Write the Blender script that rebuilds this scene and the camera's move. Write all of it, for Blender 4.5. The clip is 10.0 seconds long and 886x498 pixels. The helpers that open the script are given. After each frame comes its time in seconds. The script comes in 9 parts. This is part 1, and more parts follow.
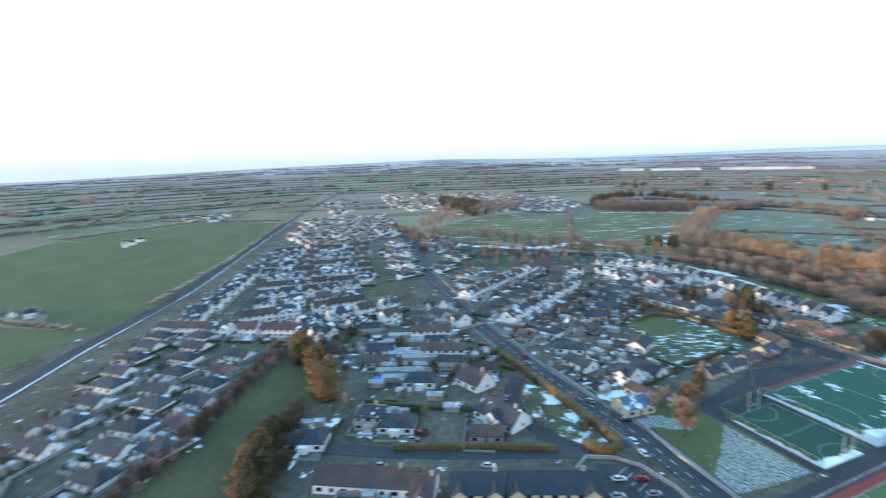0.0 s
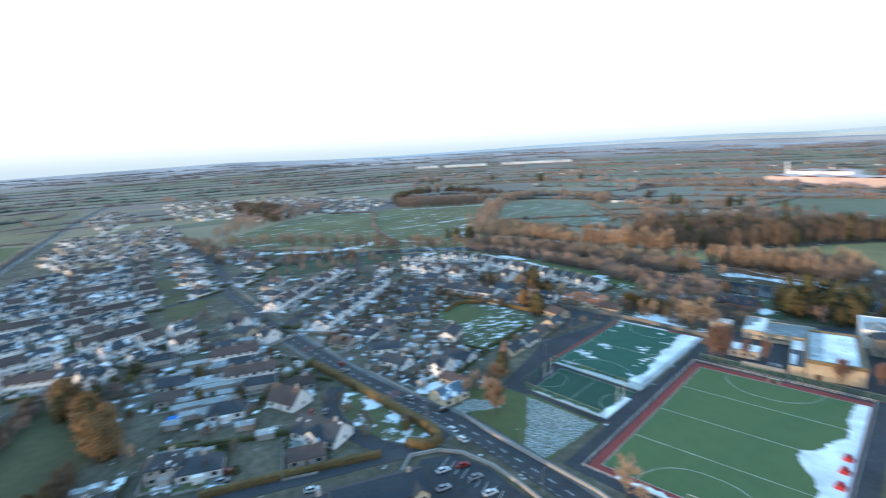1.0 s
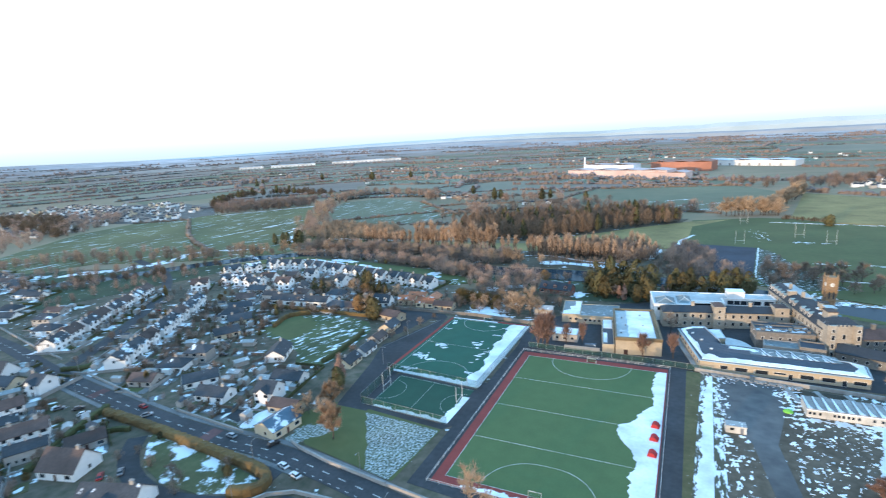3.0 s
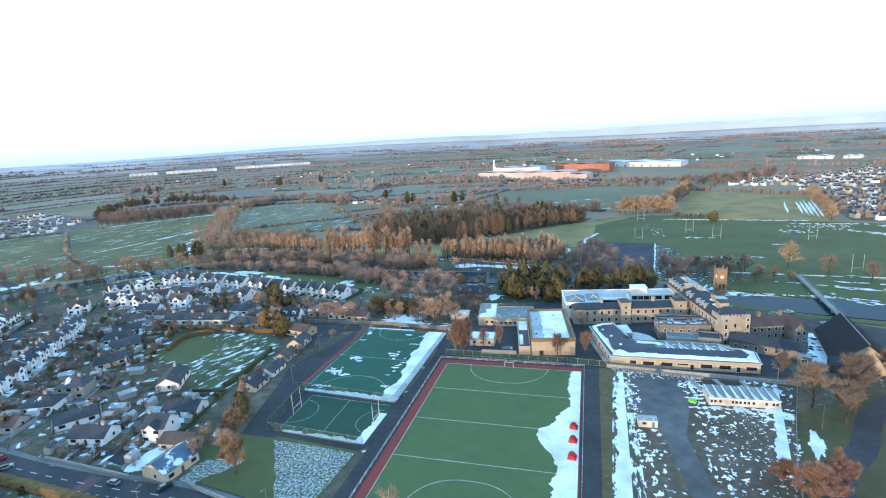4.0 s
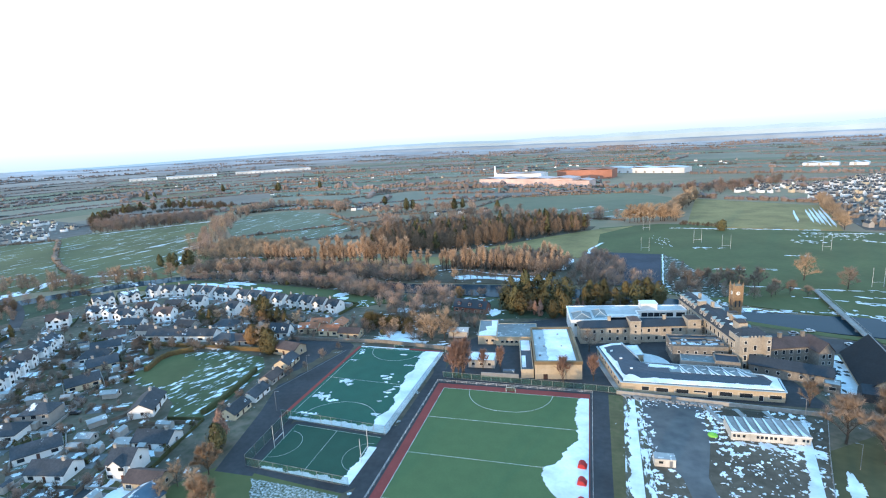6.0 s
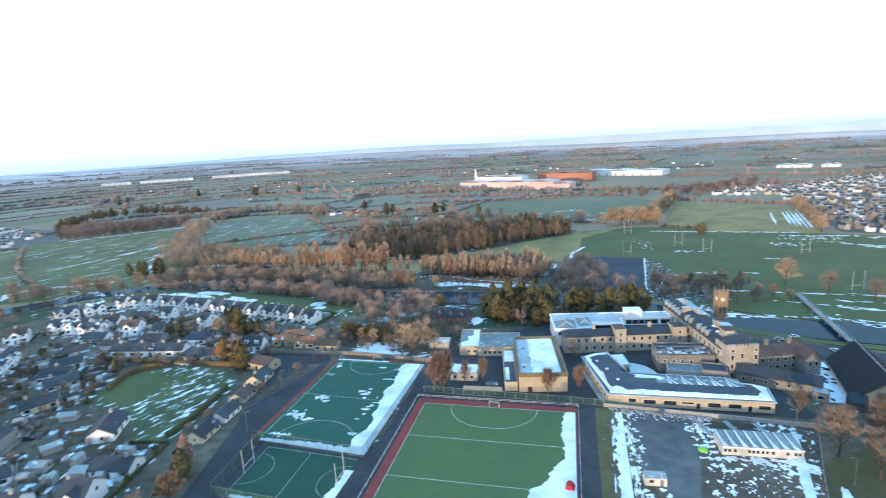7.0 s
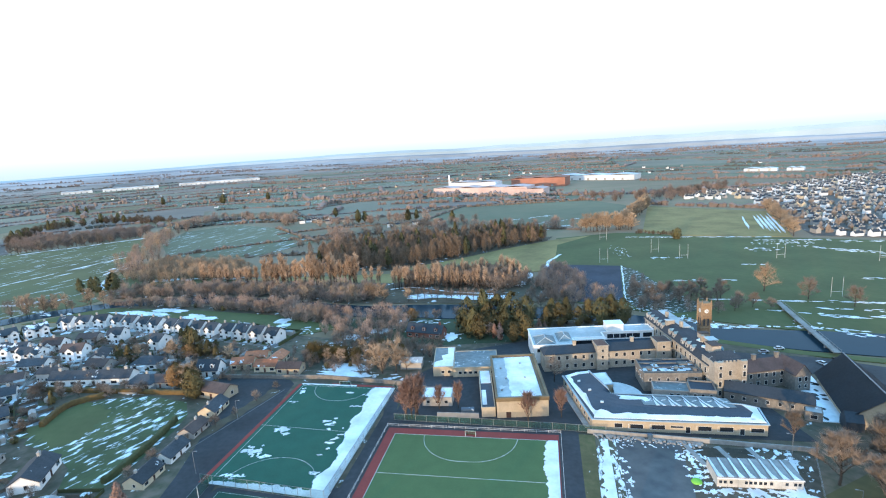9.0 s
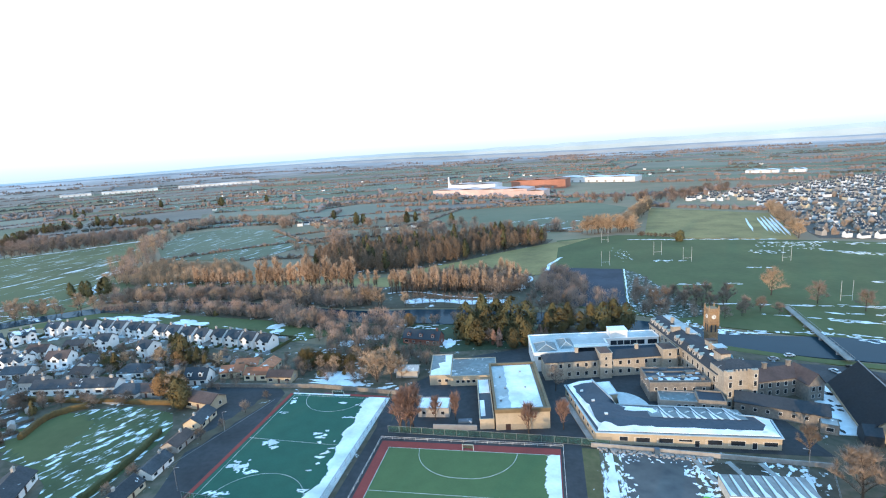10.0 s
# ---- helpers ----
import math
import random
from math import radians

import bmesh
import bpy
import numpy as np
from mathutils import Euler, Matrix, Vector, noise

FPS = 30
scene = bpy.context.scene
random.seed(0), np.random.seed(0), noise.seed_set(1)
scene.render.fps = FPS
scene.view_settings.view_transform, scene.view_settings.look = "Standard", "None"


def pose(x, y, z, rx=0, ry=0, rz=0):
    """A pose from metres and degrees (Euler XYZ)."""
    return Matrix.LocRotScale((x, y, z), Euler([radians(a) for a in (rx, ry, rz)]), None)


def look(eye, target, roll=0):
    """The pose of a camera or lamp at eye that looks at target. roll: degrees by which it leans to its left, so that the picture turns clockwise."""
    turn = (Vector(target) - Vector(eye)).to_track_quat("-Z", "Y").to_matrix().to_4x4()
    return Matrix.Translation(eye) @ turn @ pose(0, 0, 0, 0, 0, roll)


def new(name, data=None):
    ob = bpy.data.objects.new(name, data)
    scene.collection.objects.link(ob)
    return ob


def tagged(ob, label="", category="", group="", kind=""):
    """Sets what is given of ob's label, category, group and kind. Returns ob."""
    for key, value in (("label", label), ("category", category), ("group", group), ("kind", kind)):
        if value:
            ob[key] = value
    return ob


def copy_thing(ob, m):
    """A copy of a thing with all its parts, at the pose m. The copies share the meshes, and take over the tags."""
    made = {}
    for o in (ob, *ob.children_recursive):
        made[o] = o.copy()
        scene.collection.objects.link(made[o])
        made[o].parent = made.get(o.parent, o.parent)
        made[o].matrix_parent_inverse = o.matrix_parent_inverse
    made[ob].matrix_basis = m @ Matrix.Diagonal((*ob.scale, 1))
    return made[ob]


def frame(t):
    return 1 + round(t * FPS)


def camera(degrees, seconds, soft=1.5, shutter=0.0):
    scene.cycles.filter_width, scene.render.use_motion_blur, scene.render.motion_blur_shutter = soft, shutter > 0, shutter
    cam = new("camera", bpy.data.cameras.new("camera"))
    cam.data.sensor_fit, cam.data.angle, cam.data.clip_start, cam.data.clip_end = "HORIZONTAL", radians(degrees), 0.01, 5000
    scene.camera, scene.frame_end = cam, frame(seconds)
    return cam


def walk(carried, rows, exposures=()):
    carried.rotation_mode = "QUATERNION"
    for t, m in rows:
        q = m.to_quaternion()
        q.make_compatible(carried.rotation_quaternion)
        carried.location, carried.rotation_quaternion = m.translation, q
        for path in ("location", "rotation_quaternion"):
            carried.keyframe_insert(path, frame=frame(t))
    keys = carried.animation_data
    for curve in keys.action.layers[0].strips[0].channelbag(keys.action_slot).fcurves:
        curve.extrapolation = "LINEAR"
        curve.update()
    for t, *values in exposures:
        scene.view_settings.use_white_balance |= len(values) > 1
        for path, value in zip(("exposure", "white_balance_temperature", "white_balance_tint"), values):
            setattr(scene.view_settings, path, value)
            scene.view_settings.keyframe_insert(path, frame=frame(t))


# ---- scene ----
# ---- camera and walk ----
cam = camera(81.58, 10.0, soft=1.1, shutter=0.7)
PATH = [
    (0, (72.00, -139.93, 98.69), (-17.68, -99.29, 81.20), -1.60),
    (0.5, (69.70, -137.64, 98.87), (-11.72, -82.46, 80.82), -2.29),
    (1, (67.37, -135.27, 98.77), (-1.06, -64.84, 79.88), -2.99),
    (1.5, (65.72, -132.81, 98.98), (12.26, -50.67, 79.10), -3.47),
    (2, (64.78, -130.18, 99.47), (21.61, -42.38, 78.82), -3.67),
    (2.2, (64.49, -128.83, 99.38), (21.29, -41.05, 78.68), -3.77),
    (2.95, (62.59, -122.23, 98.66), (19.55, -34.40, 77.86), -3.32),
    (3.3, (61.70, -119.16, 98.33), (24.74, -28.61, 77.47), -3.11),
    (3.5, (61.34, -117.35, 98.29), (28.01, -25.43, 77.33), -3.26),
    (3.75, (60.82, -115.27, 98.22), (30.95, -22.18, 77.20), -3.29),
    (4, (60.30, -113.20, 98.14), (33.08, -19.31, 77.07), -3.32),
    (4.5, (59.76, -108.95, 98.12), (32.58, -14.98, 77.35), -3.36),
    (5, (59.05, -104.69, 98.28), (31.78, -10.69, 77.78), -3.34),
    (5.5, (58.35, -100.50, 98.53), (31.00, -6.46, 78.29), -3.29),
    (6.65, (56.56, -90.63, 99.39), (29.13, 3.47, 79.59), -3.12),
    (6.8, (56.32, -89.34, 99.51), (29.88, 5.06, 79.76), -3.10),
    (7, (56.12, -87.78, 99.48), (32.17, 7.28, 79.74), -3.33),
    (7.3, (55.73, -85.40, 99.55), (35.20, 10.47, 79.85), -3.44),
    (7.5, (55.46, -83.82, 99.61), (36.40, 12.36, 79.92), -3.52),
    (8, (55.06, -79.62, 99.79), (35.97, 16.59, 80.33), -3.51),
    (8.5, (54.64, -75.57, 99.87), (35.55, 20.69, 80.61), -3.55),
    (9, (54.34, -71.47, 100.09), (35.15, 24.80, 81.02), -3.57),
    (9.5, (54.26, -67.21, 99.56), (35.10, 29.11, 80.71), -3.65),
    (10, (54.19, -62.64, 98.93), (34.95, 33.71, 80.31), -3.66),
]

EXPOSURE = 0.35
walk(cam, [(t, look(e, g, r)) for t, e, g, r in PATH], exposures=((0.0, EXPOSURE - .06, 6500, 9), (1.0, EXPOSURE - .2, 6450, 9), (2.0, EXPOSURE, 6280, 8), (10.0, EXPOSURE, 6280, 8)))

# ---- world and sun ----
SUN_ELEV, SUN_AZ = 4.0, 200.0          # degrees; azimuth clockwise from +y, the side that the light comes from
world = bpy.data.worlds.new("winter_sky")
scene.world = world
world.use_nodes = True
wn, wl = world.node_tree.nodes, world.node_tree.links
sky = wn.new("ShaderNodeTexSky")
sky.sky_type = 'NISHITA'
sky.sun_disc = False
sky.sun_elevation, sky.sun_rotation = radians(12.0), radians(SUN_AZ)
sky.air_density, sky.dust_density, sky.ozone_density = 1.0, 1.5, 2.5
veil = wn.new("ShaderNodeMix")
veil.data_type = 'RGBA'
veil.inputs[0].default_value = 0.85
# thin bright cloud low down, thinning to clear blue overhead
tc = wn.new("ShaderNodeTexCoord")
sep = wn.new("ShaderNodeSeparateXYZ")
wl.new(tc.outputs["Generated"], sep.inputs[0])
rise = wn.new("ShaderNodeMapRange")
rise.interpolation_type = 'SMOOTHSTEP'
rise.inputs[1].default_value, rise.inputs[2].default_value = 0.30, 0.72
wl.new(sep.outputs[2], rise.inputs[0])
cloud = wn.new("ShaderNodeMix")
cloud.data_type = 'RGBA'
cloud.inputs[6].default_value = (7.7, 8.1, 8.5, 1)
cloud.inputs[7].default_value = (2.2, 6.0, 10.6, 1)
wl.new(rise.outputs[0], cloud.inputs[0])
# a thin blue band of haze lies on the horizon itself
band = wn.new("ShaderNodeMapRange")
band.interpolation_type = 'SMOOTHSTEP'
band.inputs[1].default_value, band.inputs[2].default_value = -0.01, 0.045
wl.new(sep.outputs[2], band.inputs[0])
haze = wn.new("ShaderNodeMix")
haze.data_type = 'RGBA'
haze.inputs[6].default_value = (4.6, 5.7, 6.5, 1)
wl.new(band.outputs[0], haze.inputs[0])
wl.new(cloud.outputs[2], haze.inputs[7])
wl.new(haze.outputs[2], veil.inputs[7])
wl.new(sky.outputs[0], veil.inputs[6])
bg = wn["Background"]
bg.inputs[1].default_value = 0.15
wl.new(veil.outputs[2], bg.inputs[0])
sun = new("sun", bpy.data.lights.new("sun", 'SUN'))
sun.data.energy, sun.data.angle, sun.data.color = 3.0, radians(0.6), (1.0, 0.68, 0.40)
sa, se = radians(SUN_AZ), radians(SUN_ELEV)
sun.matrix_world = look((math.sin(sa) * math.cos(se) * 100, math.cos(sa) * math.cos(se) * 100, math.sin(se) * 100), (0, 0, 0))

# ---- materials ----
def mat(name, a, b, scale=0.5, rough=0.9, metal=0.0, snow=None, snow_scale=0.1, stretch=(1, 1, 1), turn=0.0,
        bump=0.25, vary=0.0, detail=6.0, big=0.25, soft=0.04):
    """Two tones by fine noise, shaded by broad noise, with patches of lying snow where the snow noise passes the limit."""
    m = bpy.data.materials.new(name)
    m.use_nodes = True
    n, l = m.node_tree.nodes, m.node_tree.links
    bsdf = n["Principled BSDF"]
    bsdf.inputs["Roughness"].default_value = rough
    bsdf.inputs["Metallic"].default_value = metal
    geo = n.new("ShaderNodeNewGeometry")
    mp = n.new("ShaderNodeMapping")
    mp.vector_type = 'TEXTURE'
    mp.inputs["Rotation"].default_value = (0, 0, radians(turn))
    mp.inputs["Scale"].default_value = [1 / k for k in stretch]
    l.new(geo.outputs["Position"], mp.inputs["Vector"])
    fine = n.new("ShaderNodeTexNoise")
    fine.inputs["Scale"].default_value, fine.inputs["Detail"].default_value = scale, detail
    l.new(mp.outputs[0], fine.inputs["Vector"])
    span = n.new("ShaderNodeMapRange")
    span.inputs[1].default_value, span.inputs[2].default_value = 0.3, 0.7
    l.new(fine.outputs[0], span.inputs[0])
    mix = n.new("ShaderNodeMix")
    mix.data_type = 'RGBA'
    mix.inputs[6].default_value, mix.inputs[7].default_value = (*a, 1), (*b, 1)
    l.new(span.outputs[0], mix.inputs[0])
    broad = n.new("ShaderNodeTexNoise")
    broad.inputs["Scale"].default_value, broad.inputs["Detail"].default_value = scale * 0.12, 3.0
    l.new(geo.outputs["Position"], broad.inputs["Vector"])
    amount = n.new("ShaderNodeMapRange")
    amount.inputs[1].default_value, amount.inputs[2].default_value = 0.3, 0.7
    amount.inputs[3].default_value, amount.inputs[4].default_value = 1 - big, 1 + big
    l.new(broad.outputs[0], amount.inputs[0])
    last = amount.outputs[0]
    if vary:
        info = n.new("ShaderNodeObjectInfo")
        vr = n.new("ShaderNodeMapRange")
        vr.inputs[3].default_value, vr.inputs[4].default_value = 1 - vary, 1 + vary
        l.new(info.outputs["Random"], vr.inputs[0])
        mul = n.new("ShaderNodeMath")
        mul.operation = 'MULTIPLY'
        l.new(last, mul.inputs[0])
        l.new(vr.outputs[0], mul.inputs[1])
        last = mul.outputs[0]
    sc = n.new("ShaderNodeVectorMath")
    sc.operation = 'SCALE'
    l.new(mix.outputs[2], sc.inputs[0])
    l.new(last, sc.inputs["Scale"])
    colour = sc.outputs[0]
    if snow is not None:
        sn = n.new("ShaderNodeTexNoise")
        sn.inputs["Scale"].default_value, sn.inputs["Detail"].default_value = snow_scale, 7.0
        sn.inputs["Roughness"].default_value = 0.62
        l.new(mp.outputs[0], sn.inputs["Vector"])
        lim = n.new("ShaderNodeMapRange")
        lim.inputs[1].default_value, lim.inputs[2].default_value = snow, snow + soft
        l.new(sn.outputs[0], lim.inputs[0])
        cover = n.new("ShaderNodeMix")
        cover.data_type = 'RGBA'
        cover.inputs[7].default_value = (0.80, 0.84, 0.88, 1)
        l.new(lim.outputs[0], cover.inputs[0])
        l.new(colour, cover.inputs[6])
        colour = cover.outputs[2]
    l.new(colour, bsdf.inputs["Base Color"])
    if bump:
        bp = n.new("ShaderNodeBump")
        bp.inputs["Strength"].default_value = bump
        bp.inputs["Distance"].default_value = 0.1
        l.new(fine.outputs[0], bp.inputs["Height"])
        l.new(bp.outputs[0], bsdf.inputs["Normal"])
    return m


M = {}
def add(key, *args, **kw):
    M[key] = mat(key, *args, **kw)

add("country", (0.285, 0.205, 0.135), (0.22, 0.18, 0.10), 0.012, big=0.35, stretch=(1, 2.6, 1))
add("gardens", (0.062, 0.064, 0.036), (0.15, 0.115, 0.085), 0.3, snow=0.625, snow_scale=0.16, big=0.4)
add("grass", (0.084, 0.102, 0.034), (0.104, 0.116, 0.042), 0.25, big=0.15)
add("grass_snow", (0.112, 0.118, 0.046), (0.145, 0.14, 0.058), 0.12, snow=0.60, snow_scale=0.028, stretch=(1, 9.0, 1), turn=76, soft=0.03, big=0.2)
add("grass_streak", (0.06, 0.088, 0.034), (0.08, 0.10, 0.042), 0.6, snow=0.54, snow_scale=0.13, stretch=(1.0, 2.4, 1), turn=66, soft=0.06)
add("grass_frost", (0.058, 0.08, 0.038), (0.095, 0.108, 0.06), 0.8, snow=0.435, snow_scale=1.3, soft=0.3, big=0.3)
add("prefab_roof", (0.20, 0.22, 0.225), (0.28, 0.30, 0.30), 0.7, rough=0.6)
add("soil_dark", (0.035, 0.032, 0.022), (0.06, 0.05, 0.036), 0.8, snow=0.68, snow_scale=0.8)
add("verge_snow", (0.06, 0.07, 0.03), (0.085, 0.085, 0.04), 0.5, snow=0.535, snow_scale=0.16, soft=0.07)
add("strip_snow", (0.07, 0.07, 0.04), (0.11, 0.10, 0.07), 0.4, snow=0.50, snow_scale=0.5, soft=0.05, stretch=(1, 0.25, 1))
add("bank_snow", (0.05, 0.065, 0.035), (0.09, 0.09, 0.06), 0.5, snow=0.545, snow_scale=0.4, soft=0.08)
add("grass_dark", (0.072, 0.068, 0.026), (0.10, 0.088, 0.036), 0.3)
add("lawn_snow", (0.075, 0.085, 0.034), (0.105, 0.105, 0.046), 0.5, snow=0.515, snow_scale=0.13, soft=0.06)
add("wood_floor", (0.085, 0.066, 0.045), (0.12, 0.10, 0.065), 0.3, snow=0.615, snow_scale=0.12)
add("grass_dark_snow", (0.04, 0.06, 0.03), (0.055, 0.075, 0.035), 0.5, snow=0.63, snow_scale=0.2)
add("grass_dry", (0.31, 0.225, 0.088), (0.24, 0.19, 0.07), 0.3)
add("ochre_field", (0.22, 0.17, 0.09), (0.16, 0.13, 0.07), 0.1)
add("snow", (0.86, 0.89, 0.92), (0.77, 0.81, 0.85), 0.9, rough=0.7)
add("asphalt", (0.031, 0.034, 0.039), (0.05, 0.052, 0.057), 0.5, rough=0.85, big=0.3)
add("road", (0.036, 0.038, 0.043), (0.056, 0.058, 0.063), 0.8, rough=0.8)
add("pavement", (0.15, 0.15, 0.15), (0.2, 0.2, 0.2), 0.9)
add("dark_court", (0.035, 0.045, 0.065), (0.05, 0.06, 0.08), 0.5)
add("yard_dirt", (0.075, 0.062, 0.042), (0.14, 0.112, 0.082), 0.35, snow=0.615, snow_scale=0.4, soft=0.05)
add("yard_track", (0.075, 0.08, 0.086), (0.135, 0.137, 0.135), 0.22, big=0.3)
add("verge_mud", (0.085, 0.085, 0.032), (0.135, 0.11, 0.05), 0.5, snow=0.66, snow_scale=0.5)
add("fence_wood", (0.13, 0.10, 0.075), (0.20, 0.165, 0.13), 0.7, vary=0.15)
add("turf_green", (0.082, 0.135, 0.050), (0.092, 0.148, 0.056), 1.5, big=0.06)
add("turf_teal", (0.020, 0.095, 0.062), (0.026, 0.11, 0.07), 1.5, big=0.08)
add("turf_dark", (0.018, 0.07, 0.044), (0.022, 0.08, 0.05), 1.5, big=0.08)
add("red_run", (0.30, 0.055, 0.045), (0.24, 0.045, 0.038), 1.5, big=0.1)
add("paint_white", (0.75, 0.75, 0.72), (0.6, 0.6, 0.58), 2.0, bump=0)
add("paint_red", (0.45, 0.03, 0.03), (0.35, 0.03, 0.03), 2.0)
add("slate", (0.028, 0.035, 0.044), (0.052, 0.060, 0.070), 1.6, rough=0.7, vary=0.3, snow=0.66, snow_scale=0.22)
add("slate_plain", (0.022, 0.031, 0.042), (0.034, 0.044, 0.056), 1.2, rough=0.7, big=0.12)
add("slate_snowy", (0.028, 0.035, 0.044), (0.052, 0.060, 0.070), 1.6, rough=0.7, vary=0.3, snow=0.555, snow_scale=0.22)
add("tile_brown", (0.10, 0.068, 0.058), (0.07, 0.05, 0.045), 1.4, rough=0.8, vary=0.25, snow=0.70, snow_scale=0.2)
add("tile_orange", (0.44, 0.175, 0.09), (0.30, 0.12, 0.065), 0.8, vary=0.2, snow=0.60, snow_scale=0.25)
add("blue_roof", (0.06, 0.11, 0.16), (0.09, 0.14, 0.19), 0.6, rough=0.5, snow=0.55, snow_scale=0.18)
add("roof_black", (0.026, 0.047, 0.072), (0.038, 0.062, 0.088), 0.9, rough=0.6, big=0.15)
add("roof_grey", (0.20, 0.215, 0.23), (0.28, 0.295, 0.31), 0.5, rough=0.6, snow=0.60, snow_scale=0.14)
add("roof_pale", (0.48, 0.54, 0.56), (0.38, 0.44, 0.46), 0.6, rough=0.6, snow=0.62, snow_scale=0.2, soft=0.12)
add("roof_teal", (0.12, 0.16, 0.175), (0.20, 0.25, 0.265), 0.5, rough=0.6, snow=0.60, snow_scale=0.3, soft=0.1)
add("lead_pale", (0.16, 0.25, 0.27), (0.24, 0.33, 0.35), 0.9, rough=0.5)
add("fascia_brown", (0.20, 0.15, 0.085), (0.15, 0.11, 0.06), 0.6, rough=0.6)
add("slate_brown", (0.065, 0.05, 0.05), (0.09, 0.068, 0.064), 1.2, rough=0.8)
add("crossing_red", (0.16, 0.075, 0.07), (0.11, 0.06, 0.06), 0.8)
add("render_white", (0.88, 0.88, 0.87), (0.82, 0.82, 0.81), 0.6, vary=0.06, big=0.08)
add("render_cream", (0.62, 0.53, 0.38), (0.55, 0.47, 0.34), 0.6, vary=0.12, big=0.1)
add("render_grey", (0.42, 0.40, 0.37), (0.35, 0.33, 0.31), 0.6, vary=0.15, big=0.1)
add("brick_buff", (0.50, 0.42, 0.31), (0.43, 0.355, 0.255), 2.2, big=0.1)
add("stone_tan", (0.45, 0.395, 0.32), (0.32, 0.285, 0.235), 1.3, bump=0.5, big=0.2)
add("stone_orange", (0.34, 0.235, 0.14), (0.23, 0.155, 0.095), 1.3, bump=0.5, big=0.2)
add("stone_grey", (0.25, 0.23, 0.20), (0.16, 0.15, 0.14), 1.3, bump=0.5, big=0.2)
add("brick_red", (0.26, 0.10, 0.07), (0.18, 0.075, 0.055), 2.0)
add("glass", (0.02, 0.025, 0.03), (0.03, 0.035, 0.045), 1.0, rough=0.12, bump=0)
add("metal_grey", (0.35, 0.36, 0.37), (0.28, 0.29, 0.30), 2.0, rough=0.5, metal=0.6)
add("metal_roof", (0.36, 0.38, 0.38), (0.28, 0.30, 0.31), 0.7, rough=0.5, snow=0.60, snow_scale=0.5)
add("container", (0.62, 0.60, 0.55), (0.5, 0.48, 0.43), 1.5)
add("concrete", (0.36, 0.35, 0.33), (0.26, 0.25, 0.24), 0.9, big=0.2)
add("door_dark", (0.10, 0.05, 0.04), (0.06, 0.035, 0.03), 2.0, vary=0.6)
add("bark", (0.085, 0.065, 0.05), (0.055, 0.043, 0.035), 3.0, bump=0.5, vary=0.2)
add("twig_larch", (0.235, 0.16, 0.11), (0.16, 0.115, 0.08), 0.5, bump=0, vary=0.25)
add("estate", (0.11, 0.095, 0.08), (0.17, 0.145, 0.125), 0.06, snow=0.64, snow_scale=0.1)
add("twig_brown", (0.36, 0.26, 0.205), (0.27, 0.195, 0.16), 0.5, bump=0, vary=0.25)
add("twig_orange", (0.46, 0.33, 0.22), (0.36, 0.26, 0.175), 0.5, bump=0, vary=0.2)
add("twig_tan", (0.30, 0.195, 0.12), (0.22, 0.145, 0.09), 0.5, bump=0, vary=0.2)
add("twig_rust", (0.31, 0.19, 0.145), (0.24, 0.145, 0.11), 0.5, bump=0, vary=0.2)
add("twig_grey", (0.28, 0.215, 0.17), (0.195, 0.155, 0.125), 0.5, bump=0, vary=0.25)
add("twig_mid", (0.25, 0.195, 0.155), (0.185, 0.15, 0.12), 0.5, bump=0, vary=0.15)
add("twig_dark", (0.15, 0.105, 0.065), (0.10, 0.075, 0.05), 0.5, bump=0)
add("leaf_gold", (0.30, 0.175, 0.075), (0.21, 0.12, 0.05), 0.7, bump=0, vary=0.15)
add("conifer", (0.07, 0.068, 0.028), (0.115, 0.098, 0.04), 0.6, bump=0, vary=0.3)
add("conifer_gold", (0.14, 0.10, 0.036), (0.085, 0.071, 0.028), 0.6, bump=0, vary=0.2)
add("hedge_green", (0.05, 0.06, 0.022), (0.08, 0.08, 0.03), 0.8, bump=0.4)
add("hedge_gold", (0.17, 0.105, 0.035), (0.11, 0.075, 0.03), 0.8, bump=0.4)
add("water", (0.016, 0.034, 0.048), (0.024, 0.046, 0.062), 0.03, rough=0.1, bump=0.0)
add("twig_pale", (0.55, 0.385, 0.265), (0.44, 0.31, 0.21), 0.4, bump=0, vary=0.15)
# far bands of the plain: growing haze is put into their base colours
add("far_plain_hazed", (0.30, 0.245, 0.225), (0.46, 0.385, 0.36), 0.012, bump=0, big=0.35)
add("far_mid_hazed", (0.36, 0.275, 0.235), (0.22, 0.19, 0.16), 0.014, bump=0, big=0.35)
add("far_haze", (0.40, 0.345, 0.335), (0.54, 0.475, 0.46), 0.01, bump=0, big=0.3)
# far scrub and conifers: distance haze is put into the base colour
add("far_scrub_hazed", (0.27, 0.21, 0.185), (0.19, 0.155, 0.14), 0.02, bump=0)
add("far_pine_hazed", (0.10, 0.105, 0.095), (0.13, 0.13, 0.115), 0.02, bump=0)
# hills: blue haze is put into the base colour
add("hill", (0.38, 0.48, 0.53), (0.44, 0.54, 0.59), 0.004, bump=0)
add("hill_near_hazed", (0.25, 0.29, 0.33), (0.30, 0.34, 0.38), 0.006, bump=0)
# distant fields: their base colours are greyed to stand in for haze
add("pasture_a", (0.15, 0.155, 0.09), (0.185, 0.18, 0.11), 0.03, big=0.2, bump=0)
add("pasture_b", (0.21, 0.195, 0.135), (0.24, 0.21, 0.15), 0.03, big=0.2, bump=0)
add("pasture_c", (0.27, 0.205, 0.16), (0.21, 0.17, 0.135), 0.02, big=0.2, bump=0)
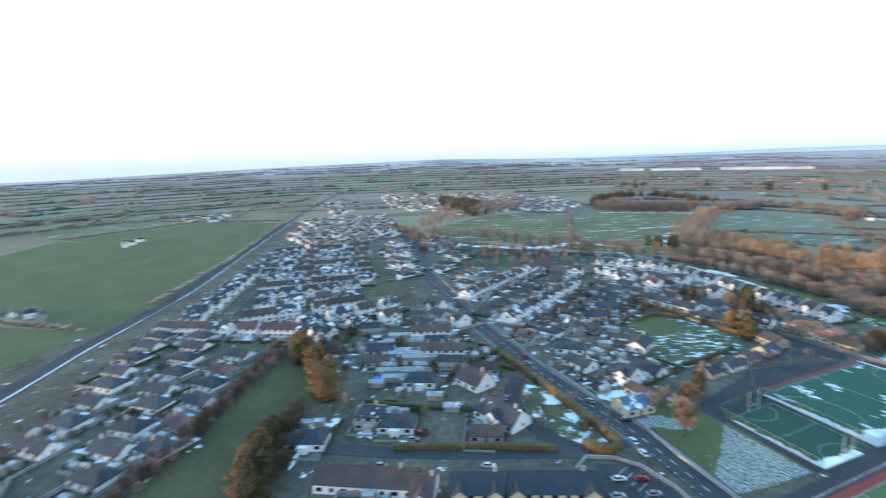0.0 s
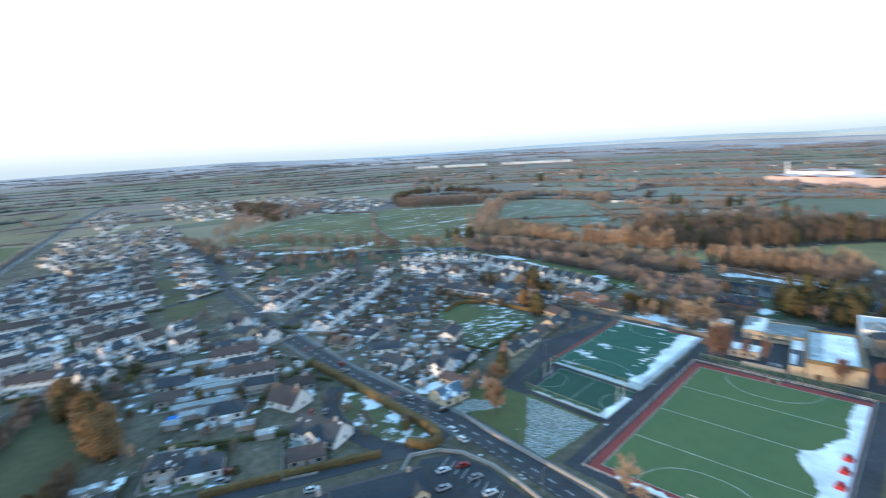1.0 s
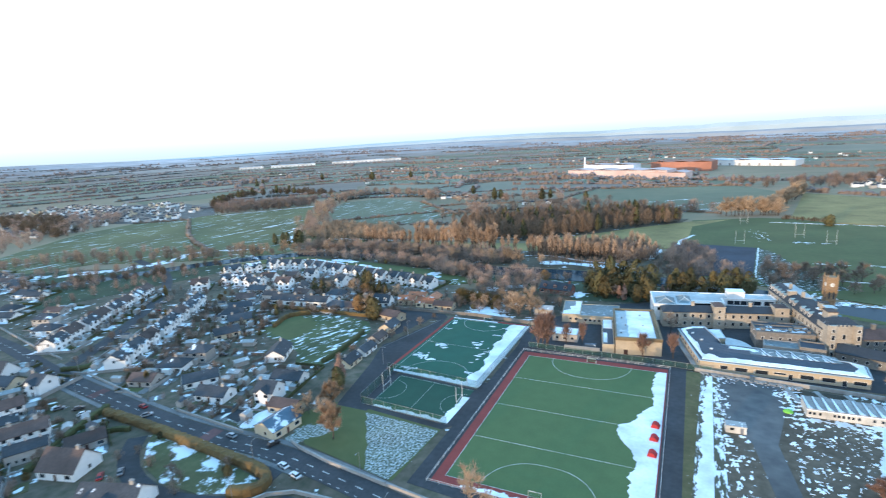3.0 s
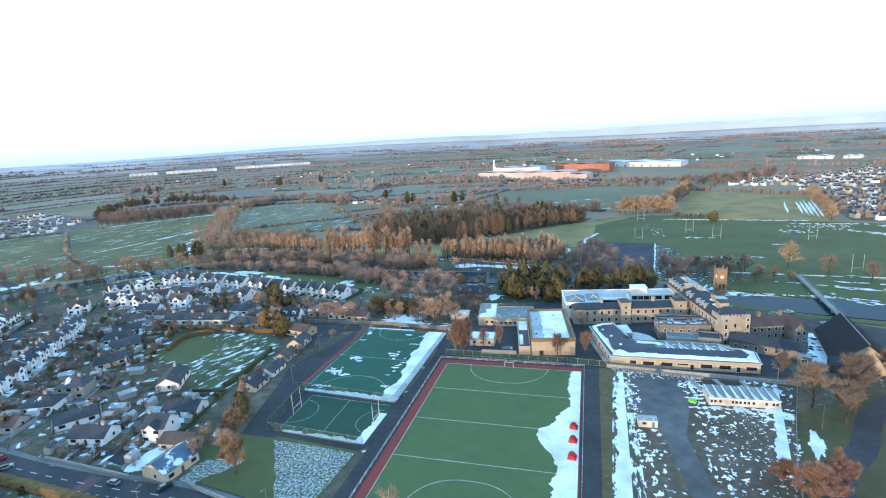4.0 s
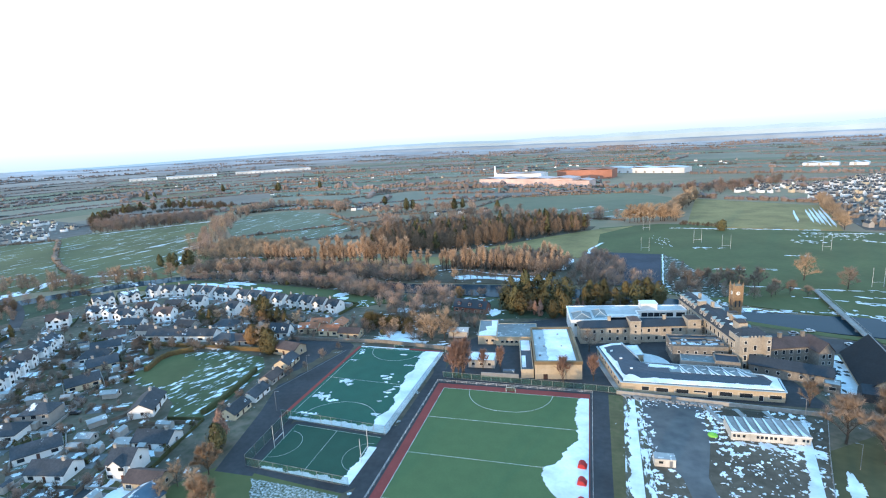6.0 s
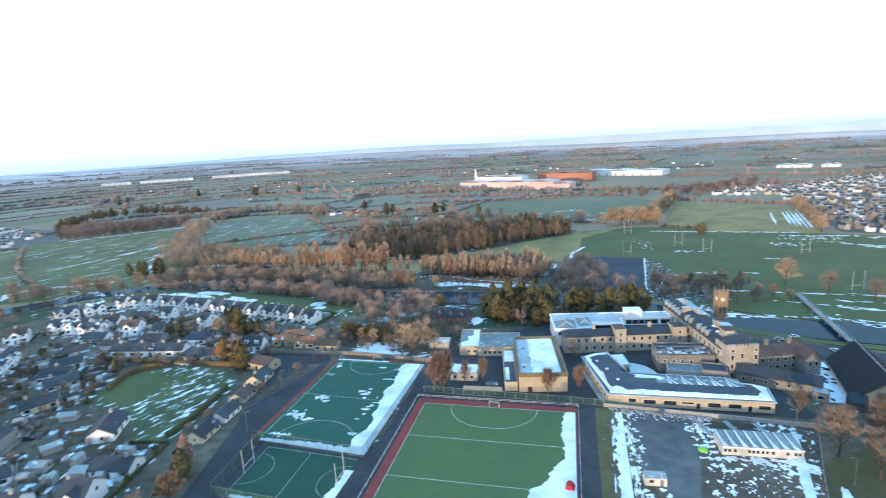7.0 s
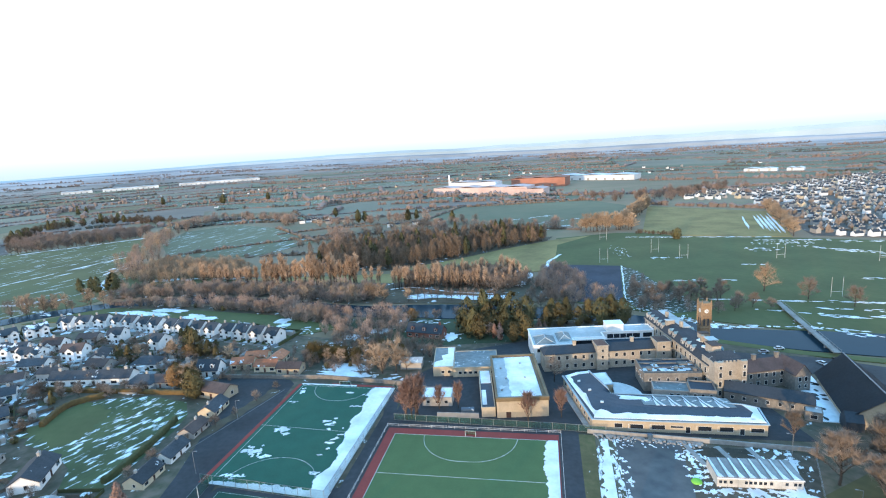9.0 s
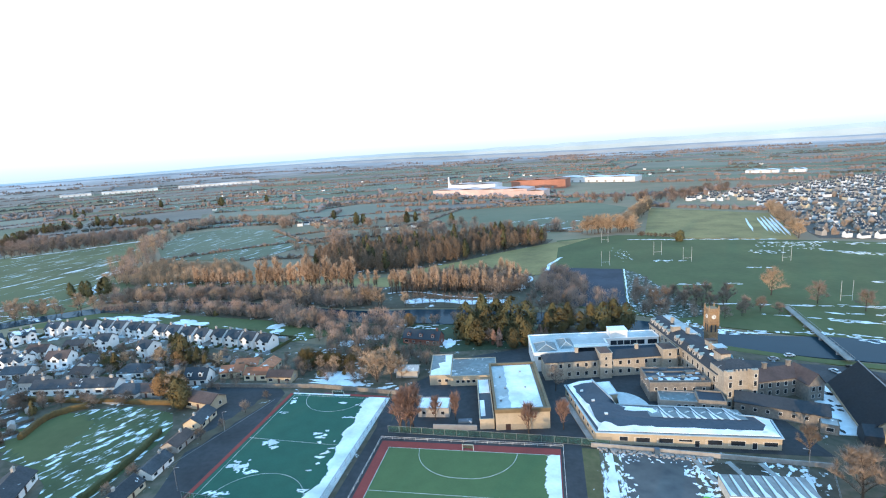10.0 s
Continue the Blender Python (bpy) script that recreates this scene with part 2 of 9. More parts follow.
add("pasture_snow", (0.145, 0.155, 0.09), (0.18, 0.18, 0.11), 0.03, snow=0.60, snow_scale=0.03, stretch=(1, 9.0, 1), turn=76, soft=0.03, bump=0)
add("shed_white", (0.75, 0.78, 0.80), (0.68, 0.7, 0.72), 0.1, bump=0)
add("shed_pink", (0.66, 0.50, 0.46), (0.55, 0.42, 0.40), 0.1, bump=0)
add("shed_orange", (0.42, 0.19, 0.135), (0.36, 0.17, 0.12), 0.1, bump=0)
add("net_green", (0.04, 0.12, 0.09), (0.05, 0.14, 0.1), 1.0, bump=0)
add("blue_cover", (0.03, 0.22, 0.65), (0.03, 0.18, 0.55), 0.5)
add("car_paint", (0.25, 0.26, 0.28), (0.25, 0.26, 0.28), 1.0, rough=0.3, vary=0.95, bump=0, big=0.0)
add("car_red", (0.35, 0.02, 0.02), (0.3, 0.02, 0.02), 1.0, rough=0.3, bump=0, big=0.0)
add("car_white", (0.7, 0.72, 0.74), (0.7, 0.72, 0.74), 1.0, rough=0.3, bump=0, big=0.0)
add("rubber", (0.02, 0.02, 0.02), (0.03, 0.03, 0.03), 1.0, bump=0)
add("lime", (0.25, 0.55, 0.08), (0.2, 0.5, 0.06), 1.0)
# murky water: dark body with a bluish gloss that grows towards grazing
_n, _l = M["water"].node_tree.nodes, M["water"].node_tree.links
_n["Principled BSDF"].inputs["Specular IOR Level"].default_value = 0.0
_g, _f, _m = _n.new("ShaderNodeBsdfGlossy"), _n.new("ShaderNodeFresnel"), _n.new("ShaderNodeMixShader")
_g.inputs["Color"].default_value, _g.inputs["Roughness"].default_value = (0.36, 0.55, 0.74, 1), 0.12
_f.inputs["IOR"].default_value = 1.25
_w, _b = _n.new("ShaderNodeTexNoise"), _n.new("ShaderNodeBump")
_w.inputs["Scale"].default_value, _b.inputs["Strength"].default_value = 0.6, 0.12
_l.new(_n["Mapping"].outputs[0], _w.inputs["Vector"])
_l.new(_w.outputs[0], _b.inputs["Height"])
_l.new(_b.outputs[0], _g.inputs["Normal"])
_l.new(_f.outputs[0], _m.inputs[0])
_l.new(_n["Principled BSDF"].outputs[0], _m.inputs[1])
_l.new(_g.outputs[0], _m.inputs[2])
_l.new(_m.outputs[0], _n["Material Output"].inputs[0])
# netting lets most of the light through
_n, _l = M["net_green"].node_tree.nodes, M["net_green"].node_tree.links
_t, _m = _n.new("ShaderNodeBsdfTransparent"), _n.new("ShaderNodeMixShader")
_m.inputs[0].default_value = 0.24
_l.new(_t.outputs[0], _m.inputs[1])
_l.new(_n["Principled BSDF"].outputs[0], _m.inputs[2])
_l.new(_m.outputs[0], _n["Material Output"].inputs[0])

# ---- builders ----
def mesh_ob(name, bm, mats, parent=None, label="", at=None):
    bmesh.ops.recalc_face_normals(bm, faces=bm.faces)
    me = bpy.data.meshes.new(name)
    bm.to_mesh(me)
    bm.free()
    for k in (mats if isinstance(mats, (list, tuple)) else [mats]):
        me.materials.append(M[k])
    ob = new(name, me)
    if parent:
        ob.parent = parent
    if at is not None:
        ob.matrix_basis = at
    if label:
        ob["label"] = label
    return ob


def part(name, bm, material, parent, label="", at=None):
    return mesh_ob(name, bm, material, parent, label, at)


def raw_ob(name, verts, faces, mats, parent=None, index=None):
    me = bpy.data.meshes.new(name)
    me.from_pydata(verts, [], faces)
    for k in mats:
        me.materials.append(M[k])
    if index is not None:
        me.polygons.foreach_set("material_index", index)
    me.update()
    ob = new(name, me)
    if parent:
        ob.parent = parent
    return ob


def base(name, m, label, category, group="", kind=""):
    e = new(name)
    e.matrix_basis = m
    e.empty_display_size = 0.5
    return tagged(e, label, category, group, kind)


def box(bm, x0, x1, y0, y1, z0, z1, mi=0, bevel=0.0):
    v = [bm.verts.new(p) for p in ((x0, y0, z0), (x1, y0, z0), (x1, y1, z0), (x0, y1, z0), (x0, y0, z1), (x1, y0, z1), (x1, y1, z1), (x0, y1, z1))]
    fs = [bm.faces.new([v[i] for i in q]) for q in ((0, 3, 2, 1), (4, 5, 6, 7), (0, 1, 5, 4), (1, 2, 6, 5), (2, 3, 7, 6), (3, 0, 4, 7))]
    for f_ in fs:
        f_.material_index = mi
    if bevel:
        bmesh.ops.bevel(bm, geom=list({e for f_ in fs for e in f_.edges}), offset=bevel, segments=1, affect='EDGES')
    return v


def boxed(x0, x1, y0, y1, z0, z1, bevel=0.0):
    bm = bmesh.new()
    box(bm, x0, x1, y0, y1, z0, z1, 0, bevel)
    return bm


def prism(bm, pts, z0, z1, mi=0):
    lo = [bm.verts.new((x, y, z0)) for x, y in pts]
    hi = [bm.verts.new((x, y, z1)) for x, y in pts]
    n = len(pts)
    fs = [bm.faces.new(hi), bm.faces.new(lo[::-1])]
    fs += [bm.faces.new((lo[i], lo[(i + 1) % n], hi[(i + 1) % n], hi[i])) for i in range(n)]
    for f_ in fs:
        f_.material_index = mi


def extrude_x(bm, prof, x0, x1, mi=0):
    a = [bm.verts.new((x0, y, z)) for y, z in prof]
    b = [bm.verts.new((x1, y, z)) for y, z in prof]
    n = len(prof)
    fs = [bm.faces.new(a), bm.faces.new(b[::-1])]
    fs += [bm.faces.new((a[i], a[(i + 1) % n], b[(i + 1) % n], b[i])) for i in range(n)]
    for f_ in fs:
        f_.material_index = mi


def tube(bm, p, q, r0, r1, sides=5, mi=0):
    p, q = Vector(p), Vector(q)
    d = (q - p).normalized()
    s = d.orthogonal().normalized()
    u = d.cross(s)
    a, b = [], []
    for i in range(sides):
        w = 2 * math.pi * i / sides
        o = s * math.cos(w) + u * math.sin(w)
        a.append(bm.verts.new(p + o * r0))
        b.append(bm.verts.new(q + o * r1))
    for i in range(sides):
        f_ = bm.faces.new((a[i], a[(i + 1) % sides], b[(i + 1) % sides], b[i]))
        f_.material_index = mi
    bm.faces.new(b).material_index = mi
    bm.faces.new(a[::-1]).material_index = mi


def flat(name, pts, z, material, label, category, kind="structure", group="", depth=0.35):
    bm = bmesh.new()
    prism(bm, pts, z - depth, z)
    return tagged(mesh_ob(name, bm, material), label, category, group, kind)


def strip(pts, w, wobble=0.0):
    """Outline of a band of width w along a line of points."""
    P = [Vector(p) for p in pts]
    left, right = [], []
    for i, p in enumerate(P):
        d = (P[min(i + 1, len(P) - 1)] - P[max(i - 1, 0)]).normalized()
        s = Vector((-d.y, d.x))
        left.append(tuple(p + s * (w / 2 + random.uniform(-wobble, wobble))))
        right.append(tuple(p - s * (w / 2 + random.uniform(-wobble, wobble))))
    return left + right[::-1]


def smooth_line(pts, step=6.0):
    """Points along a smooth line through pts."""
    P = [Vector(p) for p in pts]
    out = []
    for i in range(len(P) - 1):
        a, b, c, d = P[max(i - 1, 0)], P[i], P[i + 1], P[min(i + 2, len(P) - 1)]
        n = max(1, int((c - b).length / step))
        for k in range(n):
            t = k / n
            out.append(0.5 * ((2 * b) + (c - a) * t + (2 * a - 5 * b + 4 * c - d) * t * t + (3 * b - a - 3 * c + d) * t ** 3))
    return [tuple(p) for p in out] + [tuple(P[-1])]


def blob(cx, cy, rx, ry, turn=0.0, n=26, rough=0.35, seed=0):
    """A ragged round outline, for lying snow."""
    rg = random.Random(seed)
    n = max(n, 12) * 2
    ph = [rg.uniform(0, 6.28) for _ in range(9)]
    out = []
    c, s = math.cos(radians(turn)), math.sin(radians(turn))
    for i in range(n):
        w = 2 * math.pi * i / n
        k = 1 + rough * sum(math.sin((j + 2) * w + ph[j]) / (j + 1.8) ** .8 for j in range(9)) * 0.55 + rg.uniform(-0.12, 0.12) * min(1, rough * 2.5)
        x, y = rx * max(k, .15) * math.cos(w), ry * max(k, .15) * math.sin(w)
        out.append((cx + x * c - y * s, cy + x * s + y * c))
    return out

# ---- ground ----
RISE = ((30, 0), (86, 0), (100, 26), (112, 50), (140, 55), (157, 84), (175, 50), (195, 6), (230, 0))     # degrees from +x, metres at the horizon
def rise(x, y):
    """Height of the far country: flat near by, lifting towards the horizon on one side."""
    r = math.hypot(x, y)
    if r < 2600:
        return 0.0
    w = math.degrees(math.atan2(y, x)) % 360
    top = float(np.interp(w, [q[0] for q in RISE], [q[1] for q in RISE]))
    return top * ((r - 2600) / 2180) ** 1.6


def build_ground():
    """One sheet from under the camera to the horizon, lifting a little in the far distance."""
    rings = [0, 150, 350, 700, 1100, 1600, 2200, 2600] + list(range(2700, 4701, 100)) + [4780]
    seg = 180
    verts, faces = [(0, 0, -0.4)], []
    for r in rings[1:]:
        for k in range(seg):
            w = 2 * math.pi * k / seg
            x, y = r * math.cos(w), r * math.sin(w)
            verts.append((x, y, rise(x, y) - 0.4))
    for k in range(seg):
        faces.append((0, 1 + k, 1 + (k + 1) % seg))
    for j in range(len(rings) - 2):
        a, b = 1 + j * seg, 1 + (j + 1) * seg
        for k in range(seg):
            faces.append((a + k, b + k, b + (k + 1) % seg, a + (k + 1) % seg))
    tagged(raw_ob("ground", verts, faces, ["country"]), "brown and green winter countryside reaching the horizon", "ground", kind="structure")


def build_hills():
    """Far ranges one behind the other, low on one side and higher towards the other."""
    # the further range has more haze in its colour, so it is paler
    for r0, low, high, material, seed in ((4640, 20, 46, "hill_near_hazed", 4), (4740, 42, 120, "hill", 3)):
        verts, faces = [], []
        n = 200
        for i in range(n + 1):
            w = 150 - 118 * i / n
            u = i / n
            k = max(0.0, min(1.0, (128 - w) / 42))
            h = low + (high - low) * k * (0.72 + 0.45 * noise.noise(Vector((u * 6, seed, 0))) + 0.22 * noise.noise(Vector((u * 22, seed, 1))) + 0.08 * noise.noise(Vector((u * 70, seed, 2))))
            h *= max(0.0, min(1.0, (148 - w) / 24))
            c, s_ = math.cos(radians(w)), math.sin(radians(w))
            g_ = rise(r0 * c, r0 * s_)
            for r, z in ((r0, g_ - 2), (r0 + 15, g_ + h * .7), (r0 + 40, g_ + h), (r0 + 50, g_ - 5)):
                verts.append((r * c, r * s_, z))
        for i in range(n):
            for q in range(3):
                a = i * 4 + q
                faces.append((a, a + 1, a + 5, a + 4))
        tagged(raw_ob("backdrop", verts, faces, [material]), "hills on the horizon with pale blue haze in their colour", "hills", kind="structure")


build_ground()
build_hills()


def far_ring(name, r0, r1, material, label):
    """A broad flat band of far country with a ragged near edge, beyond everything that shifts. Haze is put into its
    colour.
    """
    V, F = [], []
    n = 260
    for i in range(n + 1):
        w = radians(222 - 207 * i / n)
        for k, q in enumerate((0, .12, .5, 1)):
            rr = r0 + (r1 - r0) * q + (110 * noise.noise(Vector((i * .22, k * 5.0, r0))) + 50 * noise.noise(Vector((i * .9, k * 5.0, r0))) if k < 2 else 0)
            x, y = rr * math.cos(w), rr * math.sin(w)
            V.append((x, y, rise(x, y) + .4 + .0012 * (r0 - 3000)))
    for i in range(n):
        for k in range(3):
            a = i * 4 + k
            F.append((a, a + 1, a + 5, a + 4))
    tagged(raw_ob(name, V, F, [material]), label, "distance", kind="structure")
# each further band is paler, with more haze in its colour
far_ring("backdrop", 3150, 3700, "far_mid_hazed", "brown winter plain in the distance, slightly hazed in colour")
far_ring("backdrop", 3600, 4250, "far_plain_hazed", "grey-brown wooded plain in the far distance, haze in its colour")
far_ring("backdrop", 4180, 4745, "far_haze", "blue-grey plain at the horizon, haze put into its colour")

# town ground and fields
TOWN = [(70, -30), (20, -300), (-200, -330), (-330, -215), (-520, -125), (-800, -20), (-820, 160), (-560, 90), (-420, 150), (-300, 190), (-180, 205),
        (-40, 180), (10, 215), (120, 215), (175, 165), (230, 120), (180, -20)]
flat("town_ground", [(302, 455), (335, 640), (380, 860), (700, 1100), (1100, 1050), (900, 600), (640, 440), (430, 412)], -0.05, "estate", "gardens of the far estate", "ground")
flat("town_ground", TOWN, -0.05, "gardens", "dark winter gardens and yards with thin snow", "ground")

FIELDS = [
    ("sports_field", [(45, 262), (60, 330), (68, 478), (130, 500), (160, 497), (190, 470), (285, 447), (420, 395), (560, 330), (520, 160), (420, 152), (300, 172), (215, 193), (172, 204), (130, 221), (100, 238)], "grass", "wide green playing field with thin snow"),
    ("training_field", [(160, 505), (206, 722), (330, 622), (283, 452), (190, 474)], "grass_dry", "pale mown playing field with snow in its lines"),
    ("meadow", [(-640, 416), (-632, 470), (-574, 509), (-512, 566), (-420, 455), (-345, 350), (-318, 284), (-388, 229), (-478, 297)], "grass_snow", "green meadow striped with melting snow"),
    ("meadow", [(-593, 144), (-626, 192), (-680, 280), (-690, 370), (-640, 416), (-478, 297), (-392, 228), (-413, 197), (-454, 166), (-494, 100)], "grass_snow", "green meadow streaked with old snow"),
    ("meadow", [(-440, 515), (-480, 615), (-432, 675), (-333, 625), (-215, 498), (-250, 418), (-360, 425)], "pasture_snow", "green strip meadow crossed by a hedge"),
    ("meadow", [(-118, 628), (-83, 797), (132, 832), (180, 738), (120, 560), (55, 552), (13, 570)], "pasture_a", "distant green meadow with snow patches"),
    ("meadow", [(-416, 843), (-326, 979), (-176, 976), (-100, 800), (-160, 724), (-291, 667)], "pasture_b", "distant green meadow before the factory"),
    ("rough_meadow", [(-200, 320), (-50, 335), (60, 440), (66, 340), (40, 330), (-60, 300)], "grass_dry", "rough yellowed grass below a wood"),
    ("crop_field", [(-290, -205), (-345, -181), (-507, -122), (-540, -112), (-780, -330), (-520, -420), (-330, -260)], "grass", "large smooth green crop field"),
    ("crop_field", [(-160, -300), (-290, -210), (-330, -265), (-520, -430), (-300, -520)], "grass", "green crop field beside the railway"),
    ("crop_field", [(-515, -118), (-800, -30), (-900, -130), (-790, -325)], "grass", "green crop field bounded by a hedge"),
    ("crop_field", [(-830, -30), (-1000, -120), (-1500, -40), (-1450, 160), (-1100, 70)], "ochre_field", "ochre stubble field beside the railway"),
    ("crop_field", [(-920, -150), (-800, -340), (-1150, -480), (-1500, -300), (-1300, -120)], "grass_snow", "distant green field with traces of snow"),
    ("lane_green", [(-70, -174), (-98, -168), (-120, -154), (-146, -140), (-171, -125), (-198, -111), (-186, -105), (-160, -106), (-140, -106), (-122, -116), (-108, -129), (-92, -139), (-70, -146), (-58, -160)], "grass_dark", "dark mown green between hedges"),
    ("road_green", [(-425, 20), (-322, 18), (-272, -24), (-282, -34), (-335, -22), (-430, 0)], "grass_dark", "grass open space beside the estate"),
    ("school_green", [(-141, 72), (-148, 86), (-146, 101), (-138, 108), (-119, 112), (-98, 108), (-90, 98), (-87, 86), (-86, 65), (-86, 52), (-100, 48), (-108, 60), (-122, 68)], "grass_streak", "green paddock with wind-blown snow stripes"),
    ("verge", [(-68, 13), (-58, 27), (-12, 22), (-14, -8), (-52, -2)], "grass", "green corner lawn beside the road"),
    ("riverside_green", [(-298, 204), (-262, 212), (-236, 214), (-90, 186), (-66, 200), (-74, 216), (-120, 224), (-180, 234), (-262, 240), (-284, 222)], "grass", "riverside grass with snow patches"),
    ("river_wood", [(-290, 262), (-272, 304), (-200, 314), (-60, 302), (38, 336), (52, 300), (62, 262), (44, 247), (8, 249), (-30, 250), (-72, 248), (-150, 266), (-235, 268)], "wood_floor", "brown leaf-strewn ground under the riverside trees"),
    ("river_wood", [(-272, 242), (-180, 234), (-120, 225), (-70, 205), (-66, 218), (-74, 222), (-150, 244), (-235, 246)], "wood_floor", "brown leaf-strewn ground on the near bank"),
    ("wood_ground", [(-168, 376), (-120, 349), (-76, 345), (-25, 384), (12, 423), (56, 458), (64, 488), (10, 494), (-60, 474), (-152, 428)], "wood_floor", "brown needle-strewn ground in the wood"),
    ("cottage_lawn", [(-64, 196), (-66, 216), (-40, 219), (0, 217), (30, 216), (50, 214), (40, 182), (0, 176), (-30, 182)], "grass_dark_snow", "dark lawn round the brick cottage"),
    ("river_meadow", [(-440, 171), (-374, 195), (-320, 219), (-291, 246), (-276, 300), (-200, 318), (-250, 345), (-330, 350), (-395, 264), (-432, 238), (-470, 172)], "grass_snow", "green meadow beside the river with thin snow"),
    ("rough_ground", [(-520, 100), (-400, 74), (-336, 60), (-314, 112), (-290, 170), (-306, 196), (-360, 172), (-440, 148)], "grass_dark_snow", "rough grass between the houses and the river"),
    ("town_ground", [(-692, 372), (-640, 418), (-634, 470), (-690, 520), (-720, 545), (-900, 610), (-1060, 540), (-1040, 400), (-830, 360)], "estate", "yards and gardens at the edge of the far town"),
    ("church_lawn", [(128, 70), (160, 92), (190, 60), (175, 0), (128, -30), (112, 10)], "grass_dark", "shaded lawn beside the drive"),
]
for k, (name, pts, material, label) in enumerate(FIELDS):
    flat(name, pts, 0.0011 * k, material, label, "field")

flat("rough_meadow", [(-30, 340), (30, 346), (56, 342), (64, 372), (68, 440), (104, 488), (66, 470), (14, 424), (-24, 384), (-70, 346)], 0.062, "grass_dry", "rough yellowed grass between the wood and the playing field", "field")
# distant field patchwork: rows of long fields, with hedges between them
CENTRE = (50, -60)
HEDGES = []
def far_point(r, w):
    k = r * (1 + .05 * math.sin(3 * w + .6) + .03 * math.sin(8 * w + 2.0) + .012 * math.sin(21 * w))
    return CENTRE[0] + k * math.cos(w), CENTRE[1] + k * math.sin(w)


def kept_free(x, y):
    """Ground that is laid out on its own: the town, the near meadows, the playing fields, the factory and the estate."""
    return (x > -990 and y < 150) or (-700 < x < 180 and y < 700 and y > .25 * x + 180) or (-120 < x < 420 and y < 840) or (-230 < x < 330 and 930 < y < 1400) or (x > 270 and 380 < y < 1100) or (-1300 < x < -690 and 180 < y < 560)


def far_fields():
    rg_ = random.Random(5)
    keys = ["pasture_a"] * 5 + ["pasture_b"] * 4 + ["pasture_snow"] * 3 + ["pasture_c"] * 5 + ["ochre_field"]
    sheets = {k: ([], []) for k in keys}
    r = 640.0
    while r < 3350:
        r2 = r * rg_.uniform(1.06, 1.13)
        w = radians(36) + rg_.uniform(0, .1)
        while w < radians(206):
            w2 = w + rg_.uniform(.7, 1.7) * (130 + .07 * r) / r
            skew = rg_.uniform(-.02, .02)
            low = [far_point(r, w + (w2 - w) * q / 4) for q in range(5)]
            high = [far_point(r2, w + skew + (w2 - w) * q / 4) for q in range(4, -1, -1)]
            cx, cy = sum(p[0] for p in low + high) / 10, sum(p[1] for p in low + high) / 10
            if not kept_free(cx, cy):
                V, F = sheets[rg_.choice(keys)]
                j = len(V)
                lift = .02 + .1 * rg_.random()
                V += [(x, y, rise(x, y) - .38 + lift + (.5 if r > 2500 else 0)) for x, y in low + high]
                F += [(j + q, j + q + 1, j + 8 - q, j + 9 - q) for q in range(4)]
                big = rg_.random() < .15
                if rg_.random() < .85:
                    HEDGES.extend((low[q], low[q + 1], big) for q in range(4))
                if rg_.random() < .6:
                    HEDGES.append((low[0], high[4], rg_.random() < .2))
            w = w2
        r = r2
    for key, (V, F) in sheets.items():
        tagged(raw_ob("far_pasture", V, F, [key]), "far winter fields between hedges", "fields", kind="stuff")
far_fields()

# ---- roads ----
MAIN = smooth_line([(40, -28), (8, -20), (-14, -15.5), (-54, -9.5), (-84, -9.5), (-118, -8), (-165, -3), (-206, 2.5), (-262, 13), (-325, 24), (-392, 50), (-480, 74), (-650, 95), (-800, 110)])
flat("road", strip(MAIN, 8.4), 0.06, "road", "grey tarmac main road with worn markings", "road")
E_ROAD = smooth_line([(-206, 2), (-214, 20), (-232, 50), (-262, 92), (-300, 132), (-350, 165), (-420, 190)])
flat("road", strip(E_ROAD, 7.5), 0.05, "road", "tarmac estate road between house rows", "road")
S_ROAD = smooth_line([(-52, -12), (-52, -30), (-60, -48), (-78, -84), (-96, -112)])
flat("road", strip(S_ROAD, 6.5), 0.055, "road", "narrow tarmac lane beside a hedge", "road")
flat("drive", strip(smooth_line([(-54, -34), (-66, -38), (-82, -38.5), (-97, -34), (-108, -26), (-113, -20)]), 6.5), 0.05, "asphalt", "dark tarmac drive round a garden", "drive")
for pts in ([(-215, -60), (-262, -128), (-300, -165)], [(-330, -110), (-320, -30), (-318, 15)], [(-380, -100), (-366, -10), (-365, 30)], [(-440, -85), (-420, 0), (-412, 50)],
            [(-282, -130), (-500, -52), (-640, 0)], [(-95, -195), (-170, -172), (-262, -160)], [(-228, -20), (-240, -80), (-262, -128)]):
    flat("road", strip(smooth_line(pts), 6.0), 0.045, "road", "tarmac estate road with parked cars", "road")
flat("pavement", strip([(p[0], p[1] + 5.6) for p in MAIN[2:40]], 2.0), 0.15, "pavement", "concrete footpath along the main road", "pavement")
flat("pavement", strip([(p[0], p[1] - 5.6) for p in MAIN[12:40]], 1.8), 0.15, "pavement", "concrete footpath along the main road", "pavement")

def dashes(name, line, off, length, gap, w, z, label):
    root = base(name, pose(0, 0, 0), label, "road marking", kind="structure")
    bmk = boxed(-length / 2, length / 2, -w / 2, w / 2, z - 0.02, z)
    first = None
    run, k = 0.0, 0
    for i in range(len(line) - 1):
        a, b = Vector(line[i]), Vector(line[i + 1])
        d = b - a
        while run < d.length:
            p = a + d.normalized() * run
            s = Vector((-d.y, d.x)).normalized() * off
            m = pose(p.x + s.x, p.y + s.y, 0, 0, 0, math.degrees(math.atan2(d.y, d.x)))
            if first is None:
                first = part("dash", bmk, "paint_white", root, at=m)
            else:
                o = first.copy()
                scene.collection.objects.link(o)
                o.matrix_basis = m
            run += length + gap
            k += 1
            if k > 60:
                return
        run -= d.length
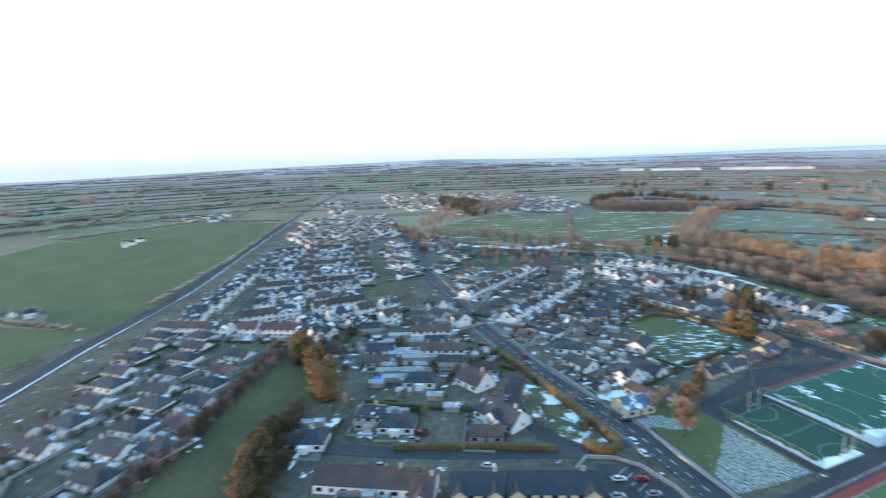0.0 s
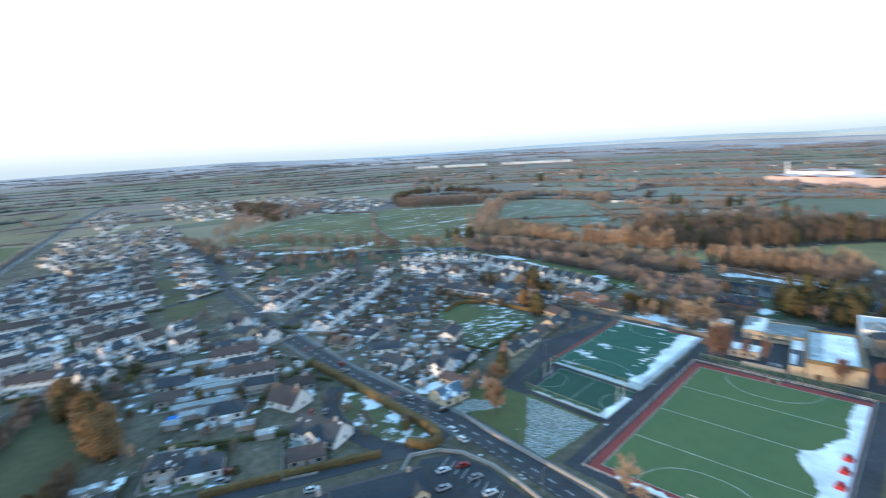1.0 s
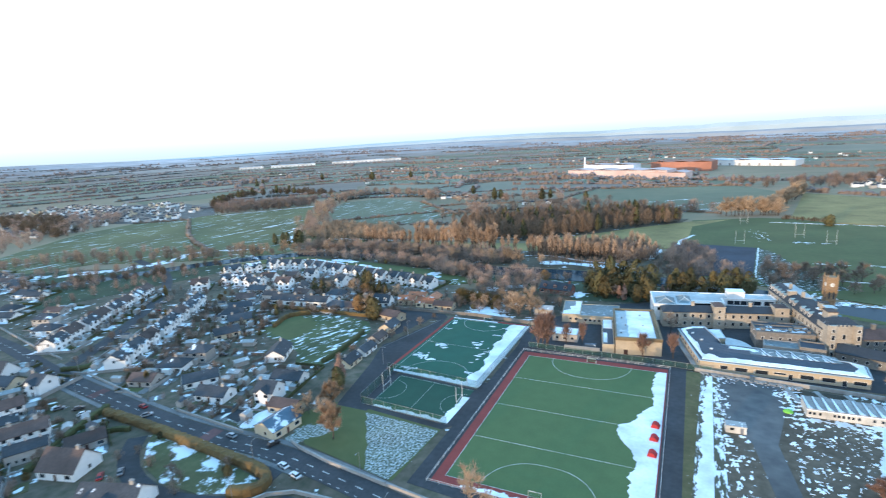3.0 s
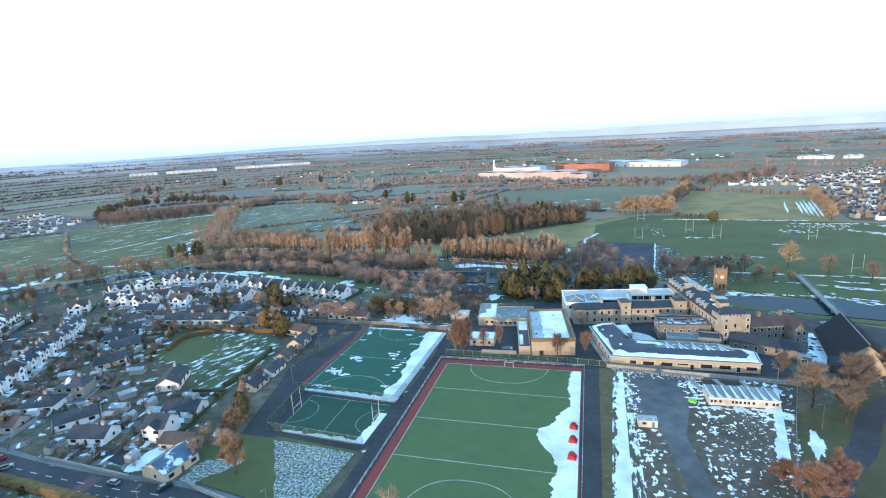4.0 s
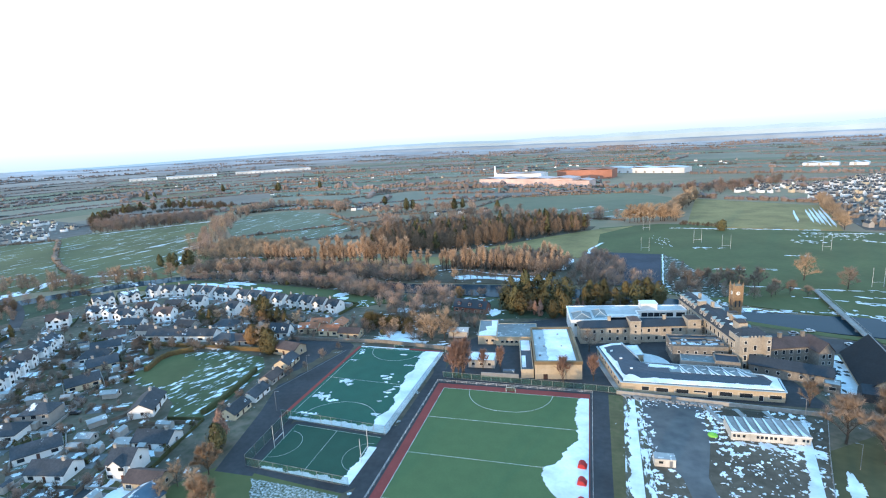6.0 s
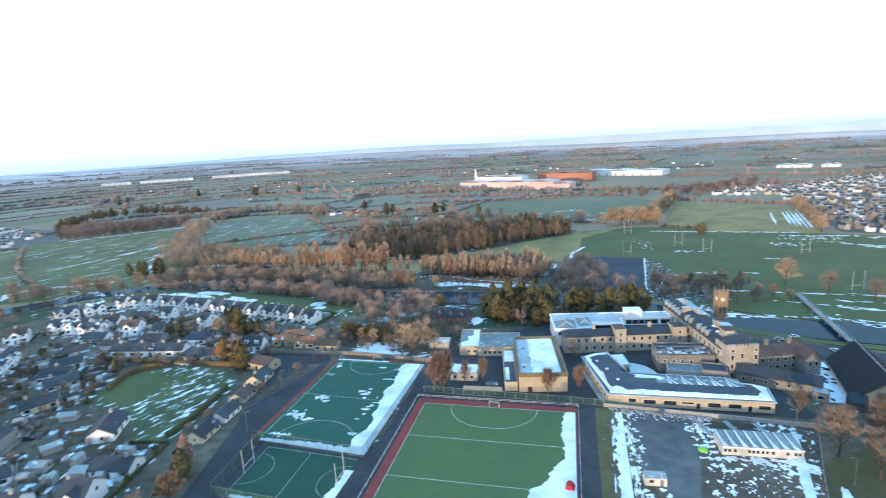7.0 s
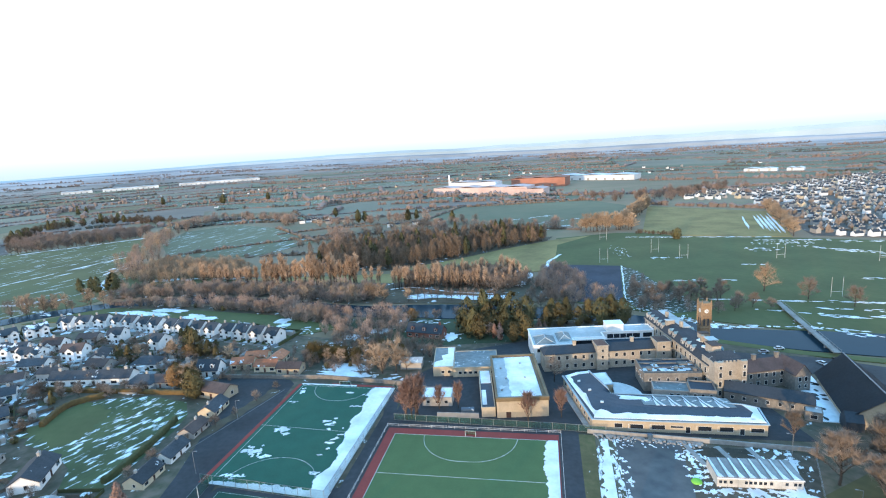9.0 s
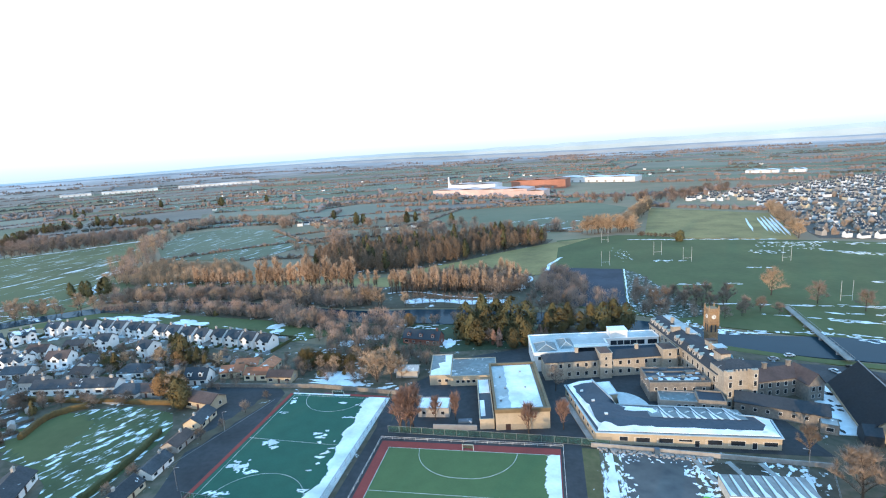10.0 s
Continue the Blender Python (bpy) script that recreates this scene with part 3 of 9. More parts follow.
dashes("road_marking", MAIN, 0.0, 3.0, 4.0, 0.22, 0.085, "white centre dashes on the main road")
dashes("road_marking", MAIN, 3.3, 1.2, 2.4, 0.16, 0.085, "short white edge dashes on the main road")
flat("crossing", [(-91, -13.3), (-86, -13.3), (-86, -5.6), (-91, -5.6)], 0.08, "crossing_red", "worn red crossing surface on the road", "crossing")
flat("crossing", [(-166, -7), (-161, -7), (-161, 0.6), (-166, 0.6)], 0.08, "crossing_red", "worn red crossing surface on the road", "crossing")

# railway along the crop field
RAIL = smooth_line([(-120, -268), (-205, -231), (-253, -213), (-313, -186), (-383, -157), (-507, -118), (-770, -32), (-1100, 80), (-1500, 230)], 20)
flat("railway", strip(RAIL, 11), 0.05, "asphalt", "dark railway bed with snow beside the rails", "railway")
flat("paddock_grass", blob(-138.5, 88, 15, 17, 30, 60, .35, 83), 0.034, "grass", "snow-free end of the paddock", "lawn")
flat("lawn_frost", [(-44, 23), (-28, 22.3), (-12.5, 21.0), (-13.5, 6), (-15.5, -8), (-25, -6.4), (-26.5, -3), (-29.5, 1), (-31, 5), (-34.5, 9), (-36.5, 13), (-40, 17), (-41, 20)], 0.05, "grass_frost", "frosted half of the corner lawn", "lawn")
flat("lawn_frost", blob(-55, 5, 8, 5.5, 60, 24, .4, 71), 0.052, "grass_frost", "frost under the tall roadside tree", "lawn")
for off in (2.6,):
    flat("rail_snow", strip([(p[0], p[1] + off * 1.6) for p in RAIL], 0.7, 0.3), 0.09 + off * 0.002, "snow", "thin line of snow beside the rails", "snow")

# ---- pitches ----
flat("asphalt_path", [(-8, 126), (-13, 127), (-8.5, 104), (-9.5, -7), (62, -12), (66, 30), (66, 96), (60, 102), (-4, 108)], 0.02, "asphalt", "dark tarmac paths round the pitches", "path")
flat("asphalt_path", [(-62, 132), (-100, 134), (-78, 100), (-66, 60), (-58, 24), (-44, 24), (-50, 60), (-58, 128)], 0.02, "asphalt", "dark tarmac lane beside the pitch", "path")
flat("asphalt_path", [(-58, 26), (-12, 22.5), (-9, 26), (-9, 60), (-48, 56)], 0.012, "asphalt", "dark tarmac surround of the small pitch", "path")
flat("pitch_border", [(-3.4, -3.6), (58.0, -3.6), (58.0, 95.2), (-3.4, 95.2)], 0.05, "red_run", "red artificial surround of a hockey pitch", "pitch")
flat("hockey_pitch", [(0, 0), (55, 0), (55, 91.4), (0, 91.4)], 0.07, "turf_green", "green artificial turf hockey pitch with white lines", "pitch")
flat("football_pitch", [(-54.5, 58.5), (-12.2, 54.6), (-10.6, 126.2), (-53.6, 128.0)], 0.06, "turf_teal", "teal artificial turf pitch edged with snow", "pitch")
flat("small_pitch", [(-46.0, 29.2), (-12.3, 26.8), (-11.6, 52.2), (-46.8, 54.6)], 0.06, "turf_dark", "dark teal small pitch with goalposts", "pitch")
flat("pitch_edge", [(-56.3, 58.0), (-54.7, 58.0), (-53.8, 128), (-55.4, 128)], 0.065, "red_run", "thin red strip beside the teal pitch", "pitch")
flat("pitch_edge", [(-40, 127.9), (-10.5, 126.5), (-10.5, 128.1), (-40, 129.5)], 0.064, "red_run", "thin red strip behind the goal", "pitch")


def line_set(name, label, segs, arcs, z, w=0.16):
    root = base(name, pose(0, 0, 0), label, "pitch marking", kind="structure")
    for (a, b) in segs:
        bm = bmesh.new()
        prism(bm, strip([a, b], w), z - 0.015, z)
        part("line", bm, "paint_white", root)
    for (c, r, w0, w1) in arcs:
        pts = [(c[0] + r * math.cos(radians(w0 + (w1 - w0) * k / 24)), c[1] + r * math.sin(radians(w0 + (w1 - w0) * k / 24))) for k in range(25)]
        bm = bmesh.new()
        prism(bm, strip(pts, w), z - 0.015, z)
        part("arc", bm, "paint_white", root)
R = 14.63
line_set("hockey_lines", "thin white hockey lines", [((0, 0), (0, 91.4)), ((55, 0), (55, 91.4)), ((0, 0.05), (55, 0.05)), ((0, 91.35), (55, 91.35)), ((0, 22.9), (55, 22.9)), ((0, 45.7), (55, 45.7)),
         ((0, 68.5), (55, 68.5)), ((25.67, R), (29.33, R)), ((25.67, 91.4 - R), (29.33, 91.4 - R))],
         [((25.67, 0), R, 90, 180), ((29.33, 0), R, 0, 90), ((25.67, 91.4), R, 180, 270), ((29.33, 91.4), R, 270, 360)], 0.09, 0.13)
line_set("football_lines", "thin white lines on the teal pitch", [((-54, 93), (-12, 90.6)), ((-52.8, 59.6), (-52.6, 126.6)), ((-52.6, 126.6), (-12, 125.4))],
         [((-33, 58), 15.5, 5, 175), ((-33, 126.6), 13, 180, 360)], 0.08, 0.12)
line_set("small_lines", "thin white lines on the small pitch", [((-45.6, 29.6), (-46.4, 54.2)), ((-46.4, 54.2), (-12, 51.8)), ((-45.6, 29.5), (-12.6, 27.2)), ((-29, 28.5), (-29.3, 53))],
         [((-46, 42), 8, -88, 84), ((-12, 40), 8, 96, 268)], 0.08, 0.08)


def pitch_goal(x, y, rz, w=3.66, h=2.14, d=1.3, colour="paint_white"):
    g_ = base("goal", pose(x, y, 0.07, 0, 0, rz), "white framed pitch goal with backboard", "goal", "pitch goals")
    for s in (-1, 1):
        part("post", boxed(s * w / 2 - 0.05, s * w / 2 + 0.05, -0.05, 0.05, 0, h), colour, g_)
        part("side_bar", boxed(s * w / 2 - 0.04, s * w / 2 + 0.04, 0, d, 0, 0.46), colour, g_)
    part("crossbar", boxed(-w / 2, w / 2, -0.05, 0.05, h - 0.1, h), colour, g_)
    part("backboard", boxed(-w / 2, w / 2, d - 0.04, d, 0, 0.46), "door_dark", g_)
    part("net", boxed(-w / 2, w / 2, d * 0.5, d * 0.5 + 0.02, 0.4, h - 0.1), "net_green", g_)
pitch_goal(27.5, 91.7, 0)
pitch_goal(27.5, -0.4, 180)
pitch_goal(-33, 127.0, 0, 5.0, 2.2)
pitch_goal(31, -3.0, 165)


def tall_posts(x, y, rz, w=5.6, h=9.0, bar=3.0, label="white tall goalposts of a playing field", group="tall goalposts"):
    g_ = base("goalposts", pose(x, y, 0.02, 0, 0, rz), label, "goalposts", group)
    for s in (-1, 1):
        bm = bmesh.new()
        tube(bm, (s * w / 2, 0, 0), (s * w / 2, 0, h), 0.11, 0.08, 6)
        part("post", bm, "paint_white", g_)
    bm = bmesh.new()
    tube(bm, (-w / 2, 0, bar), (w / 2, 0, bar), 0.09, 0.09, 6)
    part("crossbar", bm, "paint_white", g_)
    return g_
tall_posts(-45.8, 42.0, 92, 6.0, 8.5, 2.5, "white tall goalposts on the small pitch")
tall_posts(-12.6, 40.0, 92, 6.0, 8.5, 2.5, "white tall goalposts on the small pitch")
for x, y in ((103, 359.5), (167, 368.6), (237, 364), (224.5, 259.5), (299, 348), (114, 461), (150, 395)):
    tall_posts(x, y, 8 + random.uniform(-4, 4), 6.5, 12, 3.0)

# lying snow on the pitches and lawns
def edge_snow(name, a, b, w0, w1, z, seed, label, side=1, n=240, widths=None):
    """Snow along the line a-b with one ragged side."""
    rg_ = random.Random(seed)
    A, B = Vector(a), Vector(b)
    d = (B - A)
    s = Vector((-d.y, d.x)).normalized() * side
    pts = [tuple(A), tuple(B)]
    for i in range(n, -1, -1):
        t = i / n
        w = float(np.interp(t, [q[0] for q in widths], [q[1] for q in widths])) if widths else w0 + (w1 - w0) * t
        k = w * (0.9 + 0.35 * noise.noise(Vector((t * 6, seed * 3.1, 0)))) + 1.3 * noise.noise(Vector((t * d.length * .16, seed, 2))) + 0.9 * noise.noise(Vector((t * d.length * .5, seed, 4))) + 0.5 * noise.noise(Vector((t * d.length * 1.6, seed, 6)))
        pts.append(tuple(A + d * t + s * max(k, 0.15)))
    flat(name, pts, z, "snow", label, "snow", "stuff", depth=0.1)
edge_snow("snow_edge", (57.6, -3), (57.6, 91.5), 7.0, 2.6, 0.115, 3, "ragged snow bank along the pitch side", n=420,
          widths=((0, 7.5), (.14, 8), (.27, 7), (.37, 8), (.43, 13), (.51, 15), (.58, 11.5), (.64, 8.5), (.70, 5.2), (.82, 4.6), (.96, 3.8), (1, 3.2)))
edge_snow("snow_edge", (6, -3.4), (40, -3.4), 1.6, 2.8, 0.12, 5, "ragged snow behind the goal line")
edge_snow("snow_edge", (-10.9, 55), (-9.9, 126.6), 6.4, 10.0, 0.11, 8, "ragged snow bank along the teal pitch")
edge_snow("snow_edge", (-52.5, 57.6), (-11, 54.4), 2.2, 3.8, 0.12, 9, "ragged snow along the end of the pitch")
edge_snow("snow_edge", (-44, 28.4), (-11.8, 26.2), 0.9, 2.4, 0.11, 11, "ragged snow along the end of the small pitch")
edge_snow("snow_edge", (-11.6, 26.4), (-11.0, 46), 4.4, 2.4, 0.112, 12, "ragged snow along the small pitch")
edge_snow("snow_edge", (-54, 128.6), (-28, 128.2), 0.9, 1.2, 0.112, 14, "thin snow line at the end of the pitch", -1)
bm = bmesh.new()
rt = random.Random(77)
for x, y, rx, ry, n_ in ((-44, 90, 3.4, 1.8, 16), (-48.5, 77, 3.2, 2.0, 16), (-44, 74, 4.0, 1.2, 12), (-50, 112, 1.2, .8, 4), (-50.5, 121, 1.0, 3, 8), (-30, 121, 3, .6, 6), (-20, 120, 2.0, .8, 6), (-20, 66, 2.2, .7, 6), (-22, 110, 1.4, .8, 5), (-27, 96, 2, 4, 8), (-22, 84, 2, 6, 12), (-46, 62, 5, 1.0, 12)):
    for k in range(n_):
        prism(bm, blob(x + rt.gauss(0, .6) * rx, y + rt.gauss(0, .6) * ry, rt.uniform(.25, 1.1) * min(rx, 1.6) * .8, rt.uniform(.2, .7) * min(ry, 1.4) * .8, rt.uniform(0, 40), 12, .6, rt.randrange(9999)), .05, .112 + rt.uniform(0, .02))
tagged(mesh_ob("turf_snow", bm, "snow"), "small melting snow patches on the teal turf", "snow", kind="stuff")
# red covers along the touchline
def dugout(x, y, rz, L):
    g_ = base("dugout", pose(x, y, 0.1, 0, 0, rz), "red curved cover on the pitch side", "dugout", "pitch covers")
    bm = bmesh.new()
    extrude_x(bm, [(1.2 * math.cos(radians(a)), 1.4 * math.sin(radians(a))) for a in range(0, 181, 20)], -L / 2, L / 2)
    part("cover", bm, "paint_red", g_)
    part("bench", boxed(-L / 2, L / 2, -1.5, -1.2, 0, 0.45), "paint_red", g_)
for y in (31.5, 40.5, 48.5):
    dugout(55.6, y, 84, 2.6)


def fence(name, pts, h, gap, label, net=True, material="metal_grey"):
    root = base(name, pose(0, 0, 0), label, "fence")
    post = None
    for i in range(len(pts) - 1):
        a, b = Vector(pts[i]), Vector(pts[i + 1])
        d = b - a
        n = max(1, int(d.length / gap))
        ang = math.degrees(math.atan2(d.y, d.x))
        for k in range(n + (i == len(pts) - 2)):
            p = a + d * k / n
            if post is None:
                post = part("post", boxed(-0.05, 0.05, -0.05, 0.05, 0, h), material, root, at=pose(p.x, p.y, 0.03))
            else:
                o = post.copy()
                scene.collection.objects.link(o)
                o.matrix_basis = pose(p.x, p.y, 0.03, 0, 0, ang)
        mid = (a + b) / 2
        for z in ((0.06, h - 0.06) if net else (h * 0.45, h - 0.08)):
            part("rail", boxed(-d.length / 2, d.length / 2, -0.03, 0.03, z - 0.04, z + 0.04), material, root, at=pose(mid.x, mid.y, 0.03, 0, 0, ang))
        if net:
            part("netting", boxed(-d.length / 2, d.length / 2, -0.008, 0.008, 0.1, h - 0.1), "net_green", root, at=pose(mid.x, mid.y, 0.03, 0, 0, ang))
fence("pitch_fence", [(-54.8, 57.4), (-11.0, 53.6), (-9.2, 127.0)], 3.6, 4.0, "tall green mesh fence round the teal pitch")
fence("pitch_fence", [(-49.5, 28.5), (-11.5, 25.6)], 3.0, 5.0, "green mesh fence round the small pitch")
fence("pitch_fence", [(-51.5, 56.8), (-49.5, 28.5)], 4.0, 5.0, "green mesh fence behind the goalposts")
fence("pitch_fence", [(-3, 100.8), (56, 98.8), (74, 97.6)], 2.6, 4.0, "green mesh fence between pitch and school")
fence("low_barrier", [(-4.2, -4.4), (-4.2, 96.2), (58.8, 96.2), (58.8, -4.4), (-4.2, -4.4)], 1.1, 4.0, "low white rail round the hockey pitch", False, "paint_white")

# playing-field snow
rg = random.Random(9)
bm = bmesh.new()
def drift(x, y, length, width, turn, n):
    """A broken line of small snow remnants."""
    c, s_ = math.cos(radians(turn)), math.sin(radians(turn))
    for k in range(int(n * 1.7)):
        t, u = rg.uniform(-.5, .5) * length, rg.gauss(0, .5) * width
        prism(bm, blob(x + t * c - u * s_, y + t * s_ + u * c, rg.uniform(.2, 1) * length / n * .8, rg.uniform(.25, .8) * min(width * .5, 1.2), turn + rg.uniform(-10, 10), 12, .6, rg.randrange(9999)), -.02, .06 + rg.uniform(0, .03))
for d_ in ((205, 250, 110, 1.6, -6, 26), (262, 244, 90, 1.6, -8, 22), (310, 232, 90, 2.4, -12, 24), (155, 300, 20, 2, 0, 6), (262, 425, 50, 9, 0, 30), (290, 395, 60, 5, -30, 22), (305, 380, 40, 4, -35, 14), (322, 360, 30, 3, -35, 12), (270, 300, 16, 2, 0, 5),
           (230, 232, 50, 2, -14, 14), (122, 400, 14, 26, 0, 22), (150, 372, 30, 3, -6, 8), (345, 420, 70, 4, -12, 20), (275, 437, 60, 3, -8, 22), (300, 300, 18, 2, 0, 6), (200, 464, 130, 2.5, -8, 36), (330, 270, 40, 3, -16, 12), (180, 300, 10, 2, 0, 4), (240, 400, 30, 8, 0, 12),
           (210, 345, 14, 2, 0, 5), (340, 330, 40, 12, -30, 16), (250, 215, 70, 3, -16, 12), (195, 228, 50, 2.4, -20, 10), (60, 900, 60, 6, 20, 10), (90, 560, 120, 9, 35, 24), (70, 600, 90, 6, 30, 16), (40, 640, 60, 6, 30, 10)):
    drift(*d_)
tagged(mesh_ob("field_snow", bm, "snow"), "broken remnants of snow across the playing field", "snow", kind="stuff")
for k in range(6):
    flat("snow_patch", blob(302 - k * 3.6 - (9 if k == 5 else 0), 535 + k * 2, 1.3, 62 - k * 5, -15, n=60, rough=0.5, seed=130 + k), 0.1, "snow", "line of snow across the pale playing field", "snow", "stuff", depth=0.12)
bm = bmesh.new()
for d_ in ((-150, 204, 60, 9, -8, 22), (-205, 208, 30, 6, -6, 10), (-84, 196, 14, 8, 0, 8), (-30, 160, 26, 6, 0, 10), (-22, 137, 30, 4, -4, 14), (-310, 228, 60, 4, -8, 14), (-8, 200, 12, 12, 0, 8), (-20, 214, 30, 4, 0, 10), (-120, 200, 40, 6, -8, 12), (5, 190, 10, 8, 0, 6), (-50, 172, 30, 8, 0, 10)):
    drift(*d_)
for x, y, rx, ry, w_ in ((-38, 139.5, 14, 2.6, -3), (4, 188, 3, 7, 10), (-40, 196, 8, 4, 20), (-50, 186, 7, 4, 0), (-224, 227, 21, 5.0, -8), (-206, 234, 14, 4, -10), (-172, 217, 13, 7.5, -10), (-108, 213, 4.5, 5.5, 10), (-103, 205, 4, 3, 0)):
    prism(bm, blob(x, y, rx, ry, w_, 60, .4, int(-x)), -.02, .09)
tagged(mesh_ob("riverside_snow", bm, "snow"), "broken snow on the riverside lawns", "snow", kind="stuff")
flat("snow_path", strip(smooth_line([(-58, 284), (-40, 288), (-10, 276), (20, 270)]), 1.6, 0.5), 0.1, "snow", "thin snowy path through the saplings", "snow")
flat("snow_bank", strip(smooth_line([(-40, 264), (-20, 266), (8, 262), (30, 262)]), 9, 2.2), 0.09, "snow", "snow on the river bank under bare trees", "snow", "stuff")
flat("snow_path", strip(smooth_line([(36, 290), (44, 318), (40, 330), (26, 338), (-2, 342)]), 4.0, 0.9), 0.1, "snow", "snow covered path through the trees", "snow")
flat("snow_path", strip(smooth_line([(56, 345), (60, 372), (70, 395)]), 2.4, 0.9), 0.1, "snow", "snow covered path beside the court", "snow")
flat("dark_court", [(56, 357), (114, 347), (103, 254), (70, 250), (56, 290)], 0.06, "dark_court", "smooth dark blue-grey hard court", "court")
flat("snow_edge", strip(smooth_line([(115.2, 347), (104.3, 254)], 3), 0.9, 0.45), 0.08, "snow", "snow along the edge of the court", "snow", "stuff")
flat("frosted_bank", [(105, 252), (116, 346), (124, 330), (132, 290), (140, 262), (150, 236), (128, 228), (108, 236)], 0.05, "bank_snow", "grass bank half covered in snow", "ground")

# river
RIVER = smooth_line([(-700, 5, 14), (-560, 30, 15), (-470, 62, 16), (-420, 92, 17), (-384, 124, 17), (-352, 166, 18), (-322, 204, 18), (-284, 236, 18), (-235, 256, 17), (-150, 254, 17), (-70, 234, 20), (-30, 233, 26), (8, 232, 27), (45, 230, 22), (80, 224, 18), (120, 208, 19), (150, 193, 21), (190, 186, 29), (240, 176, 29), (300, 160, 25), (420, 140, 22)])
banks = ([], [])
for i, p in enumerate(RIVER):
    d = (Vector(RIVER[min(i + 1, len(RIVER) - 1)][:2]) - Vector(RIVER[max(i - 1, 0)][:2])).normalized()
    for k, sgn in enumerate((1, -1)):
        w = sgn * (p[2] / 2 + 1.2 * noise.noise(Vector((i * .35, k * 9, 1))))
        banks[k].append((p[0] - d.y * w, p[1] + d.x * w))
flat("water", banks[0] + banks[1][::-1], 0.036, "water", "still dark river between wooded banks", "river")
bm = bmesh.new()
for d_ in ((112, 238, 16, 12, 60, 26), (124, 222, 22, 5, -20, 20), (106, 254, 10, 14, 80, 18), (134, 213, 22, 4, -10, 14), (160, 207, 40, 3, 0, 12), (195, 203, 30, 4, -14, 10), (145, 206, 20, 3, 2, 8), (186, 210, 14, 6, -60, 8), (205, 196, 24, 4, -18, 8)):
    drift(*d_)
tagged(mesh_ob("riverbank_snow", bm, "snow"), "broken snow along the river bank", "snow", kind="stuff")

# ragged snow on the meadow bank
bm = bmesh.new()
rb_ = random.Random(12)
for a, b, n_, wide in (((-486, 88), (-430, 130), 30, 7), ((-430, 130), (-398, 160), 22, 8), ((-398, 160), (-378, 200), 20, 7), ((-378, 200), (-392, 228), 12, 5), ((-392, 228), (-330, 262), 18, 4), ((-290, 318), (-206, 326), 26, 4), ((-606, 462), (-512, 566), 40, 3), ((-360, 352), (-384, 404), 16, 8), ((-345, 328), (-318, 290), 12, 5), ((-444, 300), (-418, 430), 26, 2)):
    ang = math.degrees(math.atan2(b[1] - a[1], b[0] - a[0]))
    for k in range(n_):
        t, u = rb_.random(), rb_.gauss(0, .5) * wide
        prism(bm, blob(a[0] + (b[0] - a[0]) * t - u * math.sin(radians(ang)), a[1] + (b[1] - a[1]) * t + u * math.cos(radians(ang)), rb_.uniform(2, 7), rb_.uniform(.5, 1.2) * min(wide * .45, 2.6), ang + rb_.uniform(-12, 12), 14, .6, rb_.randrange(9999)), -.05, .08 + rb_.uniform(0, .03))
tagged(mesh_ob("meadow_snow", bm, "snow"), "ragged lines of snow round the meadows", "snow", kind="stuff")

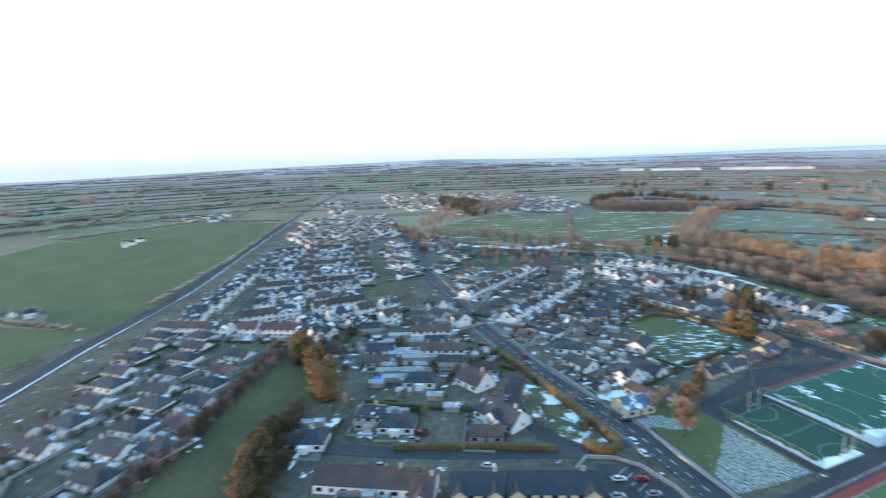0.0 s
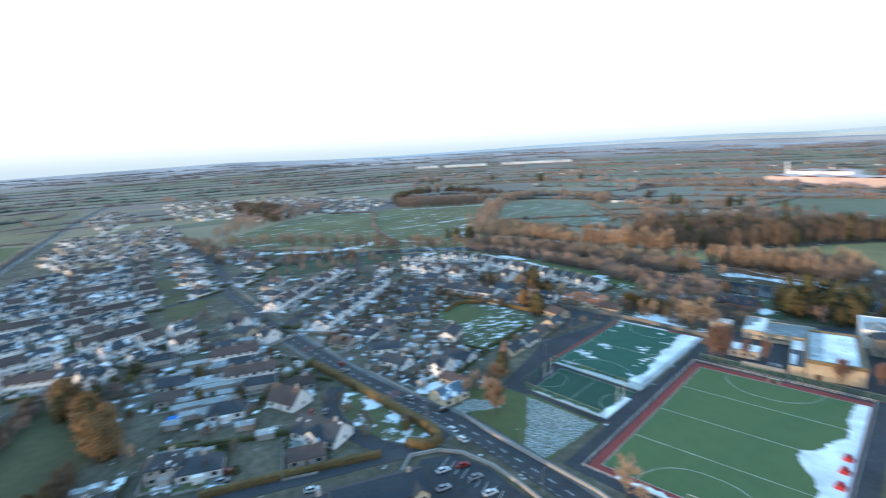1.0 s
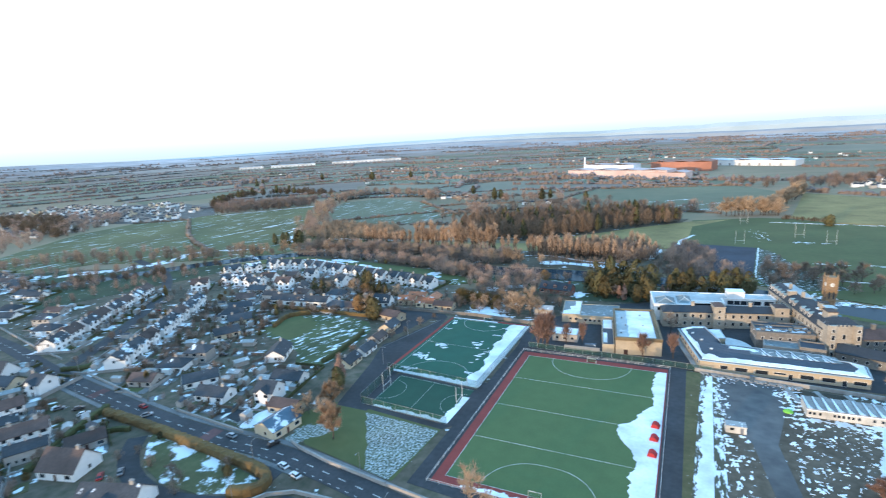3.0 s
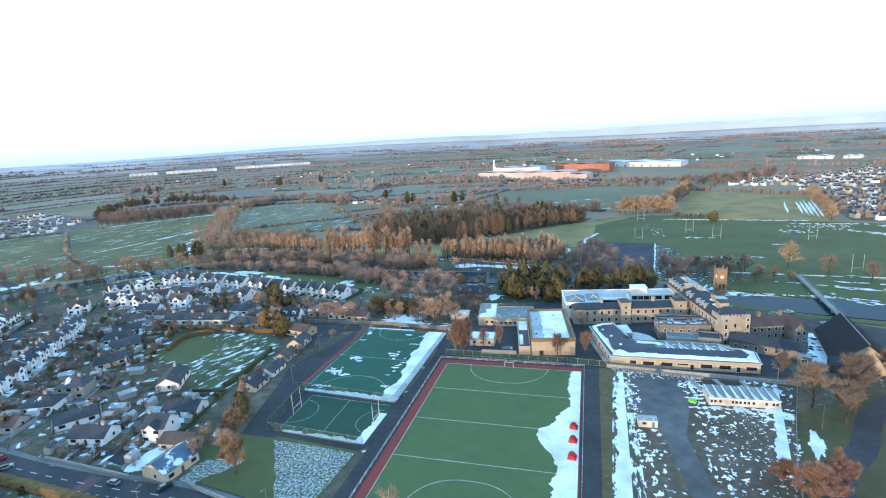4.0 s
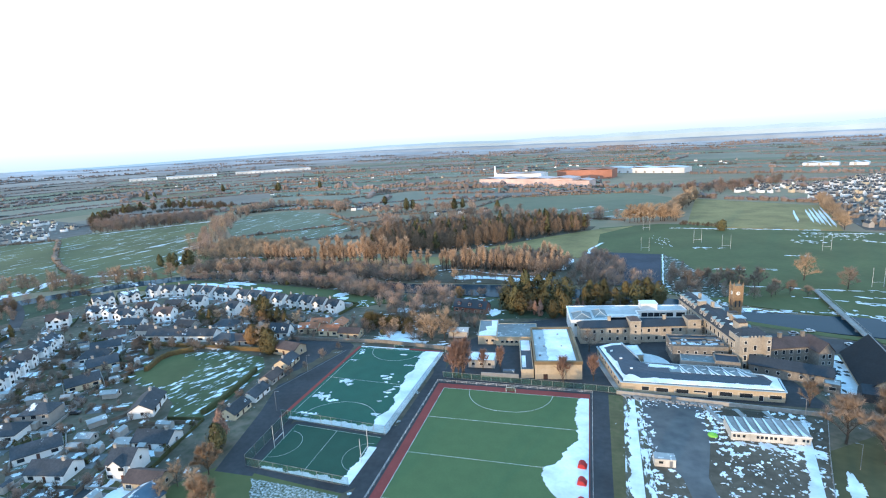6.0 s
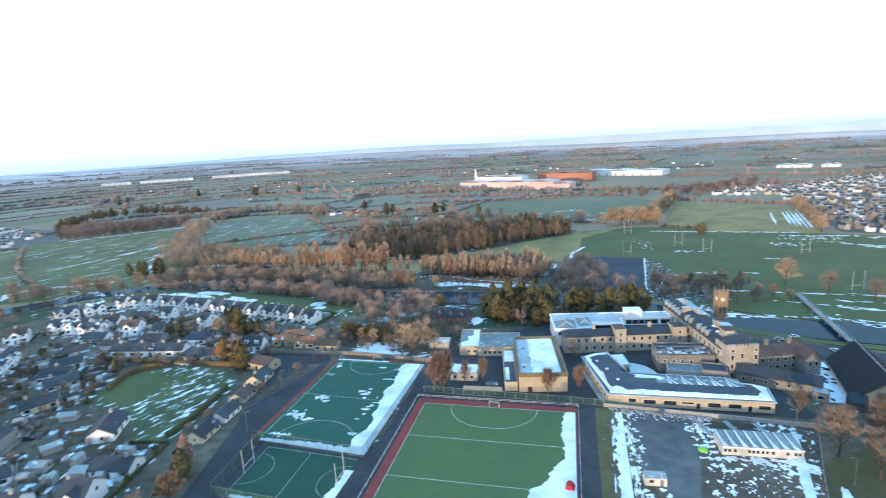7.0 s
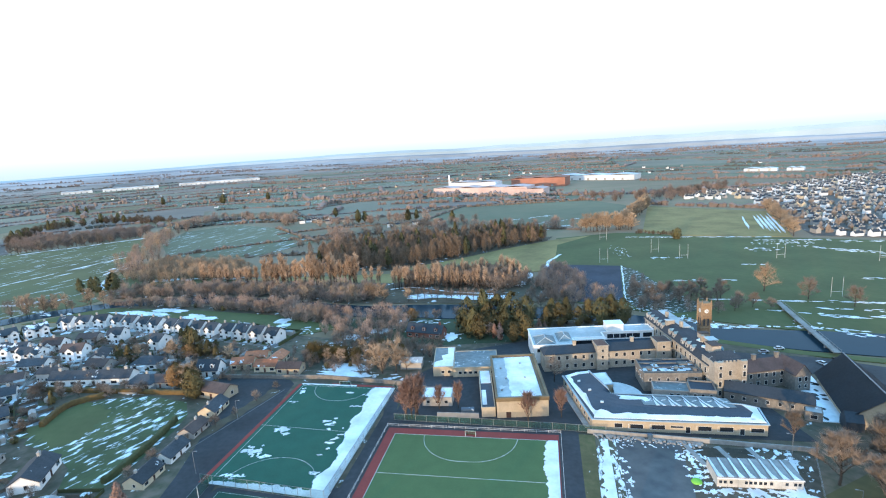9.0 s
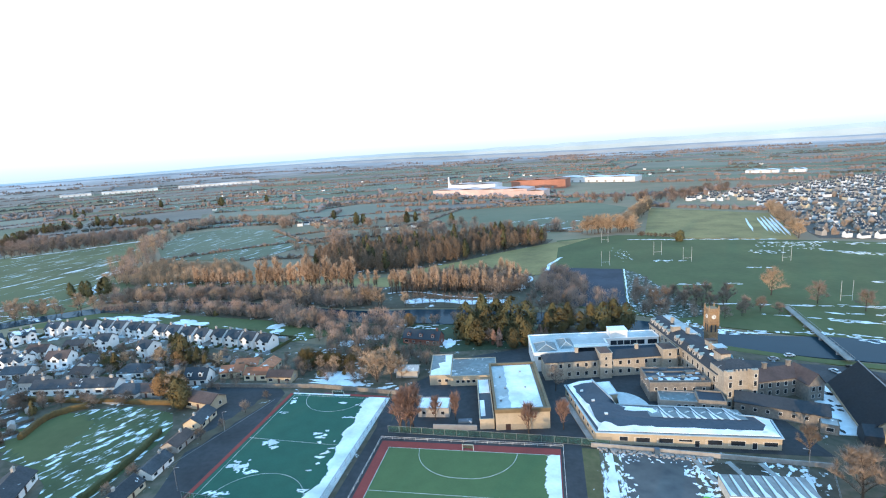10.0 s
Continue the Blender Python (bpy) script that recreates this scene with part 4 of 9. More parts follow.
# ---- trees ----
def bare_tree(name, seed, h, spread, trunk_h, twigs, twig_mat, upright=0.5, twig_len=1.3, width=0.07, low=0.25):
    """A winter tree: tapered trunk, forking limbs and a haze of fine twigs. Returns trunk and crown meshes."""
    rg_ = random.Random(seed)
    bm = bmesh.new()
    top = Vector((rg_.uniform(-.4, .4), rg_.uniform(-.4, .4), h * 0.72))
    r0 = 0.022 * h
    knee = Vector((rg_.uniform(-.2, .2), rg_.uniform(-.2, .2), trunk_h))
    tube(bm, (0, 0, -0.3), knee, r0, r0 * 0.75, 6)
    tube(bm, knee, top, r0 * 0.75, r0 * 0.2, 5)
    ends = []
    n = 13
    for i in range(n):
        t = i / (n - 1)
        p = knee.lerp(top, t * 0.92)
        w = i * 2.4 + rg_.uniform(-.4, .4)
        reach = spread * (1 - 0.55 * t) * rg_.uniform(0.75, 1.1)
        rise = (h - p.z) * rg_.uniform(0.28, 0.62) * (0.5 + upright) * (0.5 + 0.5 * max(t, upright - .4))
        q = p + Vector((math.cos(w) * reach * 0.5, math.sin(w) * reach * 0.5, rise * 0.55))
        e = p + Vector((math.cos(w + .2) * reach, math.sin(w + .2) * reach, rise))
        tube(bm, p, q, r0 * 0.34, r0 * 0.2, 4)
        tube(bm, q, e, r0 * 0.2, r0 * 0.06, 3)
        ends += [(p, q, 0.3), (q, e, 1.0), (q, e, 1.0)]
        for _ in range(3):
            s = q.lerp(e, rg_.uniform(0.1, 0.7))
            v = Vector((rg_.gauss(0, 1), rg_.gauss(0, 1), rg_.uniform(0.2, 1.4))).normalized() * reach * rg_.uniform(0.35, 0.6)
            tube(bm, s, s + v, r0 * 0.1, r0 * 0.03, 3)
            ends.append((s, s + v, 1.0))
    ends.append((top - Vector((0, 0, h * .15)), top + Vector((0, 0, h * .2)), 1.0))
    bmesh.ops.recalc_face_normals(bm, faces=bm.faces)
    me = bpy.data.meshes.new(name + "_trunk")
    bm.to_mesh(me)
    bm.free()
    me.materials.append(M["bark"])
    verts, faces = [], []
    for k in range(int(twigs * 1.1)):
        a, b, _ = ends[rg_.randrange(len(ends))]
        p = a.lerp(b, rg_.uniform(0.15, 1.05))
        out = Vector((p.x, p.y, 0)) * 0.16
        d = Vector((rg_.gauss(0, 1), rg_.gauss(0, 1), rg_.gauss(0.6 * upright + .2, 0.8))).normalized() + out * 0.3 + Vector((0, 0, upright * 0.8))
        d = d.normalized() * twig_len * rg_.uniform(0.5, 1.3)
        s = d.orthogonal().normalized() * width * rg_.uniform(0.6, 1.3)
        s.rotate(Matrix.Rotation(rg_.uniform(0, 6.28), 3, d))
        j = len(verts)
        verts += [tuple(p - s * 1.2), tuple(p + s * 1.2), tuple(p + d)]
        faces.append((j, j + 1, j + 2))
    mc = bpy.data.meshes.new(name + "_crown")
    mc.from_pydata(verts, [], faces)
    mc.materials.append(M[twig_mat])
    return me, mc


def leafy(name, seed, h, r, n, material, shape="cone", leaf=0.5, low=0.08):
    """An evergreen: short trunk and a ragged crown of many small leaf clumps."""
    rg_ = random.Random(seed)
    bm = bmesh.new()
    tube(bm, (0, 0, -0.3), (0, 0, h * 0.8), 0.03 * h * 0.6, 0.01 * h, 6)
    me = bpy.data.meshes.new(name + "_trunk")
    bm.to_mesh(me)
    bm.free()
    me.materials.append(M["bark"])
    clumps = [(rg_.random() ** (1.35 if shape == "cone" else 1.0), rg_.uniform(0, 6.28), rg_.uniform(.72, 1.18)) for _ in range(46)]
    verts, faces = [], []
    for k in range(n):
        t, w, bulge = clumps[rg_.randrange(46)]
        t = min(1, max(0, t + rg_.gauss(0, .05)))
        w += rg_.gauss(0, .34)
        if shape == "cone":
            rad = r * (1 - t) ** 0.62 * bulge * (.75 + .25 * min(1, t * 6)) + 0.15
        elif shape == "column":
            rad = r * math.sin(math.pi * min(1, 0.12 + 0.86 * t)) ** 0.6 * bulge * (1.05 - .35 * t)
        else:
            rad = r * math.sqrt(max(0.02, 1 - (2 * t - 1) ** 2)) * bulge
        z = h * (low + (1 - low) * t)
        q = rg_.uniform(0.55, 1.05)
        p = Vector((rad * q * math.cos(w), rad * q * math.sin(w), z + rg_.uniform(-.3, .3)))
        nrm = Vector((math.cos(w), math.sin(w), rg_.uniform(-.2, 0.9))).normalized()
        s = nrm.orthogonal().normalized()
        s.rotate(Matrix.Rotation(rg_.uniform(0, 6.28), 3, nrm))
        u = nrm.cross(s)
        a, b = leaf * rg_.uniform(0.6, 1.4), leaf * rg_.uniform(0.5, 1.1)
        j = len(verts)
        verts += [tuple(p + s * a), tuple(p + u * b + nrm * .12), tuple(p - s * a), tuple(p - u * b - nrm * .12)]
        faces += [(j, j + 1, j + 2), (j, j + 2, j + 3)]
    mc = bpy.data.meshes.new(name + "_crown")
    mc.from_pydata(verts, [], faces)
    mc.materials.append(M[material])
    return me, mc


def brush(name, seed, h, r, n, material, long=1.0, taper=.74):
    """A bushy bare tree of thin upright slivers."""
    rg_ = random.Random(seed)
    bm = bmesh.new()
    for k in range(4):
        w = k * 1.7
        tube(bm, (0, 0, -.3), (math.cos(w) * r * .5, math.sin(w) * r * .5, h * .7), .1, .03, 3)
    me = bpy.data.meshes.new(name + "_trunk")
    bm.to_mesh(me)
    bm.free()
    me.materials.append(M["bark"])
    V, F = [], []
    for k in range(n):
        w, t = rg_.uniform(0, 6.28), rg_.random()
        rad = r * math.sqrt(rg_.random()) * math.sin(math.pi * (.12 + taper * t)) * (1 + .3 * math.sin(2 * w + seed) + .25 * math.sin(5 * w + seed * 2 + 3 * t)) * rg_.choice((.7, 1, 1, 1.25))
        p = Vector((rad * math.cos(w), rad * math.sin(w), h * (.08 + .75 * t)))
        d = Vector((math.cos(w) * .3 + rg_.gauss(0, .38), math.sin(w) * .3 + rg_.gauss(0, .38), rg_.uniform(.5, 1.5))).normalized() * rg_.uniform(.9, 2.3) * long
        s = d.orthogonal().normalized() * rg_.uniform(.05, .12) * long
        s.rotate(Matrix.Rotation(rg_.uniform(0, 6.28), 3, d))
        j = len(V)
        V += [tuple(p - s), tuple(p + s), tuple(p + d)]
        F.append((j, j + 1, j + 2))
    mc = bpy.data.meshes.new(name + "_crown")
    mc.from_pydata(V, [], F)
    mc.materials.append(M[material])
    return me, mc


TREES = {}
def variety(key, name, label, category, meshes):
    TREES[key] = (name, label, category, meshes)
variety("brown", "bare_tree", "bare brown winter tree with fine twigs", "tree", [bare_tree("b", s, 9, 3.9, 1.1, 1000, "twig_mid", .5, 1.5, .05) for s in (1, 2, 3)])
variety("grey", "bare_tree", "bare grey-brown winter tree with tangled twigs", "tree", [bare_tree("g", s, 8, 3.6, 0.9, 900, "twig_grey", .5, 1.5, .05) for s in (4, 5, 6)])
variety("orange", "bare_tree", "bare tree with orange twigs in low sun", "tree", [bare_tree("o", s, 10, 3.9, 1.2, 1050, "twig_orange", 0.7, 1.5, .05) for s in (7, 8)])
variety("broad", "bare_tree", "broad bare tree with dense orange-brown twigs", "tree", [bare_tree("w", s, 10, 4.0, 1.6, 8000, "twig_tan", 0.7, 1.15, .04) for s in (21, 22)])
variety("fine", "bare_tree", "tall bare tree with a crown of fine brown twigs", "tree", [bare_tree("f", s, 10, 3.4, 1.5, 5000, "twig_mid", 0.9, 1.1, .03) for s in (23, 24)])
variety("russet", "bare_tree", "rounded bare tree with dense russet twigs", "tree", [bare_tree("u", s, 9, 4.0, 1.2, 8000, "twig_rust", 0.7, 1.1, .04) for s in (25, 26)])
variety("poplar", "poplar", "tall bare poplar with upright orange twigs", "tree", [bare_tree("p", s, 20, 3.0, 3.0, 1200, "twig_pale", 1.0, 1.9, 0.065) for s in (10, 11, 12)])
variety("thin", "poplar", "slender young poplar with pale orange twigs", "tree", [bare_tree("t", s, 14, 1.7, 2.5, 600, "twig_pale", 1.0, 1.5, 0.05) for s in (13, 14)])
variety("rust", "beech", "rust-coloured tree keeping dry winter leaves", "tree", [leafy("r", s, 9, 2.0, 900, "twig_rust", "column", 0.3) for s in (15, 16)])
variety("golden", "beech", "golden-brown tree keeping dry leaves", "tree", [leafy("q", s, 9, 3.8, 2400, "leaf_gold", "ball", 0.26, 0.03) for s in (17, 18)])
variety("fir", "conifer", "dark green conifer with dense foliage", "tree", [leafy("f", s, 14, 4.4, 1900, "conifer", sh, 0.5) for s, sh in ((19, "column"), (20, "cone"), (21, "column"), (29, "ball"))])
variety("goldfir", "conifer", "golden-green cypress with dense foliage", "tree", [leafy("c", s, 12, 3.3, 1500, "conifer_gold", sh, 0.42) for s, sh in ((22, "column"), (23, "cone"))])
variety("upright", "hornbeam", "small bare tree with rust-coloured fan of twigs", "tree", [bare_tree("h", s, 8.5, 2.1, 0.8, 900, "twig_rust", 1.0, 1.5, .06) for s in (61, 62)])
variety("sparse", "bare_tree", "tall bare tree with a haze of fine twigs", "tree", [bare_tree("x", s, 9, 3.6, 1.8, 1700, "twig_mid", .6, 1.0, .026) for s in (35, 36)])
variety("bigfir", "conifer", "broad dark olive evergreen with uneven crown", "tree", [leafy("bf", s, 14, 4.6, 2000, "conifer", sh, 0.42, 0.04) for s, sh in ((63, "ball"), (64, "column"), (65, "column"))])
variety("bigfold", "conifer", "broad golden-olive cypress with dense foliage", "tree", [leafy("bg", s, 12, 3.9, 1700, "conifer_gold", sh, 0.38, 0.03) for s, sh in ((66, "ball"), (67, "column"))])
variety("gorse", "shrub", "tall golden-green bare shrub", "shrub", [brush("go", s, 6.5, 2.4, 500, "conifer_gold") for s in (68, 69)])
variety("bush", "shrub", "rounded dark evergreen garden shrub", "shrub", [leafy("s", s, 3.2, 1.7, 420, "conifer", "ball", 0.3, 0.0) for s in (24, 25)])
variety("goldbush", "shrub", "rounded golden-brown garden shrub", "shrub", [leafy("u", s, 3.0, 1.7, 420, "hedge_gold", "ball", 0.3, 0.0) for s in (26, 27)])
TR = random.Random(77)
def tree(key, x, y, s=1.0, group="", z=0.0):
    name, label, category, meshes = TREES[key]
    me, mc = TR.choice(meshes)
    e = base(name, pose(x, y, z, 0, 0, TR.uniform(0, 360)) @ Matrix.Diagonal((s * TR.uniform(.92, 1.08), s * TR.uniform(.92, 1.08), s * TR.uniform(.9, 1.12), 1)), label, category, group or (name + "s"))
    for nm, m in (("trunk", me), ("crown", mc)):
        o = new(nm, m)
        o.parent = e
    return e


def along(key, a, b, n, s=1.0, jit=2.0, group=""):
    for i in range(n):
        t = (i + 0.5) / n
        tree(key, a[0] + (b[0] - a[0]) * t + TR.uniform(-jit, jit), a[1] + (b[1] - a[1]) * t + TR.uniform(-jit, jit), s * TR.uniform(.8, 1.15), group)


def merged(name, key, places, label, category, keep=1.0):
    """Many trees that nobody could count, in one mesh."""
    _, _, _, meshes = TREES[key]
    V, F, I, off = [], [], [], 0
    cache = []
    for me, mc in meshes:
        for mi, m in ((0, me), (1, mc)):
            co = np.empty(len(m.vertices) * 3)
            m.vertices.foreach_get("co", co)
            cache.append((mi, co.reshape(-1, 3), [tuple(p.vertices) for p in m.polygons]))
    for (x, y, s) in places:
        j = TR.randrange(len(meshes))
        w = TR.uniform(0, 6.28)
        for mi, co, polys in cache[2 * j:2 * j + 2]:
            c = np.empty_like(co)
            c[:, 0] = (co[:, 0] * math.cos(w) - co[:, 1] * math.sin(w)) * s + x
            c[:, 1] = (co[:, 0] * math.sin(w) + co[:, 1] * math.cos(w)) * s + y
            c[:, 2] = co[:, 2] * s * TR.uniform(.9, 1.15)
            V.append(c)
            F += [tuple(i + off for i in p) for p in polys]
            I += [mi] * len(polys)
            off += len(co)
    mats = ["bark", meshes[0][1].materials[0].name]
    ob = raw_ob(name, np.concatenate(V).tolist(), F, mats, None, I)
    return tagged(ob, label, category, kind="stuff")


def inside(p, poly):
    x, y = p
    c = False
    for i in range(len(poly)):
        (x0, y0), (x1, y1) = poly[i - 1], poly[i]
        if (y0 > y) != (y1 > y) and x < (x1 - x0) * (y - y0) / (y1 - y0) + x0:
            c = not c
    return c


def scatter(poly, n, seed, gap=2.0):
    rg_ = random.Random(seed)
    xs, ys = [p[0] for p in poly], [p[1] for p in poly]
    out = []
    for _ in range(n * 40):
        if len(out) >= n:
            break
        p = (rg_.uniform(min(xs), max(xs)), rg_.uniform(min(ys), max(ys)))
        if inside(p, poly) and all((p[0] - q[0]) ** 2 + (p[1] - q[1]) ** 2 > gap * gap for q in out):
            out.append(p)
    return out


def sized(pts, a, b):
    return [(x, y, TR.uniform(a, b)) for x, y in pts]
# the big mixed wood beyond the river
variety("larch", "larch", "tall brown larch", "tree", [brush("l", s, 19, 3.4, 520, "twig_larch", 1.3, .86) for s in (31, 32, 37, 38)])
variety("pine", "pine", "tall dark pine", "tree", [leafy("n", s, 19, 3.4, 420, "conifer", "column", 0.9, 0.2) for s in (33, 34)])
WOOD = [(-165, 376), (-120, 352), (-78, 348), (-28, 386), (10, 425), (52, 458), (60, 485), (10, 490), (-60, 470), (-150, 425)]
pl = [(x, y, TR.uniform(.75, 1.12)) for x, y in scatter(WOOD, 480, 3, 3.2)]
merged("woodland", "larch", pl[:425], "dense brown larch wood beyond the river", "wood")
merged("woodland", "pine", pl[425:], "dark pines mixed into the larch wood", "wood")
# riverside scrub
SCRUB = [(-282, 258), (-268, 286), (-200, 292), (-100, 284), (-66, 280), (-60, 254), (-80, 248), (-170, 266), (-235, 268)]
SCRUB2 = [(-272, 244), (-180, 236), (-120, 226), (-96, 208), (-66, 206), (-62, 218), (-72, 222), (-110, 240), (-180, 245), (-240, 246)]
for k, p in enumerate(scatter(SCRUB, 48, 11, 4.5)):
    tree(("brown", "grey", "grey", "brown", "orange")[k % 5], p[0], p[1], TR.uniform(.7, 1.1), "riverside trees")
for k, p in enumerate(scatter(SCRUB2, 36, 12, 3.2)):
    tree(("grey", "brown", "grey", "bush")[k % 4], p[0], p[1], TR.uniform(.7, 1.05), "riverside trees")
variety("brushb", "scrub", "brown bare scrub", "scrub", [brush("bb", s, 8.0, 2.9, 300, "twig_brown") for s in (41, 42, 43)])
variety("brushd", "scrub", "dark hedge scrub", "scrub", [brush("bd", s, 7.5, 2.9, 420, "twig_dark") for s in (51, 52)])
variety("brushg", "scrub", "grey bare scrub", "scrub", [brush("bg", s, 7.5, 2.8, 330, "twig_grey") for s in (44, 45, 46)])
variety("brusho", "scrub", "orange bare scrub", "scrub", [brush("bo", s, 10.5, 2.6, 330, "twig_orange") for s in (47, 48)])
S1 = scatter(SCRUB, 260, 111, 2.2)
S2 = scatter(SCRUB2, 150, 112, 2.0)
S3 = scatter([(-430, 225), (-420, 246), (-540, 150), (-620, 95), (-600, 80), (-520, 120)], 60, 113, 3)
merged("riverside_scrub", "brushb", sized(S1[:120] + S2[:75] + S3[:30], .65, 1.3), "tangled brown scrub along the river", "scrub")
merged("riverside_scrub", "brushg", sized(S1[120:210] + S2[75:], .65, 1.25), "tangled grey scrub along the river", "scrub")
merged("riverside_scrub", "brusho", sized(S1[210:] + S3[30:], .6, 1.15), "orange-tipped scrub along the river", "scrub")
def belt(line, gap, wide):
    """Places for trees along a line, in a belt of that width."""
    out = []
    for a, b in zip(line, line[1:]):
        n = max(1, int(math.hypot(b[0] - a[0], b[1] - a[1]) / gap))
        out += [(a[0] + (b[0] - a[0]) * i / n + TR.gauss(0, wide), a[1] + (b[1] - a[1]) * i / n + TR.gauss(0, wide)) for i in range(n)]
    return out
OAKS = belt([(-300, 300), (-357, 375), (-424, 471), (-473, 558), (-511, 656)], 5.5, 8)
OAKS2 = belt([(-505, 640), (-513, 718), (-479, 751), (-383, 714), (-320, 650)], 5.0, 9)
merged("field_trees", "brusho", sized(OAKS[::3], .7, 1.7), "tall orange-brown trees between the meadows", "wood")
merged("field_trees", "brushb", sized(OAKS[1::3] + OAKS2[::2], .9, 2.3), "tall brown trees between the meadows", "wood")
merged("field_trees", "brushg", sized(OAKS[2::3] + OAKS2[1::2], 1.2, 2.1), "tall grey-brown trees between the meadows", "wood")
merged("copse", "brushb", sized(scatter([(-616, 468), (-520, 572), (-560, 640), (-700, 590), (-690, 520)], 210, 151, 5), 1.2, 1.7), "broad brown copse beyond the meadow", "wood")
merged("copse", "brushd", sized(belt([(-715, 539), (-805, 653), (-830, 719), (-786, 737), (-759, 773), (-681, 756), (-600, 740)], 5.5, 8), 1.2, 1.9), "dark belt of evergreen trees beyond the copse", "wood")
merged("copse", "fir", sized(belt([(-730, 560), (-805, 653), (-830, 719), (-786, 737), (-759, 773), (-681, 756)], 16, 6), .8, 1.25), "dark pines in the belt beyond the copse", "wood")
along("brown", (-622, 452), (-540, 545), 9, 1.9, 4, "meadow trees")
merged("field_scrub", "brusho", sized(scatter([(-322, 322), (-285, 308), (-205, 317), (-198, 330), (-232, 366), (-318, 374)], 210, 115, 3.4), .95, 1.35), "copse of orange-brown saplings", "scrub")
merged("field_scrub", "brushb", sized(belt([(-160, 428), (-180, 500), (-215, 545)], 6, 5) + belt([(-120, 480), (-60, 560), (20, 545), (90, 535)], 5, 9) + belt([(-260, 620), (-200, 660), (-120, 640)], 6, 9), 1.1, 1.9), "brown trees behind the larch wood", "scrub")
merged("field_scrub", "brushg", sized(belt([(-200, 470), (-150, 540), (-90, 600), (-40, 620)], 5, 12) + belt([(-455, 172), (-370, 205), (-300, 232)], 7, 5), 1.0, 1.7), "grey bare trees behind the larch wood", "scrub")
merged("town_trees", "brushd", sized(scatter([(-1056, 350), (-794, 265), (-680, 240), (-692, 290), (-900, 370)], 60, 152, 9), 1.4, 2.3), "dark brown trees at the edge of the far town", "wood")
merged("town_trees", "brushb", sized(scatter([(-1056, 370), (-794, 255), (-640, 150), (-600, 120), (-692, 300), (-760, 420), (-900, 400)], 110, 153, 9), 1.2, 2.0), "brown trees at the edge of the far town", "wood")
for x, y, s_ in ((-283, 729, 1.1), (-215, 650, 1.25), (-140, 656, 1.3), (-71, 639, 1.0), (-734, 1094, 1.7), (-722, 1080, 1.5), (-632, 1134, 1.3), (-1028, 961, 1.5), (-1012, 968, 1.2), (-915, 1107, 1.4), (-208, 660, 1.0), (-130, 668, 1.1)):
    tree("fir", x, y, s_, "field conifers")
along("poplar", (-232, 303), (-164, 298), 30, .85, 4, "riverside poplars")
along("poplar", (-162, 290), (-88, 296), 42, 1.2, 4, "riverside poplars")
along("poplar", (-96, 296), (-66, 292), 7, .75, 4, "riverside poplars")
along("thin", (-56, 285), (10, 282), 26, 1.3, 2, "young poplars")
SAP = scatter([(-60, 284), (-52, 300), (-20, 318), (20, 330), (36, 318), (44, 292), (30, 280), (0, 284), (-30, 290)], 190, 118, 2.6)
merged("young_wood", "thin", sized(SAP[:75], .85, 1.15), "dense stand of slender orange-tipped young poplars", "wood")
merged("young_wood", "brushg", sized(SAP[90:], 1.0, 1.6), "grey-brown scrub among the young poplars", "scrub")
along("sparse", (-38, 258), (30, 256), 14, .95, 1.2, "river bank trees")
along("orange", (-72, 262), (-50, 250), 5, 1.3, 4, "riverside trees")
tree("orange", -36, 252, 1.1)
tree("golden", -24, 214, .9)
tree("brown", -10, 214, .9)
merged("bank_scrub", "brushb", sized(scatter([(54, 250), (98, 250), (66, 345), (54, 330), (48, 290)], 90, 119, 2.6), .7, 1.25), "grey-brown bare copse beside the hard court", "scrub")
along("orange", (98, 516), (150, 522), 20, 1.75, 5, "avenue trees")
along("orange", (140, 522), (206, 722), 34, 1.8, 3, "avenue trees")
along("orange", (333, 640), (286, 455), 28, 1.5, 2, "field edge trees")
along("orange", (-340, 228), (-285, 248), 6, 1.05, 5, "riverside trees")
along("orange", (-420, 205), (-350, 222), 6, 1.0, 5, "riverside trees")
for x, y, s_, k in ((-329, 282, .8, "bigfir"), (-321, 286, .85, "bigfir"), (-313, 283, .9, "bigfir"), (-307, 288, .8, "bigfir"), (-300, 287, 1.15, "fir"), (-317, 226, 1.5, "orange"), (-308, 230, 1.3, "orange"), (-298, 231, 1.1, "orange"), (-288, 234, 1.0, "brown"), (-279, 242, 1.45, "orange"), (-272, 246, 1.2, "orange")):
    tree(k, x, y, s_, "meadow trees")
# trees near the school and pitches
for x, y, s, k in ((12, 200, 1.25, "bigfir"), (20, 206, 1.4, "bigfir"), (28, 208, 1.4, "bigfir"), (36, 204, 1.45, "bigfir"), (44, 206, 1.3, "bigfir"), (16, 192, 1.1, "bigfir"), (24, 196, 1.2, "bigfold"), (33, 195, 1.1, "bigfir"), (41, 194, 1.2, "bigfold"),
                   (20, 185, 1.1, "bigfold"), (38, 183, .95, "bigfold"), (44, 186, 1.05, "bigfold"), (14, 187, .8, "bush"), (10, 196, 3, "bush"), (28, 186, .9, "rust"), (31, 184, 1.0, "rust"), (25, 189, 1.0, "brown"),
                   (55, 203, 1.0, "bigfold"), (62, 206, 1.1, "bigfold"), (66, 210, 1.0, "bigfir"), (72, 206, .9, "bigfold"), (78, 212, 1.15, "bigfold"), (84, 208, 1.0, "bigfir"), (90, 212, 1.1, "bigfir"), (96, 208, 1.0, "bigfir"), (58, 212, .9, "bigfir"), (51, 197, .8, "rust"), (54, 194, .7, "rust")):
    tree(k, x, y, s)
